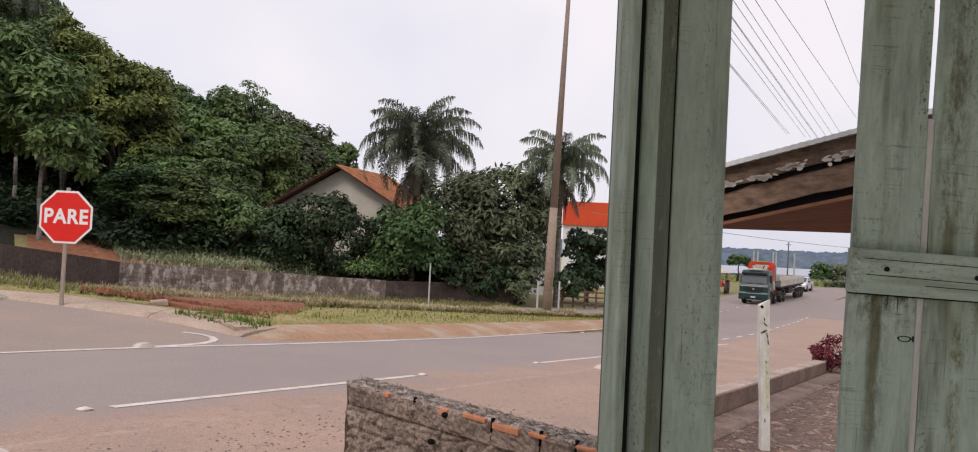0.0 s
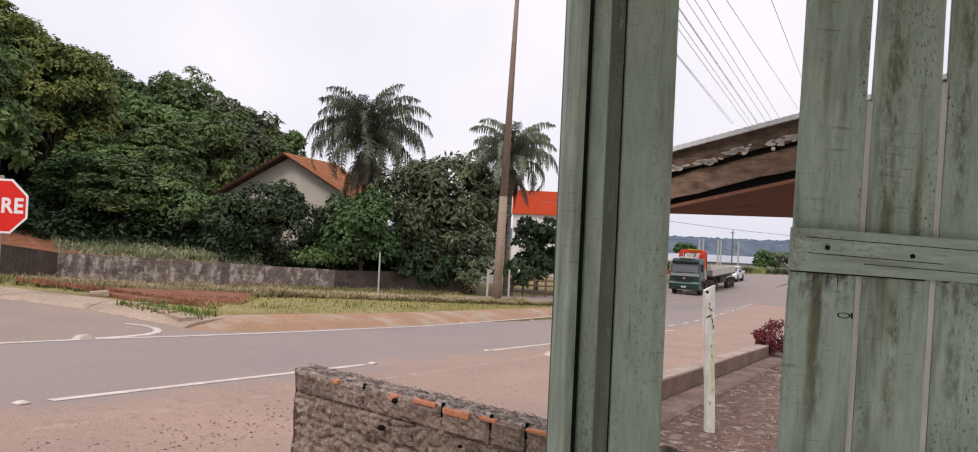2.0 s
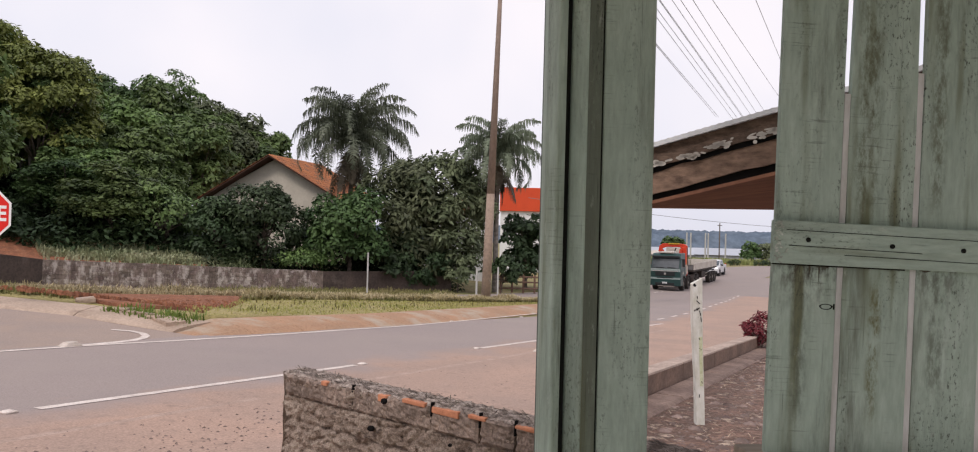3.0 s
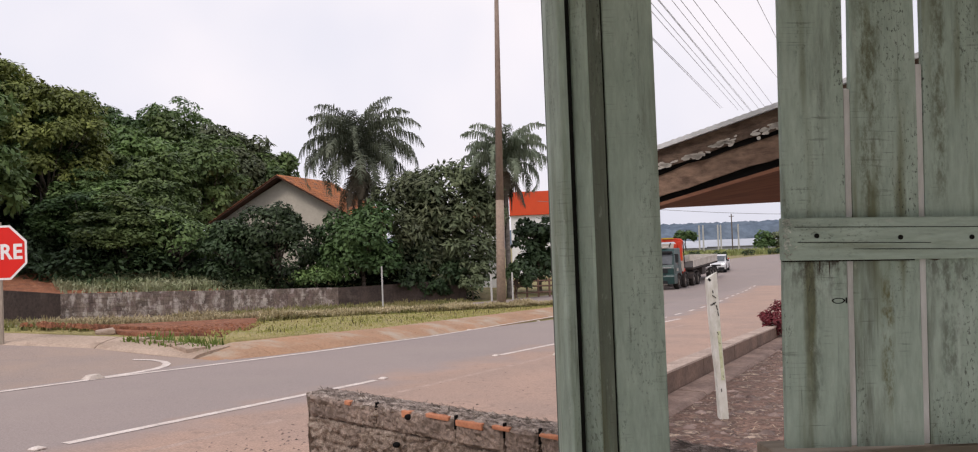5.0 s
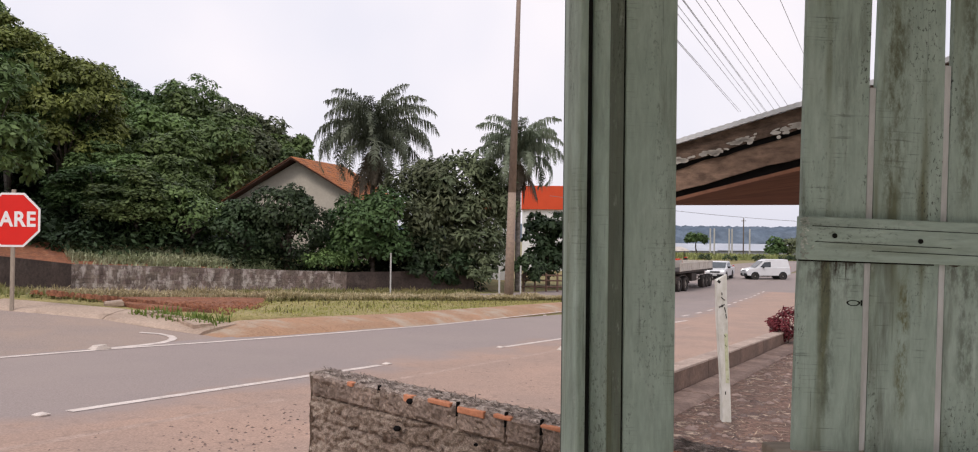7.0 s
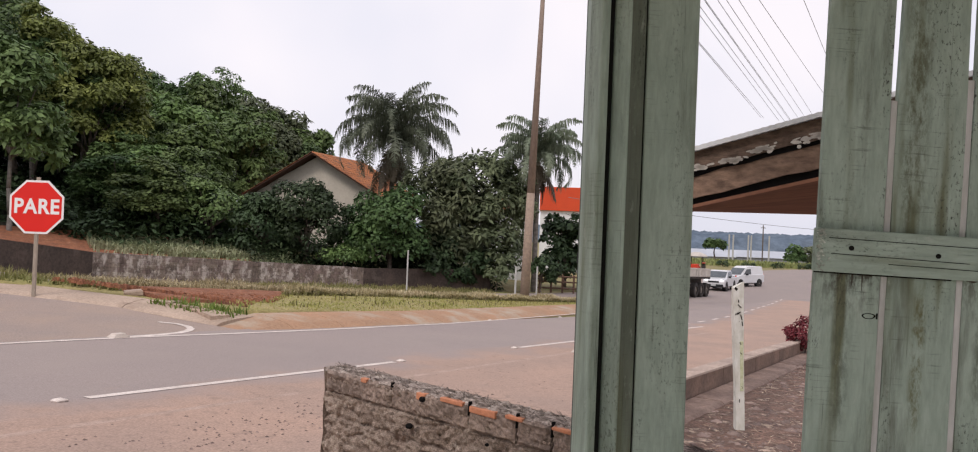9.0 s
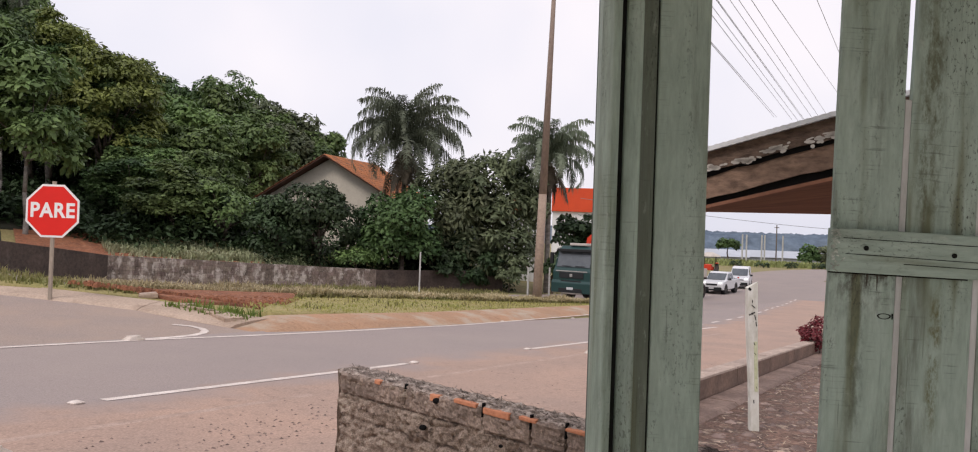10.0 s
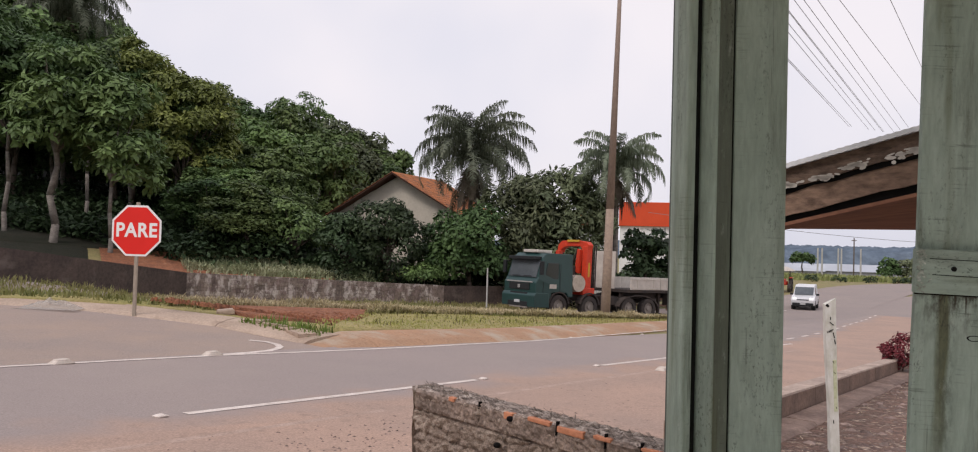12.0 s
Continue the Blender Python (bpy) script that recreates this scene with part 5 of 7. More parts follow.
def palm(label, at, h, crown, seed, n=26, trunk_r=0.17):
    rnd = np.random.default_rng(seed)
    root = thing("palm_tree", label, "palm tree", at)
    bm = B()
    for i in range(16):
        a, b = h * i / 16, h * (i + 1) / 16
        rod(bm, (0, 0, a - (0.4 if i == 0 else 0)), (0, 0, b), trunk_r * (1.12 - 0.15 * i / 16), trunk_r * (1.02 - 0.15 * i / 16), 10)
    part("trunk", bm, M["pale_bark"], root, "ringed grey palm trunk")
    for dead, cnt in ((False, n), (True, n // 4)):
        allq = []
        for i in range(cnt):
            az = 2 * np.pi * (i * 0.381966 + rnd.uniform(-0.03, 0.03))
            f = i / cnt
            if dead:
                rise, bend, length = rnd.uniform(-1.3, -0.9), 0.4, crown * rnd.uniform(0.45, 0.7)
            else:
                rise = 1.55 - 1.30 * f ** 1.4 + rnd.uniform(-0.10, 0.10)
                bend = 1.75 + 1.15 * f + rnd.uniform(-0.25, 0.25)
                length = crown * rnd.uniform(0.88, 1.08) * (1.0 - 0.10 * f)
            m = 40
            s = np.linspace(0, 1, m)
            ang = rise - bend * s ** 1.5
            dx, dz = np.cos(ang), np.sin(ang)
            r = np.concatenate([[0], np.cumsum((dx[1:] + dx[:-1]) / 2)]) * length / m
            z = np.concatenate([[0], np.cumsum((dz[1:] + dz[:-1]) / 2)]) * length / m
            p = np.stack([np.cos(az) * r, np.sin(az) * r, z + h], -1)
            tang = np.stack([np.cos(az) * dx, np.sin(az) * dx, dz], -1)
            side = np.array([-np.sin(az), np.cos(az), 0])
            # the rib
            w = (0.05 * (1 - s) + 0.014)[:, None]
            allq.append(np.stack([p[:-1] - side * w[:-1], p[1:] - side * w[1:], p[1:] + side * w[1:], p[:-1] + side * w[:-1]], 1))
            # leaflets in uneven ranks, hanging from the rib
            for sgn in (-1, 1):
                for rank in range(2):
                    ll = (crown * 0.205 * np.sin(np.pi * np.clip(s * 0.86 + 0.12, 0, 1)) ** 0.6 * rnd.uniform(0.6, 1.2, m))[:, None]
                    d1 = side * sgn * rnd.uniform(0.45, 0.8, m)[:, None] + tang * rnd.uniform(0.35, 0.65, m)[:, None] + np.array([0, 0, 1]) * rnd.uniform(-0.25, 0.30, m)[:, None]
                    d2 = d1 * 0.3 + np.array([0, 0, -1.0]) * rnd.uniform(0.8, 1.5, m)[:, None]
                    wv = tang * 0.034
                    a0 = p + tang * (rnd.uniform(-0.5, 0.5, m) * length / m)[:, None]
                    b0 = a0 + d1 * ll * 0.5
                    c0 = b0 + d2 * ll * 0.6
                    k = slice(4, m)
                    allq.append(np.stack([a0 - wv, b0 - wv, b0 + wv, a0 + wv], 1)[k])
                    allq.append(np.stack([b0 - wv, c0 - wv * 0.2, c0 + wv * 0.2, b0 + wv], 1)[k])
        quads("dead_fronds" if dead else "fronds", np.concatenate(allq), M["palm_dead"] if dead else M["palm"], root, "hanging brown fronds" if dead else "arching feathery fronds")
    return root


palm("tall queen palm with drooping grey-green fronds beside the house", (-5.2, 55, hz(-5.2, 55)), 8.3, 5.8, 3, n=46)
palm("queen palm with drooping fronds behind the pole", (4.45, 52, hz(4.45, 52)), 8.4, 4.5, 9, n=30)


def wood():
    """The wooded slope: a few kinds of tree, repeated."""
    kinds = [
        ("leaf_dark", 9.0, 2.7, 3.9, 11), ("leaf_mid", 8.5, 2.6, 3.7, 12), ("leaf_olive", 10.0, 2.9, 4.6, 13),
        ("leaf_mid", 7.5, 2.4, 3.3, 14), ("leaf_bright", 6.5, 2.3, 2.9, 15), ("leaf_grey", 9.0, 2.5, 3.2, 16), ("leaf_dark", 13.0, 3.0, 3.6, 17)]
    labels = {"leaf_dark": "dark green broadleaf tree of the wooded slope", "leaf_mid": "green broadleaf tree of the wooded slope", "leaf_olive": "tall olive-yellow tree of the wooded slope",
              "leaf_bright": "young bright green tree at the wood's edge", "leaf_grey": "thin grey-green tree on the ridge, chosen grey for haze"}
    protos = []
    for leaf, h, rx, rz, seed in kinds:
        protos.append(tree("forest_tree", labels[leaf], (0, 0, -200), h, rx, rz, M[leaf], leaf_n=9000, leaf_size=0.36, clumps=58, clump_r=rx * 0.30, seed=seed, group="wooded slope", trunk_r=0.15, bark=M["pale_bark"] if seed % 2 else M["bark"]))
    rnd = random.Random(21)
    first = set()
    # rows of the wood: depth, from and to as tangents of the bearing, step, share of the skyline's height
    spots = []
    for depth, lo, hi, step, share in (
            (49, -0.42, -0.335, 0.040, 0.36), (55, -0.43, -0.318, 0.044, 0.58), (62, -0.43, -0.312, 0.044, 0.72), (54, -0.80, -0.43, 0.050, 0.86), (61, -0.80, -0.43, 0.048, 0.92),
            (67, -0.84, -0.43, 0.036, 0.42), (74, -0.84, -0.43, 0.036, 0.5), (70, -0.80, -0.27, 0.042, 0.86), (80, -0.80, -0.185, 0.040, 0.95), (92, -0.78, -0.185, 0.036, 1.0)):
        b = lo
        while b < hi:
            spots.append((b + rnd.uniform(-0.010, 0.010), depth + rnd.uniform(-3, 3), share))
            b += step * rnd.uniform(0.8, 1.2)
    for b, depth, share in spots:
        sky = np.interp(b, [-0.80, -0.722, -0.62, -0.56, -0.504, -0.469, -0.425, -0.40, -0.376, -0.342, -0.294, -0.254, -0.224, -0.205, -0.19, -0.15],
                        [0.40, 0.355, 0.31, 0.285, 0.248, 0.217, 0.194, 0.180, 0.184, 0.180, 0.166, 0.150, 0.137, 0.138, 0.105, 0.08])
        x, y = b * depth, depth
        z = hz(x, y)
        want = max(1.6 + sky * depth * share * rnd.uniform(0.90, 1.01) - z, 4.2)
        if -0.55 < b < -0.43 and depth > 57 and share > 0.55:
            k = rnd.choice((2, 2, 2, 1))
        # far right rows lean to grey leaves, which paint in distance haze
        elif b > -0.30 and share > 0.9:
            k = rnd.choice((5, 0, 5, 3))
        elif b > -0.42:
            k = rnd.choice((1, 0, 3, 1, 4, 0))
        else:
            k = 0 if share < 0.55 else rnd.choice((6, 6, 6, 1)) if depth < 64 else rnd.choice((0, 6, 1, 0))
        src = protos[k]
        sc = want / kinds[k][1]
        m = pose(x, y, z, 0, 0, rnd.uniform(0, 360)) @ Matrix.Diagonal((min(max(sc, 0.85), 1.45) * rnd.uniform(0.92, 1.1),) * 2 + (sc, 1))
        if k not in first:
            src.matrix_basis = m
            first.add(k)
        else:
            copy_thing(src, pose(0, 0, 0)).matrix_basis = m
    for i, p in enumerate(protos):
        if i not in first:
            for c in list(p.children):
                bpy.data.objects.remove(c)
            bpy.data.objects.remove(p)


wood()


def planted():
    def put(name, label, px, py_base, d, h, rx, rz, leaf, **kw):
        x = px * d
        tree(name, label, (x, d, hz(x, d)), h, rx, rz, M[leaf], **kw)
    put("garden_tree", "large spreading grey-green tree beside the palm", 0.014, 0, 52, 9.0, 3.2, 4.4, "leaf_grey", leaf_n=13000, leaf_size=0.46, clumps=100, clump_r=0.85, aspect=0.36, seed=31)
    put("garden_tree", "grey-green tree overhanging the dark garden wall", -0.032, 0, 51, 7.6, 2.6, 3.7, "leaf_grey", leaf_n=8500, leaf_size=0.44, clumps=66, aspect=0.36, seed=32)
    put("garden_tree", "round green-leaved tree behind the garden wall", -0.095, 0, 48.5, 5.4, 2.3, 2.4, "leaf_dark", leaf_n=7000, leaf_size=0.30, clumps=50, seed=33)
    put("citrus_tree", "dark glossy citrus tree behind the garden wall", -0.198, 0, 47.5, 4.6, 1.9, 2.1, "leaf_black", leaf_n=7000, leaf_size=0.26, clumps=46, seed=34)
    put("citrus_tree", "dark citrus bush behind the garden wall", -0.250, 0, 47.2, 3.5, 1.5, 1.6, "leaf_black", leaf_n=5600, leaf_size=0.26, clumps=40, seed=35)
    put("shrub", "green shrub at the foot of the wood", -0.315, 0, 48, 3.8, 2.0, 1.7, "leaf_mid", leaf_n=4200, leaf_size=0.3, clumps=34, seed=36, category="shrub")
    put("shrub", "dark green shrub at the foot of the wood", -0.36, 0, 49, 3.6, 2.2, 1.6, "leaf_dark", leaf_n=4200, leaf_size=0.3, clumps=34, seed=37, category="shrub")
    put("hedge", "low clipped light-green hedge behind the wall", -0.150, 0, 46.9, 1.6, 1.2, 0.36, "leaf_bright", leaf_n=2600, leaf_size=0.18, clumps=40, clump_r=0.4, seed=38, trunk_r=0.05, category="hedge")
    # near-black leaves paint in the shade among the garden trees
    put("shrub", "shrub darkened for the shade of the garden trees", -0.05, 0, 49.5, 3.2, 2.0, 1.4, "leaf_black", leaf_n=4000, leaf_size=0.3, clumps=30, seed=44, trunk_r=0.05, category="shrub")
    put("shrub", "shrub darkened for the shade of the garden trees", -0.01, 0, 50.5, 3.0, 1.8, 1.4, "leaf_black", leaf_n=4000, leaf_size=0.3, clumps=30, seed=45, trunk_r=0.05, category="shrub")
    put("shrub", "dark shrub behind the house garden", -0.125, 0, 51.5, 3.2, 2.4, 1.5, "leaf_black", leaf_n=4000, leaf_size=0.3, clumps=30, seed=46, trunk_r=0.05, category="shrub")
    put("dark_conifer", "dark conifer beside the white building", 0.125, 0, 56, 5.6, 1.5, 2.8, "leaf_black", leaf_n=3600, leaf_size=0.4, clumps=40, seed=39)
    put("dark_conifer", "dark conifer beside the white building", 0.165, 0, 58, 6.6, 1.6, 3.3, "leaf_black", leaf_n=3600, leaf_size=0.4, clumps=40, seed=40)
    put("dark_conifer", "dark conifer beside the white building", 0.215, 0, 60, 6.0, 1.8, 3.0, "leaf_black", leaf_n=3600, leaf_size=0.4, clumps=40, seed=41)
    put("shrub", "dark shrub at the end of the garden wall", 0.040, 0, 49.5, 2.6, 0.9, 1.1, "leaf_grey", leaf_n=1600, leaf_size=0.26, clumps=20, seed=42, trunk_r=0.05, category="shrub")
    put("shrub", "dark shrub below the palm", 0.095, 0, 50, 2.3, 1.0, 0.9, "leaf_black", leaf_n=1600, leaf_size=0.26, clumps=20, seed=43, trunk_r=0.05, category="shrub")


    put("forest_tree", "tall olive-yellow tree standing out of the wood", -0.465, 0, 56, 11.0, 3.4, 4.6, "leaf_olive", leaf_n=15000, leaf_size=0.34, clumps=95, clump_r=0.85, seed=81, trunk_r=0.2)
    put("forest_tree", "tall olive-yellow tree standing out of the wood", -0.53, 0, 57, 12.6, 3.4, 5.0, "leaf_olive", leaf_n=14000, leaf_size=0.34, clumps=90, clump_r=0.85, seed=82, trunk_r=0.2)
    for b, d, h, rx, leaf, sd, tr in ((-0.558, 42, 9.6, 2.4, "leaf_mid", 83, 0.13), (-0.636, 41.5, 10.6, 2.7, "leaf_mid", 84, 0.20), (-0.70, 42, 11.0, 2.5, "leaf_dark", 87, 0.13), (-0.745, 43, 11.5, 2.6, "leaf_dark", 88, 0.15)):
        put("forest_tree", "slender pale-trunked tree with bright leaf sprays", b, 0, d, h, rx, 3.3, leaf, leaf_n=5600, leaf_size=0.46, clumps=44, clump_r=0.75, seed=sd, trunk_r=tr, bark=M["pale_bark"], aspect=0.42)
    put("forest_tree", "green tree rising over the far ridge", -0.318, 0, 96, 16.6, 4.2, 4.0, "leaf_mid", leaf_n=9000, leaf_size=0.36, clumps=60, clump_r=1.0, seed=85, trunk_r=0.2)
    put("forest_tree", "thin grey-green tree at the end of the ridge", -0.222, 0, 92, 14.2, 2.4, 4.2, "leaf_grey", leaf_n=5000, leaf_size=0.34, clumps=40, clump_r=0.75, seed=86, trunk_r=0.16)


planted()
d = 62.0
palm("tall palm rising out of the wood", (-0.625 * d, d, hz(-0.625 * d, d)), 14.6, 6.2, 14, n=44)


# ---- houses ----
def house():
    d = 63.0
    x = -0.187 * d
    z = hz(x, d)
    root = thing("house", "cream plastered house with an orange tiled gable roof", "house", (x, d, 0), -20)
    w, L, ze, zr = 5.4, 7.0, 4.35, 7.35
    bm = B()
    prism(bm, [(-w, z - 1), (w, z - 1), (w, ze), (0, zr - 0.25), (-w, ze)], 1, 0, L)
    part("wall", bm, M["plaster"], root)
    for sg in (-1, 1):
        bm = B()
        a, b = (0, zr), (sg * (w + 1.0), ze - 0.55)
        prism(bm, [a, b, (b[0], b[1] - 0.10), (0, zr - 0.10)], 1, -0.9, L + 0.5)
        part("roof", bm, M["fascia"], root, "dark boarded eaves")
        tiles = []
        rows, cols = 18, 34
        for i in range(rows):
            for j in range(cols):
                t0, t1 = i / rows, (i + 1.15) / rows
                y0, y1 = -0.95 + (L + 1.5) * j / cols, -0.95 + (L + 1.5) * (j + 0.94) / cols
                p0 = (b[0] * t0, zr + (b[1] - zr) * t0 + 0.03)
                p1 = (b[0] * t1, zr + (b[1] - zr) * t1 + 0.07)
                ym = (y0 + y1) / 2
                tiles.append([(p0[0], y0, p0[1]), (p1[0], y0, p1[1]), (p1[0], ym, p1[1] + 0.06), (p0[0], ym, p0[1] + 0.06)])
                tiles.append([(p0[0], ym, p0[1] + 0.06), (p1[0], ym, p1[1] + 0.06), (p1[0], y1, p1[1]), (p0[0], y1, p0[1])])
        t = quads("roof_tiles", np.array(tiles), M["tile"], root, "orange curved clay tiles")
        t["kind"] = "stuff"
    bm = B()
    box(bm, (-0.4, -0.03, 3.0), (1.1, 0.08, 1.1), 0.01)
    part("window", bm, M["window_dark"], root, "dark window under the gable")
    bm = B()
    box(bm, (w + 0.03, 4, 2.6), (0.08, 1.2, 1.1), 0.01)
    part("window", bm, M["window_dark"], root)


house()


def white_building():
    d = 85.0
    root = thing("white_building", "white building with a bright red parapet", "building", (0.145 * d, d, 0), -6)
    w = 4.6
    z = hz(0.145 * d, d)
    bm = B()
    box(bm, (0, 4, (4.5 + z) / 2 - 0.5), (2 * w, 8, 4.5 - z + 1), 0.03)
    part("wall", bm, M["white_plaster"], root)
    bm = B()
    prism(bm, [(-w - 0.1, 4.4), (w + 0.1, 4.4), (w + 0.1, 6.9), (-w - 0.1, 6.9)], 1, -0.3, 8.2, 0.03)
    part("parapet", bm, M["red_wall"], root, "bright red parapet")
    for xx in (-3.4, -1.2, 1.2, 3.4):
        bm = B()
        box(bm, (xx, -0.02, 2.4), (1.1, 0.1, 1.2), 0.01)
        wn = part("window", bm, M["window_dark"], root)
    d = 62
    out = thing("white_outbuilding", "small white outbuilding behind the garden trees", "building", (0.042 * d, d, 0), 10)
    z = hz(0.042 * d, d)
    bm = B()
    box(bm, (0, 2, (3.4 + z) / 2), (4.4, 4, 3.4 - z + 0.6), 0.02)
    part("wall", bm, M["white_plaster"], out)
    bm = B()
    prism(bm, [(-2.6, 3.3), (2.6, 3.3), (0, 4.5)], 1, -0.3, 4.3)
    part("roof", bm, M["tile"], out)


white_building()


# ---- the porch behind the camera: unseen, set to shape the window's light ----
def porch():
    bm = B()
    box(bm, (0.5, 0.13, 2.54), (4.2, 2.8, 0.08), 0.0)
    tagged(part("ceiling", bm, M["porch"]), "unseen weathered porch ceiling that dims the window", "ceiling", kind="structure")
    bm = B()
    box(bm, (2.3, -3.4, 1.6), (5.6, 0.12, 3.2), 0.0)
    tagged(part("wall_back", bm, M["porch_wall"]), "unseen pale wall added behind the porch to bounce light", "wall", kind="structure")
    bm = B()
    box(bm, (0.4, -2.4, 0.27), (7.4, 7.2, 0.14), 0.0)
    tagged(part("floor", bm, M["porch_floor"]), "unseen pale concrete floor added to bounce light", "floor", kind="structure")


porch()


# ---- distance ----
def distance():
    rnd = random.Random(4)
    # a wooded ridge far behind the water, its blue painted for haze
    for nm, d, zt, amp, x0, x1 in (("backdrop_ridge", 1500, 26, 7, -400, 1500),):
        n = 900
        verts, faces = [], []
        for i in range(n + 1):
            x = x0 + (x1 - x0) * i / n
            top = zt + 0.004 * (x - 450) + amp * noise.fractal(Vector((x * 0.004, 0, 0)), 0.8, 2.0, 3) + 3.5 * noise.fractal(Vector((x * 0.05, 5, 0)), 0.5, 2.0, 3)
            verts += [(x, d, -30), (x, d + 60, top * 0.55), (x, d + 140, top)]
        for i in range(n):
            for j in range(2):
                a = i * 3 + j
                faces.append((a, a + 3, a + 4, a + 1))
        tagged(raw(nm, verts, faces, M["hill"], smooth=True), "wooded ridge on the horizon, painted blue for haze", "hill", kind="structure")
    # pale sheds in a row
    for i, (x, d, w) in enumerate(((70, 262, 34), (108, 268, 36), (148, 275, 40))):
        z = hz(x, d)
        root = thing("long_shed", "long low shed with a pale sheet roof", "shed", (x, d, 0), -17, group="sheds beyond the junction")
        bm = B()
        box(bm, (0, 8, (z - 2.5) / 2), (w, 16, -2.5 - z), 0)
        part("wall", bm, M["shed_wall"], root)
        bm = B()
        prism(bm, [(-0.6, -2.6), (8, -0.3), (16.6, -2.6), (8, -0.5)], 0, -w / 2 - 0.5, w / 2 + 0.5)
        part("roof", bm, M["lake"], root, "pale sheet roof")
    for x, dz in ((49.24, 0), (50.01, 0), (52.87, 0), (53.41, 0), (56.81, 0)):
        z = hz(x, 150)
        p = thing("white_pole", "tall slim whitewashed concrete pole", "pole", (x, 150, z), group="white poles")
        bm = B()
        rod(bm, (0, 0, -0.4), (0, 0, 3.4 - z), 0.17, 0.14, 8)
        part("shaft", bm, M["pole_white"], p)
    z = hz(55.6, 150)
    p = thing("utility_pole", "dark wooden utility pole with a crossarm", "pole", (55.6, 150, z))
    bm = B()
    rod(bm, (0, 0, -0.4), (0, 0, 5.4 - z), 0.14, 0.10, 8)
    sh = part("shaft", bm, M["bark"], p)
    bm = B()
    box(bm, (0, 0, 4.9 - z), (0.9, 0.10, 0.12), 0.01)
    part("crossarm", bm, M["bark"], p)
    for px, d, h, rx, rz, leaf, sd, lab in ((0.310, 138, 3.9, 1.6, 0.6, "leaf_dark", 61, "flat-topped tree in the far field"), (0.412, 139, 3.6, 1.5, 1.5, "leaf_dark", 62, "round tree beside the far sheds"),
                                            (0.432, 141, 3.6, 2.4, 1.6, "leaf_grey", 63, "grey-green tree beside the far sheds"), (0.47, 139, 4.4, 2.6, 2.0, "leaf_dark", 64, "round tree beside the far sheds")):
        tree("field_tree", lab, (px * d, d, hz(px * d, d)), h, rx, rz, M[leaf], leaf_n=1500, leaf_size=0.55, clumps=26, seed=sd)
    # low dark bushes along the far edge
    for i in range(20):
        t = i / 19
        x, y = 34.5 + 24 * t, 107.5 + 1.5 * t
        if i < 9 and i % 3:
            continue
        tree("field_bush", "low dark bush along the far verge", (x, y, hz(x, y)), 0.72, 0.85, 0.34, M["leaf_black"], leaf_n=320, leaf_size=0.24, clumps=10, seed=70 + i, trunk_r=0.04, group="far verge bushes", category="bush")
    # tall green growth in the field
    r = np.random.default_rng(5)
    n = 16000
    x, y = r.uniform(20, 110, n), r.uniform(110, 175, n)
    c = np.stack([x, y, height(x, y)], -1)
    ob = quads("field_growth", blades(c, r.uniform(0.3, 1.0, n), 0.24, r), M["field_blade"])
    tagged(ob, "rough green growth covering the far field", "field", kind="stuff")


def blades(c, h, w, r, lean=0.45):
    """Tapered grass blades, bent once: two quads each."""
    n = len(c)
    az = r.uniform(0, 2 * np.pi, n)
    side = np.stack([np.cos(az), np.sin(az), np.zeros(n)], -1) * (w * 0.5) * np.ones((n, 1))
    out = np.stack([np.cos(az + 1.3), np.sin(az + 1.3), np.zeros(n)], -1)
    k = r.uniform(0, lean, n)[:, None]
    h = np.asarray(h)[:, None]
    mid = c + out * h * k * 0.35 + np.array([0, 0, 1.0]) * h * 0.6
    tip = c + out * h * k * 1.1 + np.array([0, 0, 1.0]) * h * (1 - 0.35 * k)
    q1 = np.stack([c - side, c + side, mid + side * 0.75, mid - side * 0.75], 1)
    q2 = np.stack([mid - side * 0.75, mid + side * 0.75, tip + side * 0.1, tip - side * 0.1], 1)
    return np.stack([q1, q2], 1).reshape(-1, 4, 3)


distance()


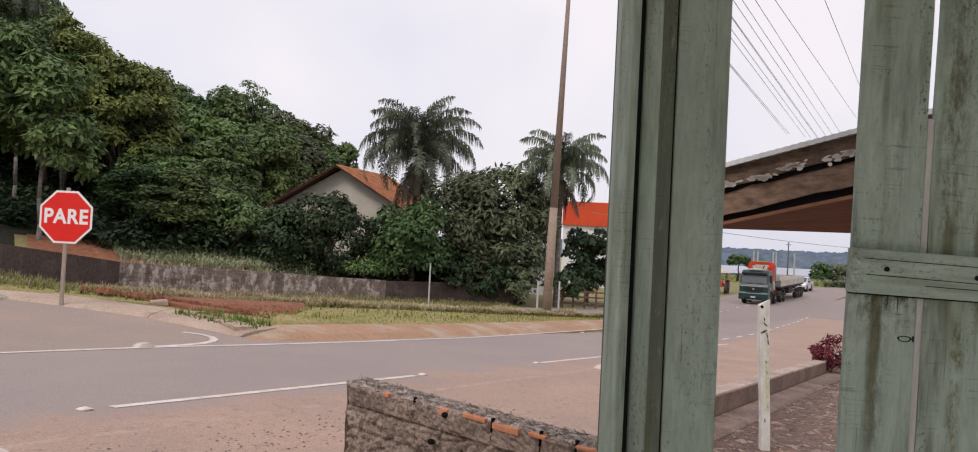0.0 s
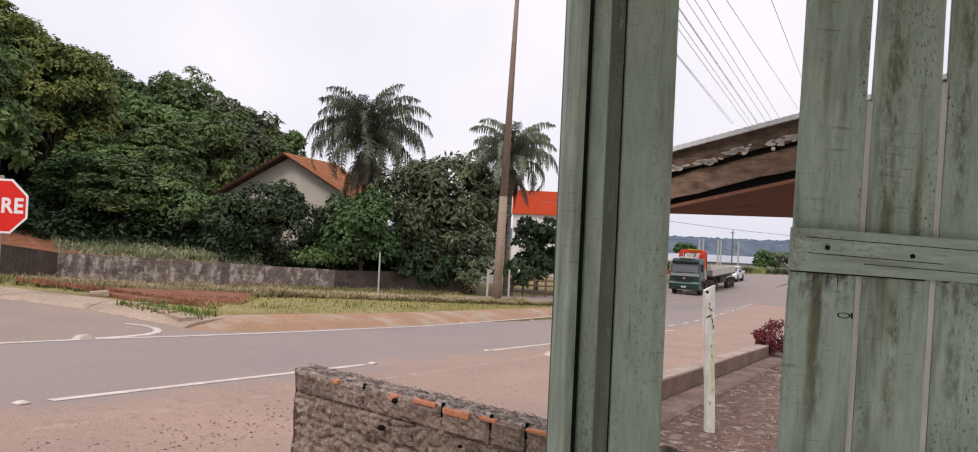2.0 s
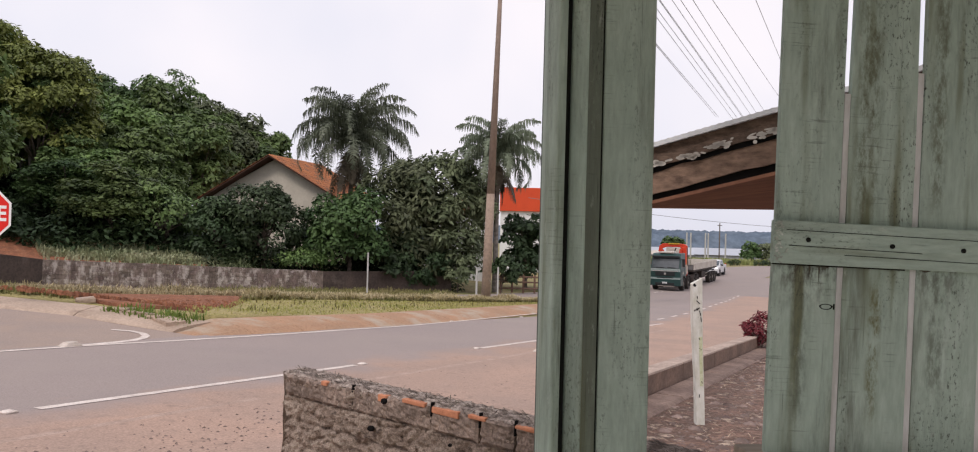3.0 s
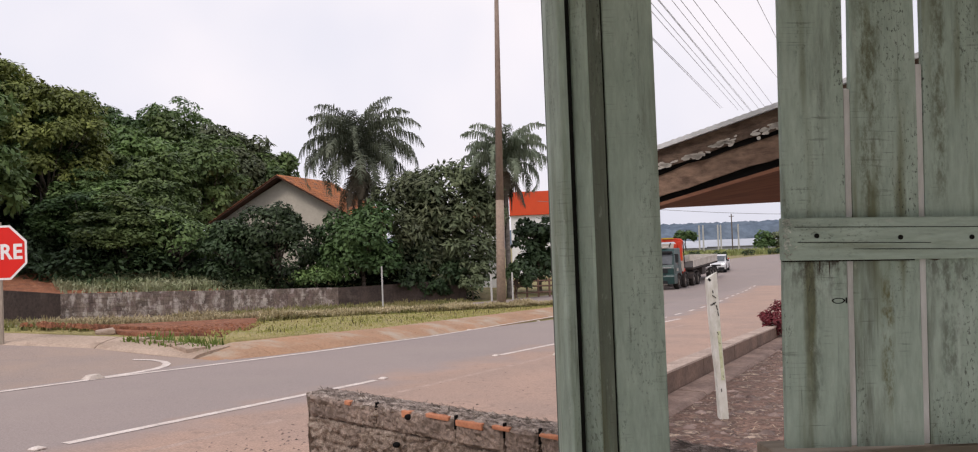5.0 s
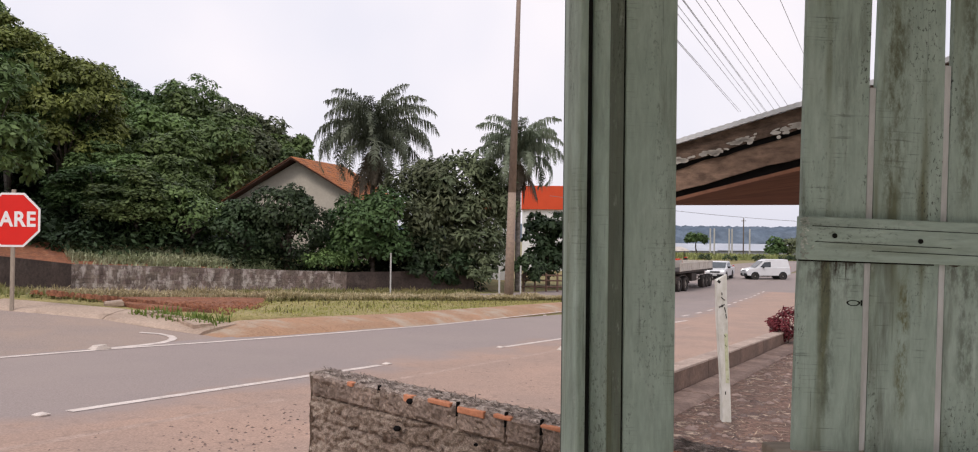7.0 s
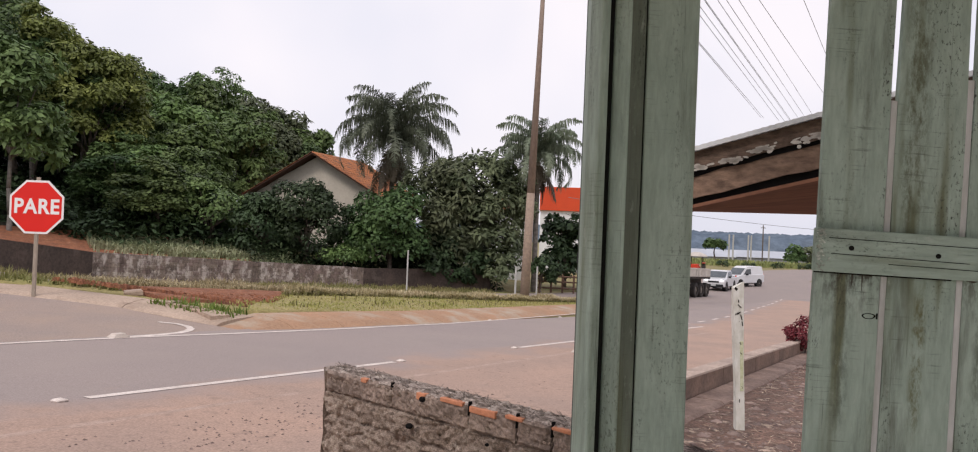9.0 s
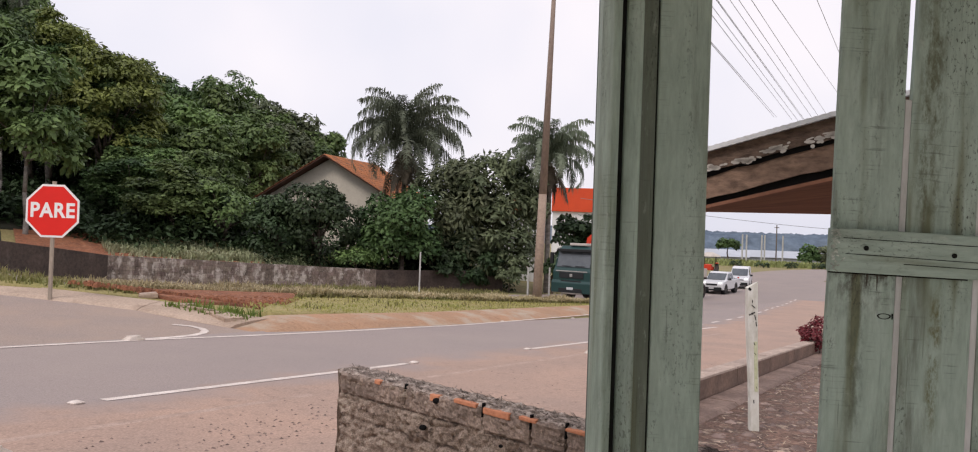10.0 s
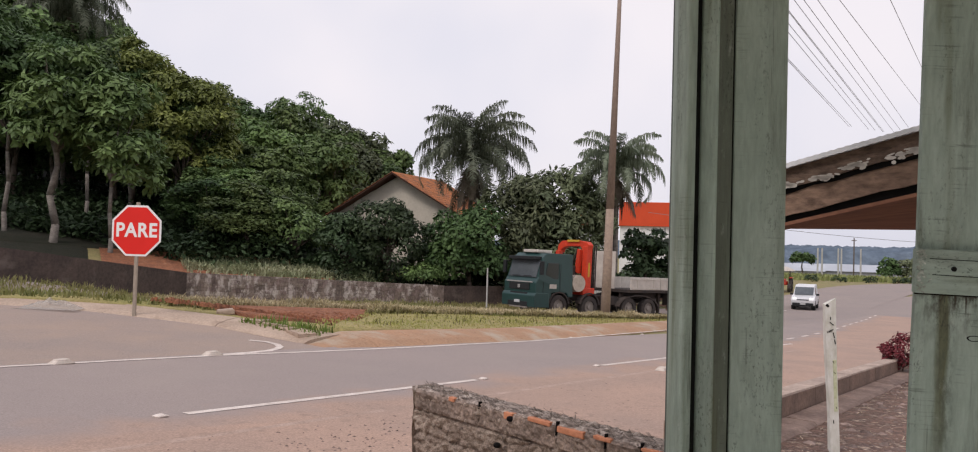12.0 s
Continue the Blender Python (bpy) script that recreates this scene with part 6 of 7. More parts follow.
def cables():
    ends = [((4.08, 4.96), (14.37, 8.28)), ((4.08, 4.93), (14.26, 8.27)), ((4.08, 5.41), (15.09, 8.29)), ((4.08, 5.56), (15.36, 8.30)), ((4.07, 5.77), (15.68, 8.30)), ((4.09, 5.77), (15.74, 8.30)),
            ((4.30, 5.79), (16.21, 8.31)), ((4.46, 5.79), (16.53, 8.40)), ((4.68, 5.80), (16.93, 8.52)), ((5.05, 5.81), (17.62, 9.38)), ((5.82, 5.83), (18.24, 10.13))]
    for a, b in ends:
        root = thing("power_cable", "thin dark overhead power cable", "cable", group="overhead cables")
        A, Bv = Vector((a[0], 14, a[1])), Vector((b[0], 40, b[1]))
        Bv = A + (Bv - A) * 1.35
        A = A - (Bv - A) * 0.3
        bm = B()
        rod(bm, A, Bv, 0.004, 0.009, 6)
        part("wire", bm, M["cable"], root)
    root = thing("power_cable", "thin dark cable sagging over the far fields", "cable", group="overhead cables")
    verts, faces = [], []
    for k in range(25):
        t = k / 24
        p = Vector((10 + 60 * t, 80 + 10 * t, 5.6 - 1.6 * t - 1.4 * math.sin(math.pi * t)))
        verts += [p + Vector((0, 0.025 * math.cos(a), 0.025 * math.sin(a))) for a in (0.5, 2.1, 3.7, 5.3)]
    for k in range(24):
        for j in range(4):
            a, b = 4 * k + j, 4 * k + (j + 1) % 4
            faces.append((a, a + 4, b + 4, b))
    raw("wire", verts, faces, M["cable"], root)


cables()


# ---- road markings and studs ----
def markings():
    def line(name, lo, hi, s0, s1, material, label, lift=0.058):
        ob = strip(name, [sn(s0, 0), sn(s1, 0)], lo, hi, material, lift, step=0.6, cross=[lift, lift])
        return tagged(ob, label, "road marking", kind="structure")
    edge = curve_pts([sn(q, n) for q, n in ((-30, 10.1), (0, 10.05), (5.2, 10.0), (7.4, 9.93), (9.5, 9.72), (12.3, 9.64), (16, 9.88), (22, 10.48), (27.5, 11.22), (33, 11.96))], 12)
    tagged(strip("trim_edge_line", edge, -0.055, 0.055, M["line"], 0.056, step=0.6, cross=[0.056, 0.056]), "worn white edge line of the side road", "road marking", kind="structure")
    for k in range(-3, 3):
        s0 = 4.35 + 8.15 * k
        line("trim_dash", 6.20, 6.31, s0, s0 + 4.45, M["line"], "worn white dash of the lane line", 0.0545)
    line("trim_faint_line", 5.30, 5.40, -20, 22, M["faint_line"], "almost worn-off white line on the shoulder", 0.0505)
    # hook of the edge line round the apron
    ob = strip("trim_hook", curve_pts([sn(7.3, 9.98), sn(8.5, 10.12), sn(9.1, 10.5), sn(9.3, 11.0), sn(9.15, 11.35)], 8), -0.06, 0.06, M["line"], 0.052, step=0.3, cross=[0.052, 0.052])
    tagged(ob, "worn white curve where the edge line turns in", "road marking", kind="structure")
    # dashes of the highway further off
    for k in range(12):
        a = 150 + 12 * k
        pts = HIGHWAY[a:a + 6]
        if len(pts) > 2:
            ob = strip("trim_highway_dash", pts, -0.06, 0.06, M["line"], 0.05, step=0.8, cross=[0.055, 0.055])
            tagged(ob, "worn white dash on the highway", "road marking", kind="structure")
    for s in range(25, 62, 3):
        n0 = float(np.interp(s, [22, 40, 60], [6.7, 8.05, 9.75]))
        ob = strip("trim_far_dash", [sn(s, n0), sn(s + 1.3, n0 + 0.1)], -0.06, 0.06, M["line"], 0.052, step=0.6, cross=[0.052, 0.052])
        tagged(ob, "short worn white dash of the shoulder line", "road marking", kind="structure")

    def stud(s, n, L, W, H, label, material):
        x, y = sn(s, n)
        root = thing("road_stud", label, "road stud", (x, y, hz(x, y) + 0.05), math.degrees(math.atan2(UY, UX)), group="road studs")
        bm = B()
        box(bm, (0, 0, H / 2), (W, L, H), 0.012)
        for v in bm.verts:
            if v.co.z > H * 0.6:
                v.co.x *= 0.6
                v.co.y *= 0.75
        part("body", bm, material, root)
    for s, n in ((7.4, 10.0), (5.2, 10.0), (2.9, 10.0)):
        stud(s, n, 0.17, 0.26, 0.06, "pale dusty block stud on the edge line", M["stud"])
    for s, n in ((12.85, 5.3), (2.72, 5.05)):
        stud(s, n, 0.17, 0.27, 0.06, "pale dusty block stud on the shoulder", M["stud"])
    for s in (4.1, 8.95, 12.3, 17.2, 20.5):
        stud(s, 6.25, 0.10, 0.11, 0.025, "small white reflector stud on the lane line", M["line"])
    for s in (11.0, 14.5, 18.5, 23, 28, 33):
        stud(s, 10.15, 0.10, 0.10, 0.025, "small pale reflector stud by the kerb", M["line"])


markings()


# ---- vehicles: forward is +x, the origin lies under the front bumper ----
def wheel(parent, x, y, r, w, name="wheel"):
    bm = B()
    prof = [(r * 0.60, -w / 2), (r * 0.93, -w / 2), (r, -w * 0.34), (r, w * 0.34), (r * 0.93, w / 2), (r * 0.60, w / 2)]
    n = 22
    rings = [[bm.verts.new((a * math.cos(2 * math.pi * i / n), b, a * math.sin(2 * math.pi * i / n))) for a, b in prof] for i in range(n)]
    for i in range(n):
        p, q = rings[i], rings[(i + 1) % n]
        for j in range(len(prof)):
            k = (j + 1) % len(prof)
            bm.faces.new((p[j], p[k], q[k], q[j]))
    bmesh.ops.recalc_face_normals(bm, faces=bm.faces)
    wh = part(name, bm, M["tyre"], parent, "dusty black tyre")
    wh.location = (x, y, r)
    bm = B()
    sg = 1 if y > 0 else -1
    rod(bm, (0, -w * 0.3, 0), (0, w * 0.3, 0), r * 0.62, r * 0.62, 18)
    rod(bm, (0, sg * w * 0.3, 0), (0, sg * w * 0.46, 0), r * 0.25, r * 0.2, 12)
    for i in range(8):
        a = 2 * math.pi * i / 8
        rod(bm, (r * 0.42 * math.cos(a), sg * w * 0.3, r * 0.42 * math.sin(a)), (r * 0.42 * math.cos(a), sg * w * 0.34, r * 0.42 * math.sin(a)), r * 0.05, n=6)
    part("rim", bm, M["rim"], wh, "dusty steel rim")
    return wh


def add(root, name, material, boxes, label="", bevel=0.02, smooth=False):
    bm = B()
    for c, sz in boxes:
        box(bm, c, sz, bevel)
    return part(name, bm, material, root, label, smooth)


WHEELS = {}


def truck():
    root = thing("truck", "dark green heavy truck with a folded orange-red crane", "truck")
    # cab: side outline drawn out across, then eased in at the top
    bm = B()
    prism(bm, [(0.0, 0.62), (0.03, 1.55), (-0.10, 1.75), (-0.36, 2.72), (-0.62, 2.95), (-2.2, 2.98), (-2.25, 0.95), (-1.95, 0.95), (-1.85, 1.12), (-0.95, 1.12), (-0.85, 0.62)], 1, -1.22, 1.22)
    for v in bm.verts:
        if v.co.z > 1.7:
            v.co.y *= 1 - 0.06 * (v.co.z - 1.7)
    bmesh.ops.bevel(bm, geom=list(bm.edges), offset=0.05, segments=2, affect="EDGES", profile=0.6)
    cab = part("cab", bm, M["truck_green"], root, "dark teal cab")
    bm = B()
    prism(bm, [(-0.115, 1.80), (-0.335, 2.60), (-0.30, 2.62), (-0.075, 1.80)], 1, -1.06, 1.06, 0.01)
    ws = part("windscreen", bm, M["windscreen"], cab, "dark windscreen")
    for yy in (-0.4, 0.45):
        add(ws, "wiper", M["truck_dark"], [((-0.05, yy, 1.86), (0.02, 0.6, 0.03))], "black wiper", 0.004)
    add(cab, "visor", M["truck_dark"], [((-0.20, 0, 2.70), (0.34, 2.1, 0.16))], "dark sun visor", 0.03)
    add(cab, "roof_hatch", M["side_board"], [((-0.95, 0, 3.04), (0.9, 1.1, 0.14))], "pale roof hatch", 0.04)
    for sg in (1, -1):
        bm = B()
        prism(bm, [(-0.52, 1.86), (-0.66, 2.50), (-1.32, 2.52), (-1.32, 1.78), (-0.75, 1.74)], 1, sg * 1.165, sg * 1.20, 0.01)
        door = part("side_window", bm, M["glass"], cab, "dark side window")
        for xx, zz, hh in ((-1.42, 1.8, 1.35), (-0.42, 1.35, 0.5)):
            add(cab, "door_line", M["truck_dark"], [((xx, sg * 1.222, zz), (0.02, 0.012, hh))], "dark door joint", 0.0)
        add(cab, "mirror", M["truck_dark"], [((-0.12, sg * 1.42, 2.25), (0.14, 0.20, 0.62)), ((-0.2, sg * 1.30, 2.52), (0.06, 0.22, 0.06))], "black wing mirror", 0.03)
        add(cab, "door_sticker", M["side_board"], [((-1.0, sg * 1.224, 1.42), (0.42, 0.01, 0.20))], "small pale door sticker", 0.0)
        for k in range(2):
            add(root, "headlamp", M["lamp"], [((0.05, sg * 1.02, 0.72 + 0.22 * k), (0.05, 0.15, 0.15))], "round lit headlamp", 0.03)
    add(cab, "grille", M["truck_dark"], [((0.045, 0, 1.36), (0.04, 1.55, 0.30)), ((0.05, 0, 0.98), (0.05, 1.30, 0.22))], "black grille", 0.02)
    add(cab, "grille_bar", M["steel"], [((0.05, 0, 1.58), (0.04, 2.0, 0.06))], "pale bright bar over the grille", 0.01)
    add(cab, "badge", M["steel"], [((0.075, 0, 1.36), (0.02, 0.16, 0.16))], "round pale badge", 0.02)
    bm = B()
    prism(bm, [(0.10, 0.42), (0.12, 0.95), (0.02, 1.10), (-0.75, 1.10), (-0.82, 0.42)], 1, -1.25, 1.25, 0.04)
    bump = part("bumper", bm, M["truck_green"], root, "dark teal bumper")
    add(bump, "air_dam", M["truck_dark"], [((0.06, 0, 0.55), (0.14, 1.5, 0.24))], "black lower intake", 0.03)
    add(bump, "step_bar", M["rim"], [((0.10, 0.1, 0.40), (0.10, 1.3, 0.07))], "grey steel step bar", 0.01)
    add(bump, "number_plate", M["plate"], [((0.14, 0.0, 0.66), (0.02, 0.40, 0.13))], "grey number plate", 0.004)
    add(root, "chassis", M["chassis"], [((-5.0, 0.42, 0.92), (7.0, 0.12, 0.30)), ((-5.0, -0.42, 0.92), (7.0, 0.12, 0.30)), ((-4.9, 0, 0.85), (1.2, 1.9, 0.4)), ((-7.9, 0, 0.9), (0.3, 2.2, 0.25))], "dusty black frame", 0.01)
    bm = B()
    rod(bm, (-2.62, 0.55, 1.62), (-2.62, 1.20, 1.62), 0.40, 0.40, 20)
    part("oil_tank", bm, M["tank"], root, "round dusty cream tank", smooth=False)
    for x in (-1.4, -3.35):
        for sg in (1, -1):
            bm = B()
            arc = [(x + 0.64 * math.cos(a), 0.56 + 0.64 * math.sin(a)) for a in np.linspace(0.15, math.pi - 0.15, 9)]
            arc2 = [(x + 0.58 * math.cos(a), 0.56 + 0.58 * math.sin(a)) for a in np.linspace(math.pi - 0.15, 0.15, 9)]
            prism(bm, arc + arc2, 1, sg * 0.88, sg * 1.24)
            part("mudguard", bm, M["chassis"], root, "dusty dark mudguard")
    for sg in (1, -1):
        bm = B()
        arc = [(-6.7 + 1.45 * math.cos(a), 0.52 + 0.68 * math.sin(a)) for a in np.linspace(0.1, math.pi - 0.1, 11)]
        arc2 = [(-6.7 + 1.39 * math.cos(a), 0.52 + 0.62 * math.sin(a)) for a in np.linspace(math.pi - 0.1, 0.1, 11)]
        prism(bm, arc + arc2, 1, sg * 0.80, sg * 1.24)
        part("mudguard", bm, M["chassis"], root, "dusty dark mudguard")
    # the crane
    crane = add(root, "crane", M["crane_red"], [((-3.35, 0, 1.25), (0.75, 2.2, 0.35)), ((-3.35, 0.86, 2.30), (0.36, 0.34, 2.3))], "orange-red folded crane", 0.04)
    bm = B()
    prism(bm, [(1.02, 3.20), (1.08, 3.50), (0.90, 3.66), (0.1, 3.74), (-0.95, 3.70), (-1.22, 3.50), (-1.30, 3.05), (-1.12, 2.98), (-0.95, 3.30), (-0.6, 3.42), (0.45, 3.44), (0.68, 3.20)], 0, -3.52, -3.22, 0.03)
    part("boom", bm, M["crane_red"], crane, "arched orange-red boom")
    add(crane, "boom_mark", M["yellow"], [((-3.16, 0.0, 3.70), (0.02, 0.9, 0.10))], "yellow marking", 0.0)
    add(crane, "column_mark", M["yellow"], [((-3.35, 1.03, 2.3), (0.10, 0.02, 0.7))], "yellow marking", 0.0)
    add(crane, "outer_arm", M["crane_red"], [((-3.05, -0.92, 2.75), (0.24, 0.26, 0.9))], "folded outer arm", 0.03)
    bm = B()
    for k in range(5):
        rod(bm, (-3.78, 0.65 + 0.1 * k, 1.4), (-3.72 - 0.02 * k, 0.55 + 0.11 * k, 3.45), 0.035, n=8)
    part("hoses", bm, M["chassis"], crane, "black hydraulic hoses")
    for y0, z0, y1, z1, r in ((-0.75, 1.45, 0.15, 3.35, 0.07), (0.45, 1.5, 0.62, 3.3, 0.06), (-0.2, 1.5, -0.95, 3.1, 0.05)):
        bm = B()
        rod(bm, (-3.36, y0, z0), (-3.36, y1, z1), r, r * 0.7, 10)
        part("ram", bm, M["chassis"], crane, "dark hydraulic ram")
    bm = B()
    prism(bm, [(0.35, 2.2), (0.62, 2.1), (0.70, 3.25), (0.5, 3.3)], 0, -3.2, -3.0, 0.02)
    part("inner_arm", bm, M["crane_red"], crane, "slim orange-red inner arm")
    add(crane, "winch", M["chassis"], [((-2.95, 0.25, 2.2), (0.3, 0.4, 0.5))], "dark winch drum", 0.06)
    add(root, "valve_box", M["tank"], [((-2.9, 0.2, 1.6), (0.4, 0.6, 0.8))], "dusty cream valve box", 0.03)
    ws = []
    for x in (-1.4, -3.35, -6.0, -7.4):
        for sg in (1, -1):
            ws.append((wheel(root, x, sg * 1.05, 0.52, 0.36), 0.52))
    WHEELS["truck"] = ws
    return root


def trailer():
    root = thing("semi_trailer", "long flatbed semi-trailer with dusty white side boards", "trailer")
    add(root, "deck", M["chassis"], [((-3.93, 0, 1.38), (10.45, 2.5, 0.16)), ((-3.93, 0.55, 1.15), (10.2, 0.14, 0.34)), ((-3.93, -0.55, 1.15), (10.2, 0.14, 0.34))], "dusty black deck and frame", 0.02)
    for sg in (1, -1):
        for k in range(4):
            x = -0.04 - 2.57 * k
            bd = add(root, "side_board", M["side_board"], [((x, sg * 1.24, 1.75), (2.52, 0.05, 0.60))], "dusty white side board", 0.01)
            add(bd, "rail", M["side_board"], [((x, sg * 1.275, 1.98), (2.46, 0.03, 0.05)), ((x, sg * 1.275, 1.52), (2.46, 0.03, 0.05)), ((x - 0.7, sg * 1.275, 1.75), (0.05, 0.03, 0.5)), ((x + 0.7, sg * 1.275, 1.75), (0.05, 0.03, 0.5))], "", 0.005)
    add(root, "headboard", M["side_board"], [((1.22, -0.45, 2.4), (0.08, 1.4, 1.9))], "tall dusty white headboard", 0.02)
    add(root, "tail_board", M["side_board"], [((-9.16, 0, 1.75), (0.06, 2.45, 0.60))], "dusty white tail board", 0.01)
    add(root, "tool_box", M["chassis"], [((-3.1, 0.95, 0.95), (1.5, 0.5, 0.6)), ((-3.1, -0.95, 0.95), (1.5, 0.5, 0.6))], "dark tool box", 0.03)
    for sg in (1, -1):
        add(root, "landing_leg", M["chassis"], [((-1.9, sg * 0.75, 0.72), (0.14, 0.14, 1.1)), ((-1.9, sg * 0.75, 0.2), (0.32, 0.32, 0.06))], "folded steel landing leg", 0.01)
        add(root, "side_guard", M["rim"], [((-4.5, sg * 1.15, 0.75), (1.1, 0.04, 0.10)), ((-4.5, sg * 1.15, 0.98), (1.1, 0.04, 0.10))], "grey side guard", 0.01)
    ws = []
    for x in (-6.15, -7.35, -8.55):
        for sg in (1, -1):
            ws.append((wheel(root, x, sg * 1.05, 0.51, 0.38), 0.51))
    WHEELS["trailer"] = ws
    return root


def small_vehicle(name, label, category, L, W, H, side, roof, glass_side, glass_front, bed=None, r=0.34, axles=(0.8, 3.4)):
    root = thing(name, label, category)
    bm = B()
    prism(bm, side, 1, -W / 2, W / 2)
    bmesh.ops.bevel(bm, geom=list(bm.edges), offset=0.05, segments=2, affect="EDGES", profile=0.6)
    part("body", bm, M["car_white"], root, "white painted body", smooth=False)
    bm = B()
    prism(bm, roof, 1, -W / 2 + 0.06, W / 2 - 0.06)
    zs = [v.co.z for v in bm.verts]
    z0, z1 = min(zs), max(zs)
    for v in bm.verts:
        v.co.y *= 1 - 0.13 * (v.co.z - z0) / (z1 - z0)
    bmesh.ops.bevel(bm, geom=list(bm.edges), offset=0.04, segments=2, affect="EDGES", profile=0.6)
    cabin = part("cabin", bm, M["car_white"], root, "white cabin and roof")
    for sg in (1, -1):
        for poly in glass_side:
            bm = B()
            vs = []
            for o in (0.0, 0.012):
                row = []
                for x, z in poly:
                    k = 1 - 0.13 * (z - z0) / (z1 - z0)
                    row.append(bm.verts.new((x, sg * ((W / 2 - 0.06) * k + o), z)))
                vs.append(row)
            bm.faces.new(vs[0]), bm.faces.new(vs[1][::-1])
            for i in range(len(poly)):
                j = (i + 1) % len(poly)
                bm.faces.new((vs[0][i], vs[0][j], vs[1][j], vs[1][i]))
            bmesh.ops.recalc_face_normals(bm, faces=bm.faces)
            part("side_window", bm, M["glass"], cabin, "dark side window")
        add(root, "headlamp", M["lamp"], [((-0.10, sg * (W / 2 - 0.24), 0.86), (0.14, 0.24, 0.13))], "lit headlamp", 0.04)
        add(root, "tail_lamp", M["crane_red"], [((-L + 0.02, sg * (W / 2 - 0.12), 0.95), (0.06, 0.14, 0.4))], "red tail lamp", 0.02)
        add(root, "mirror", M["truck_dark"], [((-1.45, sg * (W / 2 + 0.10), 1.12), (0.12, 0.22, 0.16))], "dark wing mirror", 0.03)
    (xa, za), (xb, zb) = glass_front
    bm = B()
    prism(bm, [(xa, za), (xb, zb), (xb + 0.05, zb), (xa + 0.05, za)], 1, -W / 2 + 0.17, W / 2 - 0.17, 0.008)
    part("windscreen", bm, M["windscreen"], cabin, "dark windscreen")
    add(root, "bumper", M["truck_dark"], [((0.0, 0, 0.42), (0.14, W - 0.2, 0.26))], "dark lower bumper", 0.04)
    add(root, "grille", M["truck_dark"], [((0.01, 0, 0.74), (0.06, W * 0.5, 0.14))], "dark grille", 0.02)
    add(root, "number_plate", M["plate"], [((0.085, 0, 0.48), (0.02, 0.40, 0.12))], "grey number plate", 0.004)
    add(root, "sill_trim", M["truck_dark"], [((-L / 2, 0, 0.34), (L * 0.55, W - 0.04, 0.14))], "dark sill", 0.03)
    if bed:
        add(root, "load_bed", M["truck_dark"], [bed], "dark open load bed", 0.01)
    ws = []
    for x in axles:
        for sg in (1, -1):
            bm = B()
            rod(bm, (-x, sg * (W / 2 - 0.28), r + 0.02), (-x, sg * (W / 2 + 0.006), r + 0.02), r + 0.09, n=20)
            part("wheel_arch", bm, M["truck_dark"], root, "dark wheel arch")
            ws.append((wheel(root, -x, sg * (W / 2 - 0.10), r, 0.24), r))
    WHEELS[name] = ws
    return root


TRUCK, TRAILER = truck(), trailer()
PICKUP = small_vehicle("pickup", "white double-cab pickup with lit headlamps", "pickup", 4.6, 1.74, 1.62,
                       [(0.00, 0.39), (0.03, 0.75), (-0.12, 0.94), (-1.09, 1.05), (-4.59, 1.05), (-4.61, 0.41), (-4.26, 0.33), (-0.17, 0.33)],
                       [(-1.00, 1.03), (-1.70, 1.58), (-2.00, 1.64), (-2.91, 1.62), (-3.26, 1.03)],
                       [[(-1.35, 1.08), (-1.78, 1.49), (-2.22, 1.53), (-2.22, 1.08)], [(-2.31, 1.08), (-2.31, 1.53), (-2.83, 1.51), (-3.04, 1.08)]],
                       ((-1.04, 1.09), (-1.65, 1.55)), ((-3.9, 0, 1.04), (1.25, 1.42, 0.06)), 0.34, (0.83, 3.52))
VAN = small_vehicle("van", "small white delivery van with lit headlamps", "van", 4.0, 1.66, 1.82,
                    [(0, 0.40), (0.05, 0.72), (-0.12, 0.92), (-0.95, 1.08), (-3.98, 1.10), (-4.0, 0.45), (-3.7, 0.34), (-0.2, 0.34)],
                    [(-0.85, 1.06), (-1.55, 1.68), (-1.9, 1.82), (-3.8, 1.80), (-3.97, 1.06)],
                    [[(-1.2, 1.12), (-1.62, 1.56), (-2.2, 1.60), (-2.2, 1.12)]],
                    ((-0.88, 1.12), (-1.50, 1.66)), None, 0.30, (0.72, 3.3))


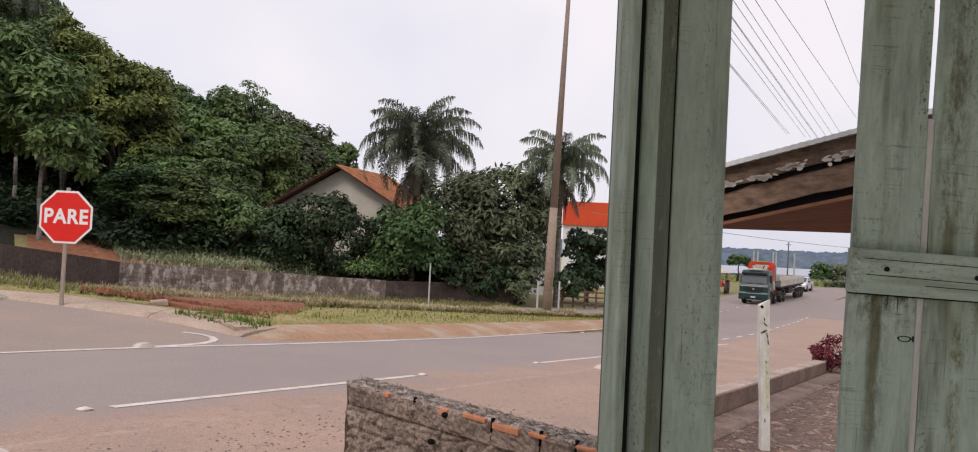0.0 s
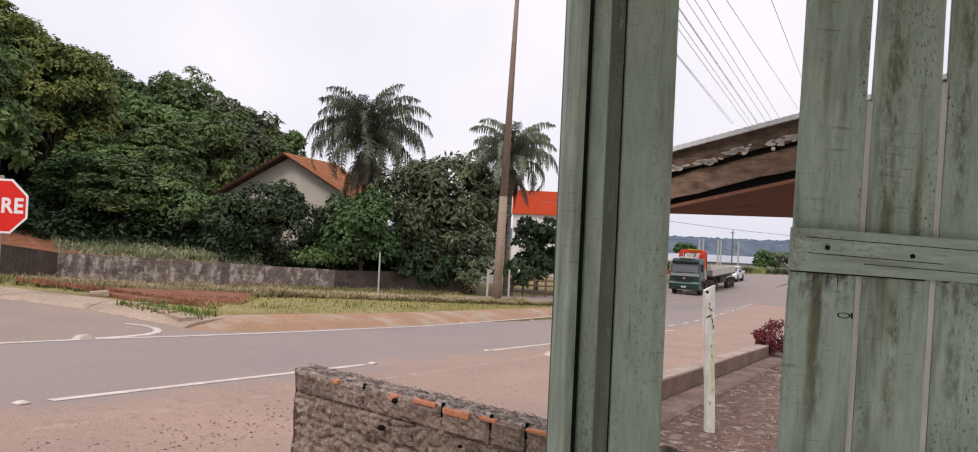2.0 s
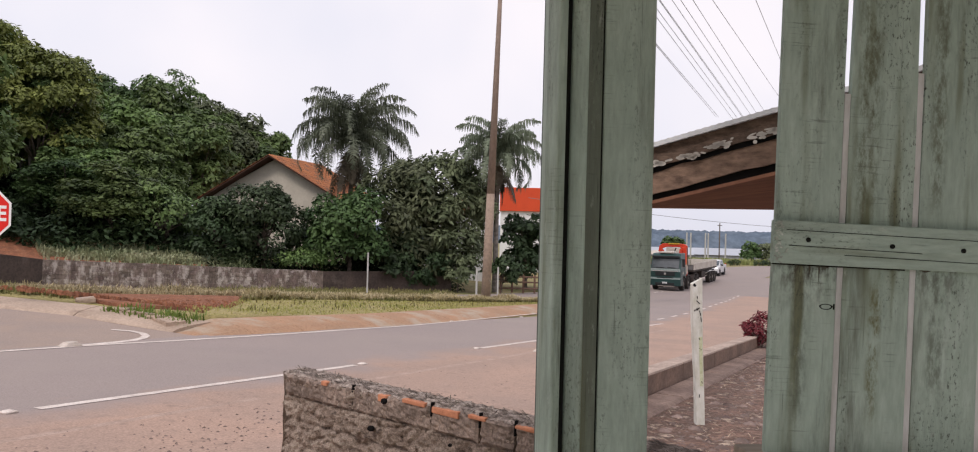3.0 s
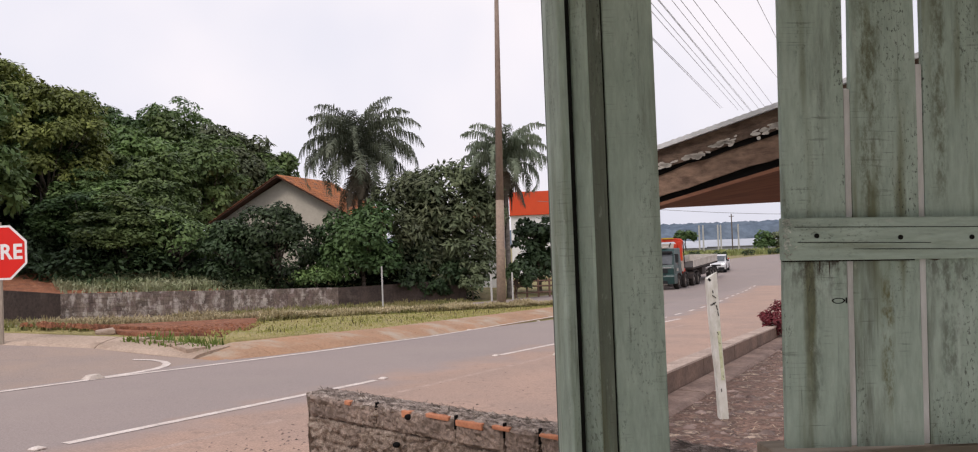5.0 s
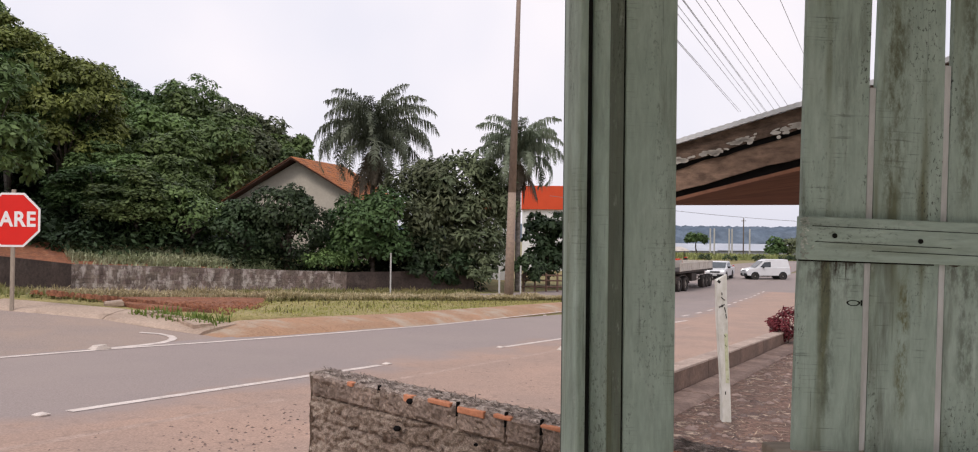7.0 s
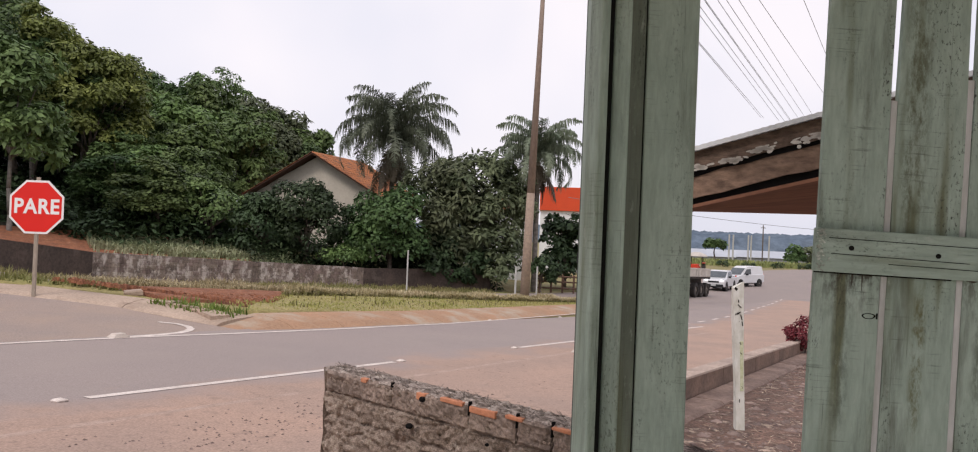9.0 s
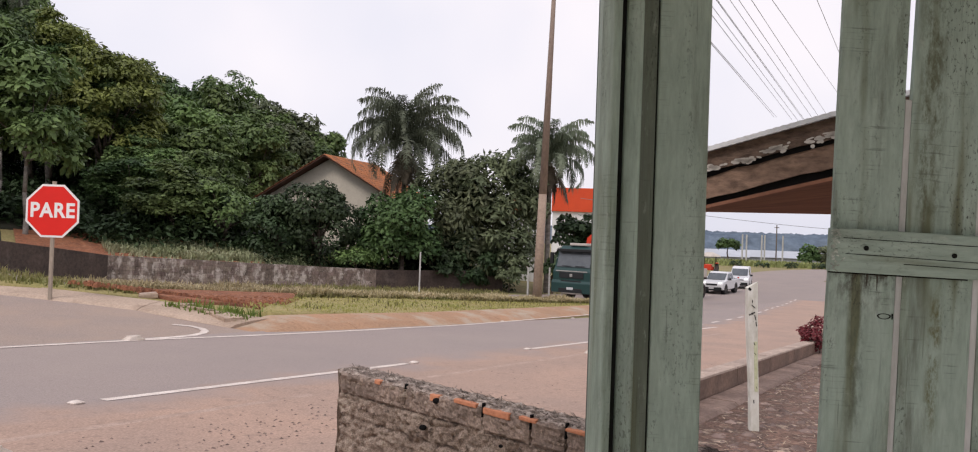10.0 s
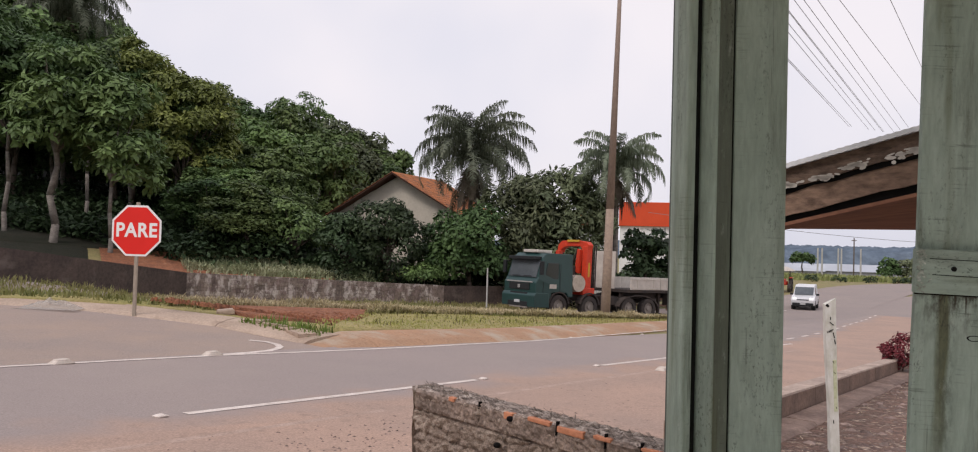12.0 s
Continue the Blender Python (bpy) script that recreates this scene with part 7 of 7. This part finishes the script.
# ---- the parked red tractor ----
def tractor():
    x, y = 24.3, 84.5
    z = hz(x, y)
    root = thing("tractor", "red tractor under a white canopy parked by the road", "tractor", (x, y, z + 0.03), -112)
    add(root, "bonnet", M["crane_red"], [((0.9, 0, 1.0), (1.5, 0.7, 0.6)), ((-0.2, 0, 0.85), (0.9, 0.9, 0.4))], "red bonnet", 0.06)
    bm = B()
    rod(bm, (-0.4, 0, 2.10), (-0.4, 0, 2.30), 1.15, 0.95, 20)
    rod(bm, (-0.4, 0, 2.30), (-0.4, 0, 2.55), 0.95, 0.30, 20)
    part("canopy", bm, M["side_board"], root, "round white canopy")
    for sx in (-1.0, 0.2):
        for sy in (-0.6, 0.6):
            bm = B()
            rod(bm, (sx, sy, 0.8), (sx, sy, 2.22), 0.035, n=8)
            part("canopy_post", bm, M["chassis"], root)
    for xx, r in ((1.3, 0.42), (-0.4, 0.68)):
        for sg in (1, -1):
            wheel(root, xx, sg * 0.75, r, 0.32)
    add(root, "mudguard", M["crane_red"], [((-0.4, 0.75, 1.42), (1.1, 0.34, 0.10)), ((-0.4, -0.75, 1.42), (1.1, 0.34, 0.10))], "red mudguards", 0.03)


tractor()


# ---- growth on the verges, litter on the dirt ----
def growth():
    r = np.random.default_rng(8)
    def scatter(name, label, a, b, n, hmin, hmax, w, material, lift=0.2, lean=0.5, bias=1.0):
        a, b = np.array(a), np.array(b)
        i = r.uniform(0, len(a) - 1.001, n)
        k = i.astype(int)
        f = (i - k)[:, None]
        pa, pb = a[k] * (1 - f) + a[k + 1] * f, b[k] * (1 - f) + b[k + 1] * f
        g = r.uniform(0.02, 0.98, n) ** bias
        p = pa + (pb - pa) * g[:, None]
        lo, hi = lift if isinstance(lift, tuple) else (lift, lift)
        c = np.stack([p[:, 0], p[:, 1], height(p[:, 0], p[:, 1]) + lo + (hi - lo) * g], -1)
        patch = np.array([0.6 + 0.8 * abs(noise.noise(Vector((q[0] * 0.7, q[1] * 0.7, 2)))) for q in p])
        ob = quads(name, blades(c, r.uniform(hmin, hmax, n) * patch, w, r, lean), material)
        tagged(ob, label, "grass", kind="stuff")
    scatter("verge_grass", "short yellow-green grass on the verge", VERGE_A, VERGE_B, 18000, 0.03, 0.10, 0.03, M["blade"], (0.21, 0.22))
    def across(f):
        return VERGE_A + (VERGE_B - VERGE_A) * f
    scatter("verge_weeds", "thin taller weeds in the mown verge", across(0.1), across(0.75), 700, 0.06, 0.2, 0.03, M["bank_blade"], (0.21, 0.22), 0.8)
    scatter("back_tufts", "straw-tipped strap-leaved tufts along the back of the verge", across(0.76), across(0.96), 15000, 0.22, 0.46, 0.05, M["dry_blade"], (0.20, 0.20), 1.1)
    # short darker blades paint in the shadow at the tuft bases
    scatter("tuft_bases", "dark green bases of the strap-leaved tufts, painting in shadow", across(0.74), across(0.96), 9000, 0.12, 0.30, 0.05, M["bank_blade"], (0.20, 0.20), 1.1)
    wl = [np.array(p) for p in ((-26.5, 18.5), (-20.2, 29), (-18.3, 36.6), (-6.2, 44.6), (1.2, 49))]
    wa = along(wl, 60)
    wb = along([np.array(p) for p in ((-18, 19), (-14.5, 25), (-12, 30), (-3, 40.5), (1.8, 46))], 60)
    scatter("bank_grass", "rough green grass on the bank below the wall", wa, wb, 11000, 0.10, 0.42, 0.045, M["bank_blade"], 0.0, 0.9)
    ca = along([(-14, 15.7), (-9.2, 15.8), (-7.0, 16.0)], 20)
    cb = along([(-17.5, 21), (-12, 24.5), (-9.0, 26)], 20)
    scatter("corner_grass", "green grass behind the stop sign", ca, cb, 7000, 0.08, 0.28, 0.035, M["bank_blade"], (0.1, 0.04), 0.9)
    scatter("gutter_weeds", "green weeds in the broken end of the kerb", along([(-5.9, 15.2), (-4.9, 14.6), (-4.0, 14.05)], 6), along([(-5.6, 15.7), (-4.9, 15.6), (-4.0, 15.3)], 6), 420, 0.08, 0.30, 0.03, M["weed"], 0.13, 0.9)
    scatter("soil_tufts", "dry tufts along the red earth", along([(-11.2, 22.8), (-9.6, 24.0), (-8.2, 25.0), (-6.3, 26.2), (-5, 26.8)], 20), along([(-12.4, 24.6), (-10.4, 26), (-8.8, 27.2), (-6.5, 28.4), (-4.6, 28.6)], 20), 6000, 0.16, 0.42, 0.045, M["dry_blade"], (0.16, 0.16), 1.0)
    n = 1500
    u, o = r.uniform(0, 1, n), r.uniform(0.005, 0.11, n)
    c = np.stack([-0.575 + 1.625 * u + 0.716 * o, 3.42 - 1.67 * u + 0.697 * o, np.full(n, 1.003)], -1)
    az = r.normal(-0.8, 0.5, n)
    c[:, 2] += r.uniform(0.001, 0.009, n)
    u = np.stack([np.cos(az), np.sin(az), r.normal(0, 0.2, n)], -1) * r.uniform(0.008, 0.03, n)[:, None]
    v = np.stack([-np.sin(az), np.cos(az), np.zeros(n)], -1) * 0.0018
    ob = quads("wall_moss", np.stack([c - u - v, c + u - v, c + u + v, c - u + v], 1), M["straw_dark"])
    tagged(ob, "dry grey-brown moss on the broken wall", "moss", kind="stuff")
    # crop rows on the soil above the garden wall
    n = 5500
    a, w = r.uniform(0.5, 10.5, n), r.uniform(0.6, 6.5, n)
    keep = (w > 4.4 - 0.42 * a) | (r.uniform(0, 1, n) < 0.12)
    a, w = a[keep], w[keep]
    n = len(a)
    w = np.round(w / 0.7) * 0.7 + r.normal(0, 0.09, n)
    x, y = WALL_C[0] + WD[0] * a + WN[0] * w, WALL_C[1] + WD[1] * a + WN[1] * w
    ob = quads("crop_rows", blades(np.stack([x, y, height(x, y) + 0.03], -1), r.uniform(0.2, 0.55, n), 0.10, r, 1.1), M["crop"])
    tagged(ob, "rows of pale green crop above the wall", "crop", kind="stuff")
    # undergrowth of the wood, its near-black leaves painting in the shade
    n = 26000
    b, d = r.uniform(-0.86, -0.20, n), 43 + 26 * r.uniform(0, 1, n) ** 1.4
    x, y = b * d, d
    ok = ((x - WALL_C[0]) * WN[0] + (y - WALL_C[1]) * WN[1]) > 5
    x, y = x[ok], y[ok]
    lump = np.array([0.5 + 1.6 * abs(noise.noise(Vector((p * 0.28, q * 0.28, 4)))) for p, q in zip(x, y)])
    z = height(x, y) + r.uniform(0, 1.0, len(x)) ** 0.7 * 1.5 * lump
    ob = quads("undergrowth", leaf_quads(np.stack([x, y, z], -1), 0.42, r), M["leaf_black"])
    tagged(ob, "dense undergrowth at the foot of the wood, darkened for shade", "undergrowth", kind="stuff")
    # near-black leaves again stand in for shade behind the wall
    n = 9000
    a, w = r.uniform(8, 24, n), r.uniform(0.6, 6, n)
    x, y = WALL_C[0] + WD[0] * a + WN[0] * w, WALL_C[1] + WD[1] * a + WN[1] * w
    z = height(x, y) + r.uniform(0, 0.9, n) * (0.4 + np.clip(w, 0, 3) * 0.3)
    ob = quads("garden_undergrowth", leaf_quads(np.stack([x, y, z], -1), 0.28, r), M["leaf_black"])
    tagged(ob, "low plants behind the wall, darkened for shade", "undergrowth", kind="stuff")
    # straw and stones in the yard
    n = 9000
    s, q = r.uniform(3, 22, n), r.uniform(-6.5, 1.7, n)
    x, y = UX * s - UY * q, UY * s + UX * q
    az = r.uniform(0, np.pi, n)
    L, wv = r.uniform(0.012, 0.05, n), 0.0028
    dx, dy = np.cos(az), np.sin(az)
    z = height(x, y) + 0.203 + r.uniform(0, 0.02, n)
    c = np.stack([x, y, z], -1)
    u = np.stack([dx, dy, r.normal(0, 0.12, n)], -1) * L[:, None]
    v = np.stack([-dy, dx, np.zeros(n)], -1) * wv
    ob = quads("straw_litter", np.stack([c - u - v, c + u - v, c + u + v, c - u + v], 1), M["straw"])
    tagged(ob, "dry straw scattered over the dirt", "litter", kind="stuff")
    verts, faces = [], []
    def stones(cnt, fs, fn, smin, smax, lift):
        for _ in range(cnt):
            s, q = fs(), fn()
            x, y = UX * s - UY * q, UY * s + UX * q
            z = hz(x, y) + lift
            e = r.uniform(smin, smax)
            b0 = len(verts)
            for k in range(5):
                a = 2 * np.pi * k / 5 + r.uniform(-0.3, 0.3)
                verts.append((x + e * np.cos(a), y + e * np.sin(a), z - 0.005))
            verts.append((x + r.uniform(-0.3, 0.3) * e, y + r.uniform(-0.3, 0.3) * e, z + e * 0.4))
            for k in range(5):
                faces.append((b0 + k, b0 + (k + 1) % 5, b0 + 5))
    stones(420, lambda: r.uniform(-1, 14), lambda: 3.6 + r.normal(0, 0.9), 0.006, 0.020, 0.05)
    stones(330, lambda: r.uniform(3.2, 7.5), lambda: 4.5 + r.normal(0, 0.28), 0.010, 0.028, 0.05)
    stones(1500, lambda: r.uniform(4, 22), lambda: r.uniform(-6, 1.7), 0.010, 0.045, 0.197)
    stones(420, lambda: r.uniform(5, 21), lambda: r.uniform(0.4, 1.75), 0.03, 0.10, 0.19)
    stones(3200, lambda: r.uniform(4.5, 15), lambda: r.uniform(-3, 1.75), 0.010, 0.035, 0.197)
    ob = raw("gravel", verts, faces, M["pebble"])
    tagged(ob, "loose dark pebbles on the shoulder and dirt", "gravel", kind="stuff")
    verts, faces = [], []
    for _ in range(900):
        f = r.uniform(0, 1)
        x, y = -8.0 + 2.8 * f + r.uniform(-0.3, 0.3), 16.2 + 1.4 * f + 6.0 * r.uniform(0, 1) ** 1.6
        e = r.uniform(0.02, 0.08)
        z = hz(x, y) + 0.20
        b0 = len(verts)
        for k in range(6):
            a = 2 * np.pi * k / 6 + r.uniform(-0.3, 0.3)
            verts.append((x + e * np.cos(a), y + e * np.sin(a), z - 0.03))
        for k in range(6):
            a = 2 * np.pi * k / 6 + r.uniform(-0.3, 0.3)
            verts.append((x + 0.5 * e * np.cos(a), y + 0.5 * e * np.sin(a), z + e * r.uniform(0.5, 0.8)))
        for k in range(6):
            faces.append((b0 + k, b0 + (k + 1) % 6, b0 + 6 + (k + 1) % 6, b0 + 6 + k))
        faces.append(tuple(range(b0 + 6, b0 + 12)))
    tagged(raw("soil_clods", verts, faces, M["soil"]), "loose red clods of earth", "soil", kind="stuff")


growth()


def plastic_sheet():
    x, y = -9.55, 15.05
    root = thing("plastic_sheet", "crumpled pale plastic sheet lying over the kerb", "litter", (x, y, hz(x, y) + 0.045))
    n = 26
    verts, faces = [], []
    for j in range(n):
        for i in range(n):
            u, v = i / (n - 1) * 2 - 1, j / (n - 1) * 2 - 1
            r2 = min(1.0, math.hypot(u, v))
            z = 0.17 * (1 - r2) ** 0.8 + 0.09 * noise.fractal(Vector((u * 3.2, v * 3.2, 2)), 0.7, 2, 3) * (1.1 - r2)
            verts.append((u * 0.62, v * 0.34, max(0.0, z)))
    for j in range(n - 1):
        for i in range(n - 1):
            a = j * n + i
            faces.append((a, a + 1, a + n + 1, a + n))
    raw("sheet", verts, faces, M["plastic"], root)


plastic_sheet()
x, y = 6.27, 14.6
tree("red_shrub", "dusty red-leaved shrub at the end of the kerb", (x, y, hz(x, y) + 0.12), 0.72, 0.33, 0.32, M["leaf_red"], leaf_n=1500, leaf_size=0.07, clumps=34, clump_r=0.11, trunk_r=0.02, seed=51, category="shrub")


# ---- what moves ----
def arc_len(line):
    return np.concatenate([[0], np.cumsum(np.linalg.norm(np.diff(line, axis=0), axis=1))])


def on_line(line, s, q):
    return np.array([np.interp(q, s, line[:, 0]), np.interp(q, s, line[:, 1])])


def stand(front, back):
    """The pose of a vehicle whose nose is over front and whose tail lies towards back."""
    f = Vector((*front, hz(*front) + 0.04))
    b = Vector((*back, hz(*back) + 0.04))
    xa = (f - b).normalized()
    ya = Vector((0, 0, 1)).cross(xa).normalized()
    za = xa.cross(ya)
    m = Matrix((xa, ya, za)).transposed().to_4x4()
    m.translation = f
    return m


def spin(name, travelled):
    for wh, r in WHEELS[name]:
        x, y, z = wh.location
        rows = []
        for t in np.arange(0, 12.01, 0.125):
            rows.append((float(t), Matrix.Translation((x, y, z)) @ Matrix.Rotation(travelled(float(t)) / r, 4, "Y")))
        walk(wh, rows)


def motions():
    s = arc_len(HIGHWAY)
    def near_s(p):
        return s[np.argmin(np.hypot(HIGHWAY[:, 0] - p[0], HIGHWAY[:, 1] - p[1]))]
    marks = [(0.0, near_s((23.0, 70.6))), (3.0, near_s((18.9, 62.7))), (9.5, near_s((6.4, 44.5))), (12.0, near_s((-1.2, 38)))]
    fit = np.polyfit([m[0] for m in marks], [m[1] for m in marks], 3)
    def truck_s(t):
        return float(np.polyval(fit, t))
    times = [0.5 * i for i in range(25)]
    walk(TRUCK, [(t, stand(on_line(HIGHWAY, s, truck_s(t)), on_line(HIGHWAY, s, truck_s(t) - 6.6))) for t in times])
    rows = []
    for t in times:
        q = truck_s(t)
        m = stand(on_line(HIGHWAY, s, q - 6.9), on_line(HIGHWAY, s, q - 14.2))
        rows.append((t, m))
    walk(TRAILER, rows)
    spin("truck", lambda t: truck_s(t) - truck_s(0))
    spin("trailer", lambda t: truck_s(t) - truck_s(0))

    def drive(ob, name, stops):
        """stops: seconds, bearing in degrees, distance."""
        ts = np.array([q[0] for q in stops], float)
        pts = np.array([(math.sin(radians(a)) * d, math.cos(radians(a)) * d) for _, a, d in stops])
        line = curve_pts(pts, 20)
        ti = np.concatenate([np.linspace(ts[i], ts[i + 1], 20, endpoint=False) for i in range(len(ts) - 1)] + [[ts[-1]]])
        al = arc_len(line)
        def at(t):
            return float(np.interp(t, ti, al))
        rows = []
        for t in times:
            q = at(t)
            f = on_line(line, al, q)
            if q > 3.0:
                b = on_line(line, al, q - 3.0)
            else:
                d0 = line[3] - line[0]
                b = f - d0 / np.linalg.norm(d0) * 3.0
            rows.append((t, stand(f, b)))
        walk(ob, rows)
        spin(name, at)
    drive(PICKUP, "pickup", [(0, 21.0, 97), (3, 19.75, 87), (5, 19.2, 80), (7, 18.5, 75), (8.8, 17.45, 69), (9.5, 16.85, 66.5), (10.4, 15.75, 62.5), (11, 14.95, 60), (12, 13.6, 55.5)])
    drive(VAN, "van", [(0, 44, 103), (2, 38.5, 93), (4, 31, 84), (6, 23, 79), (7, 20.4, 77.6), (8, 18.8, 76.8), (8.8, 18.25, 75.5), (10, 18.0, 72), (11, 17.6, 68.5), (12, 17.3, 64.5)])


motions()
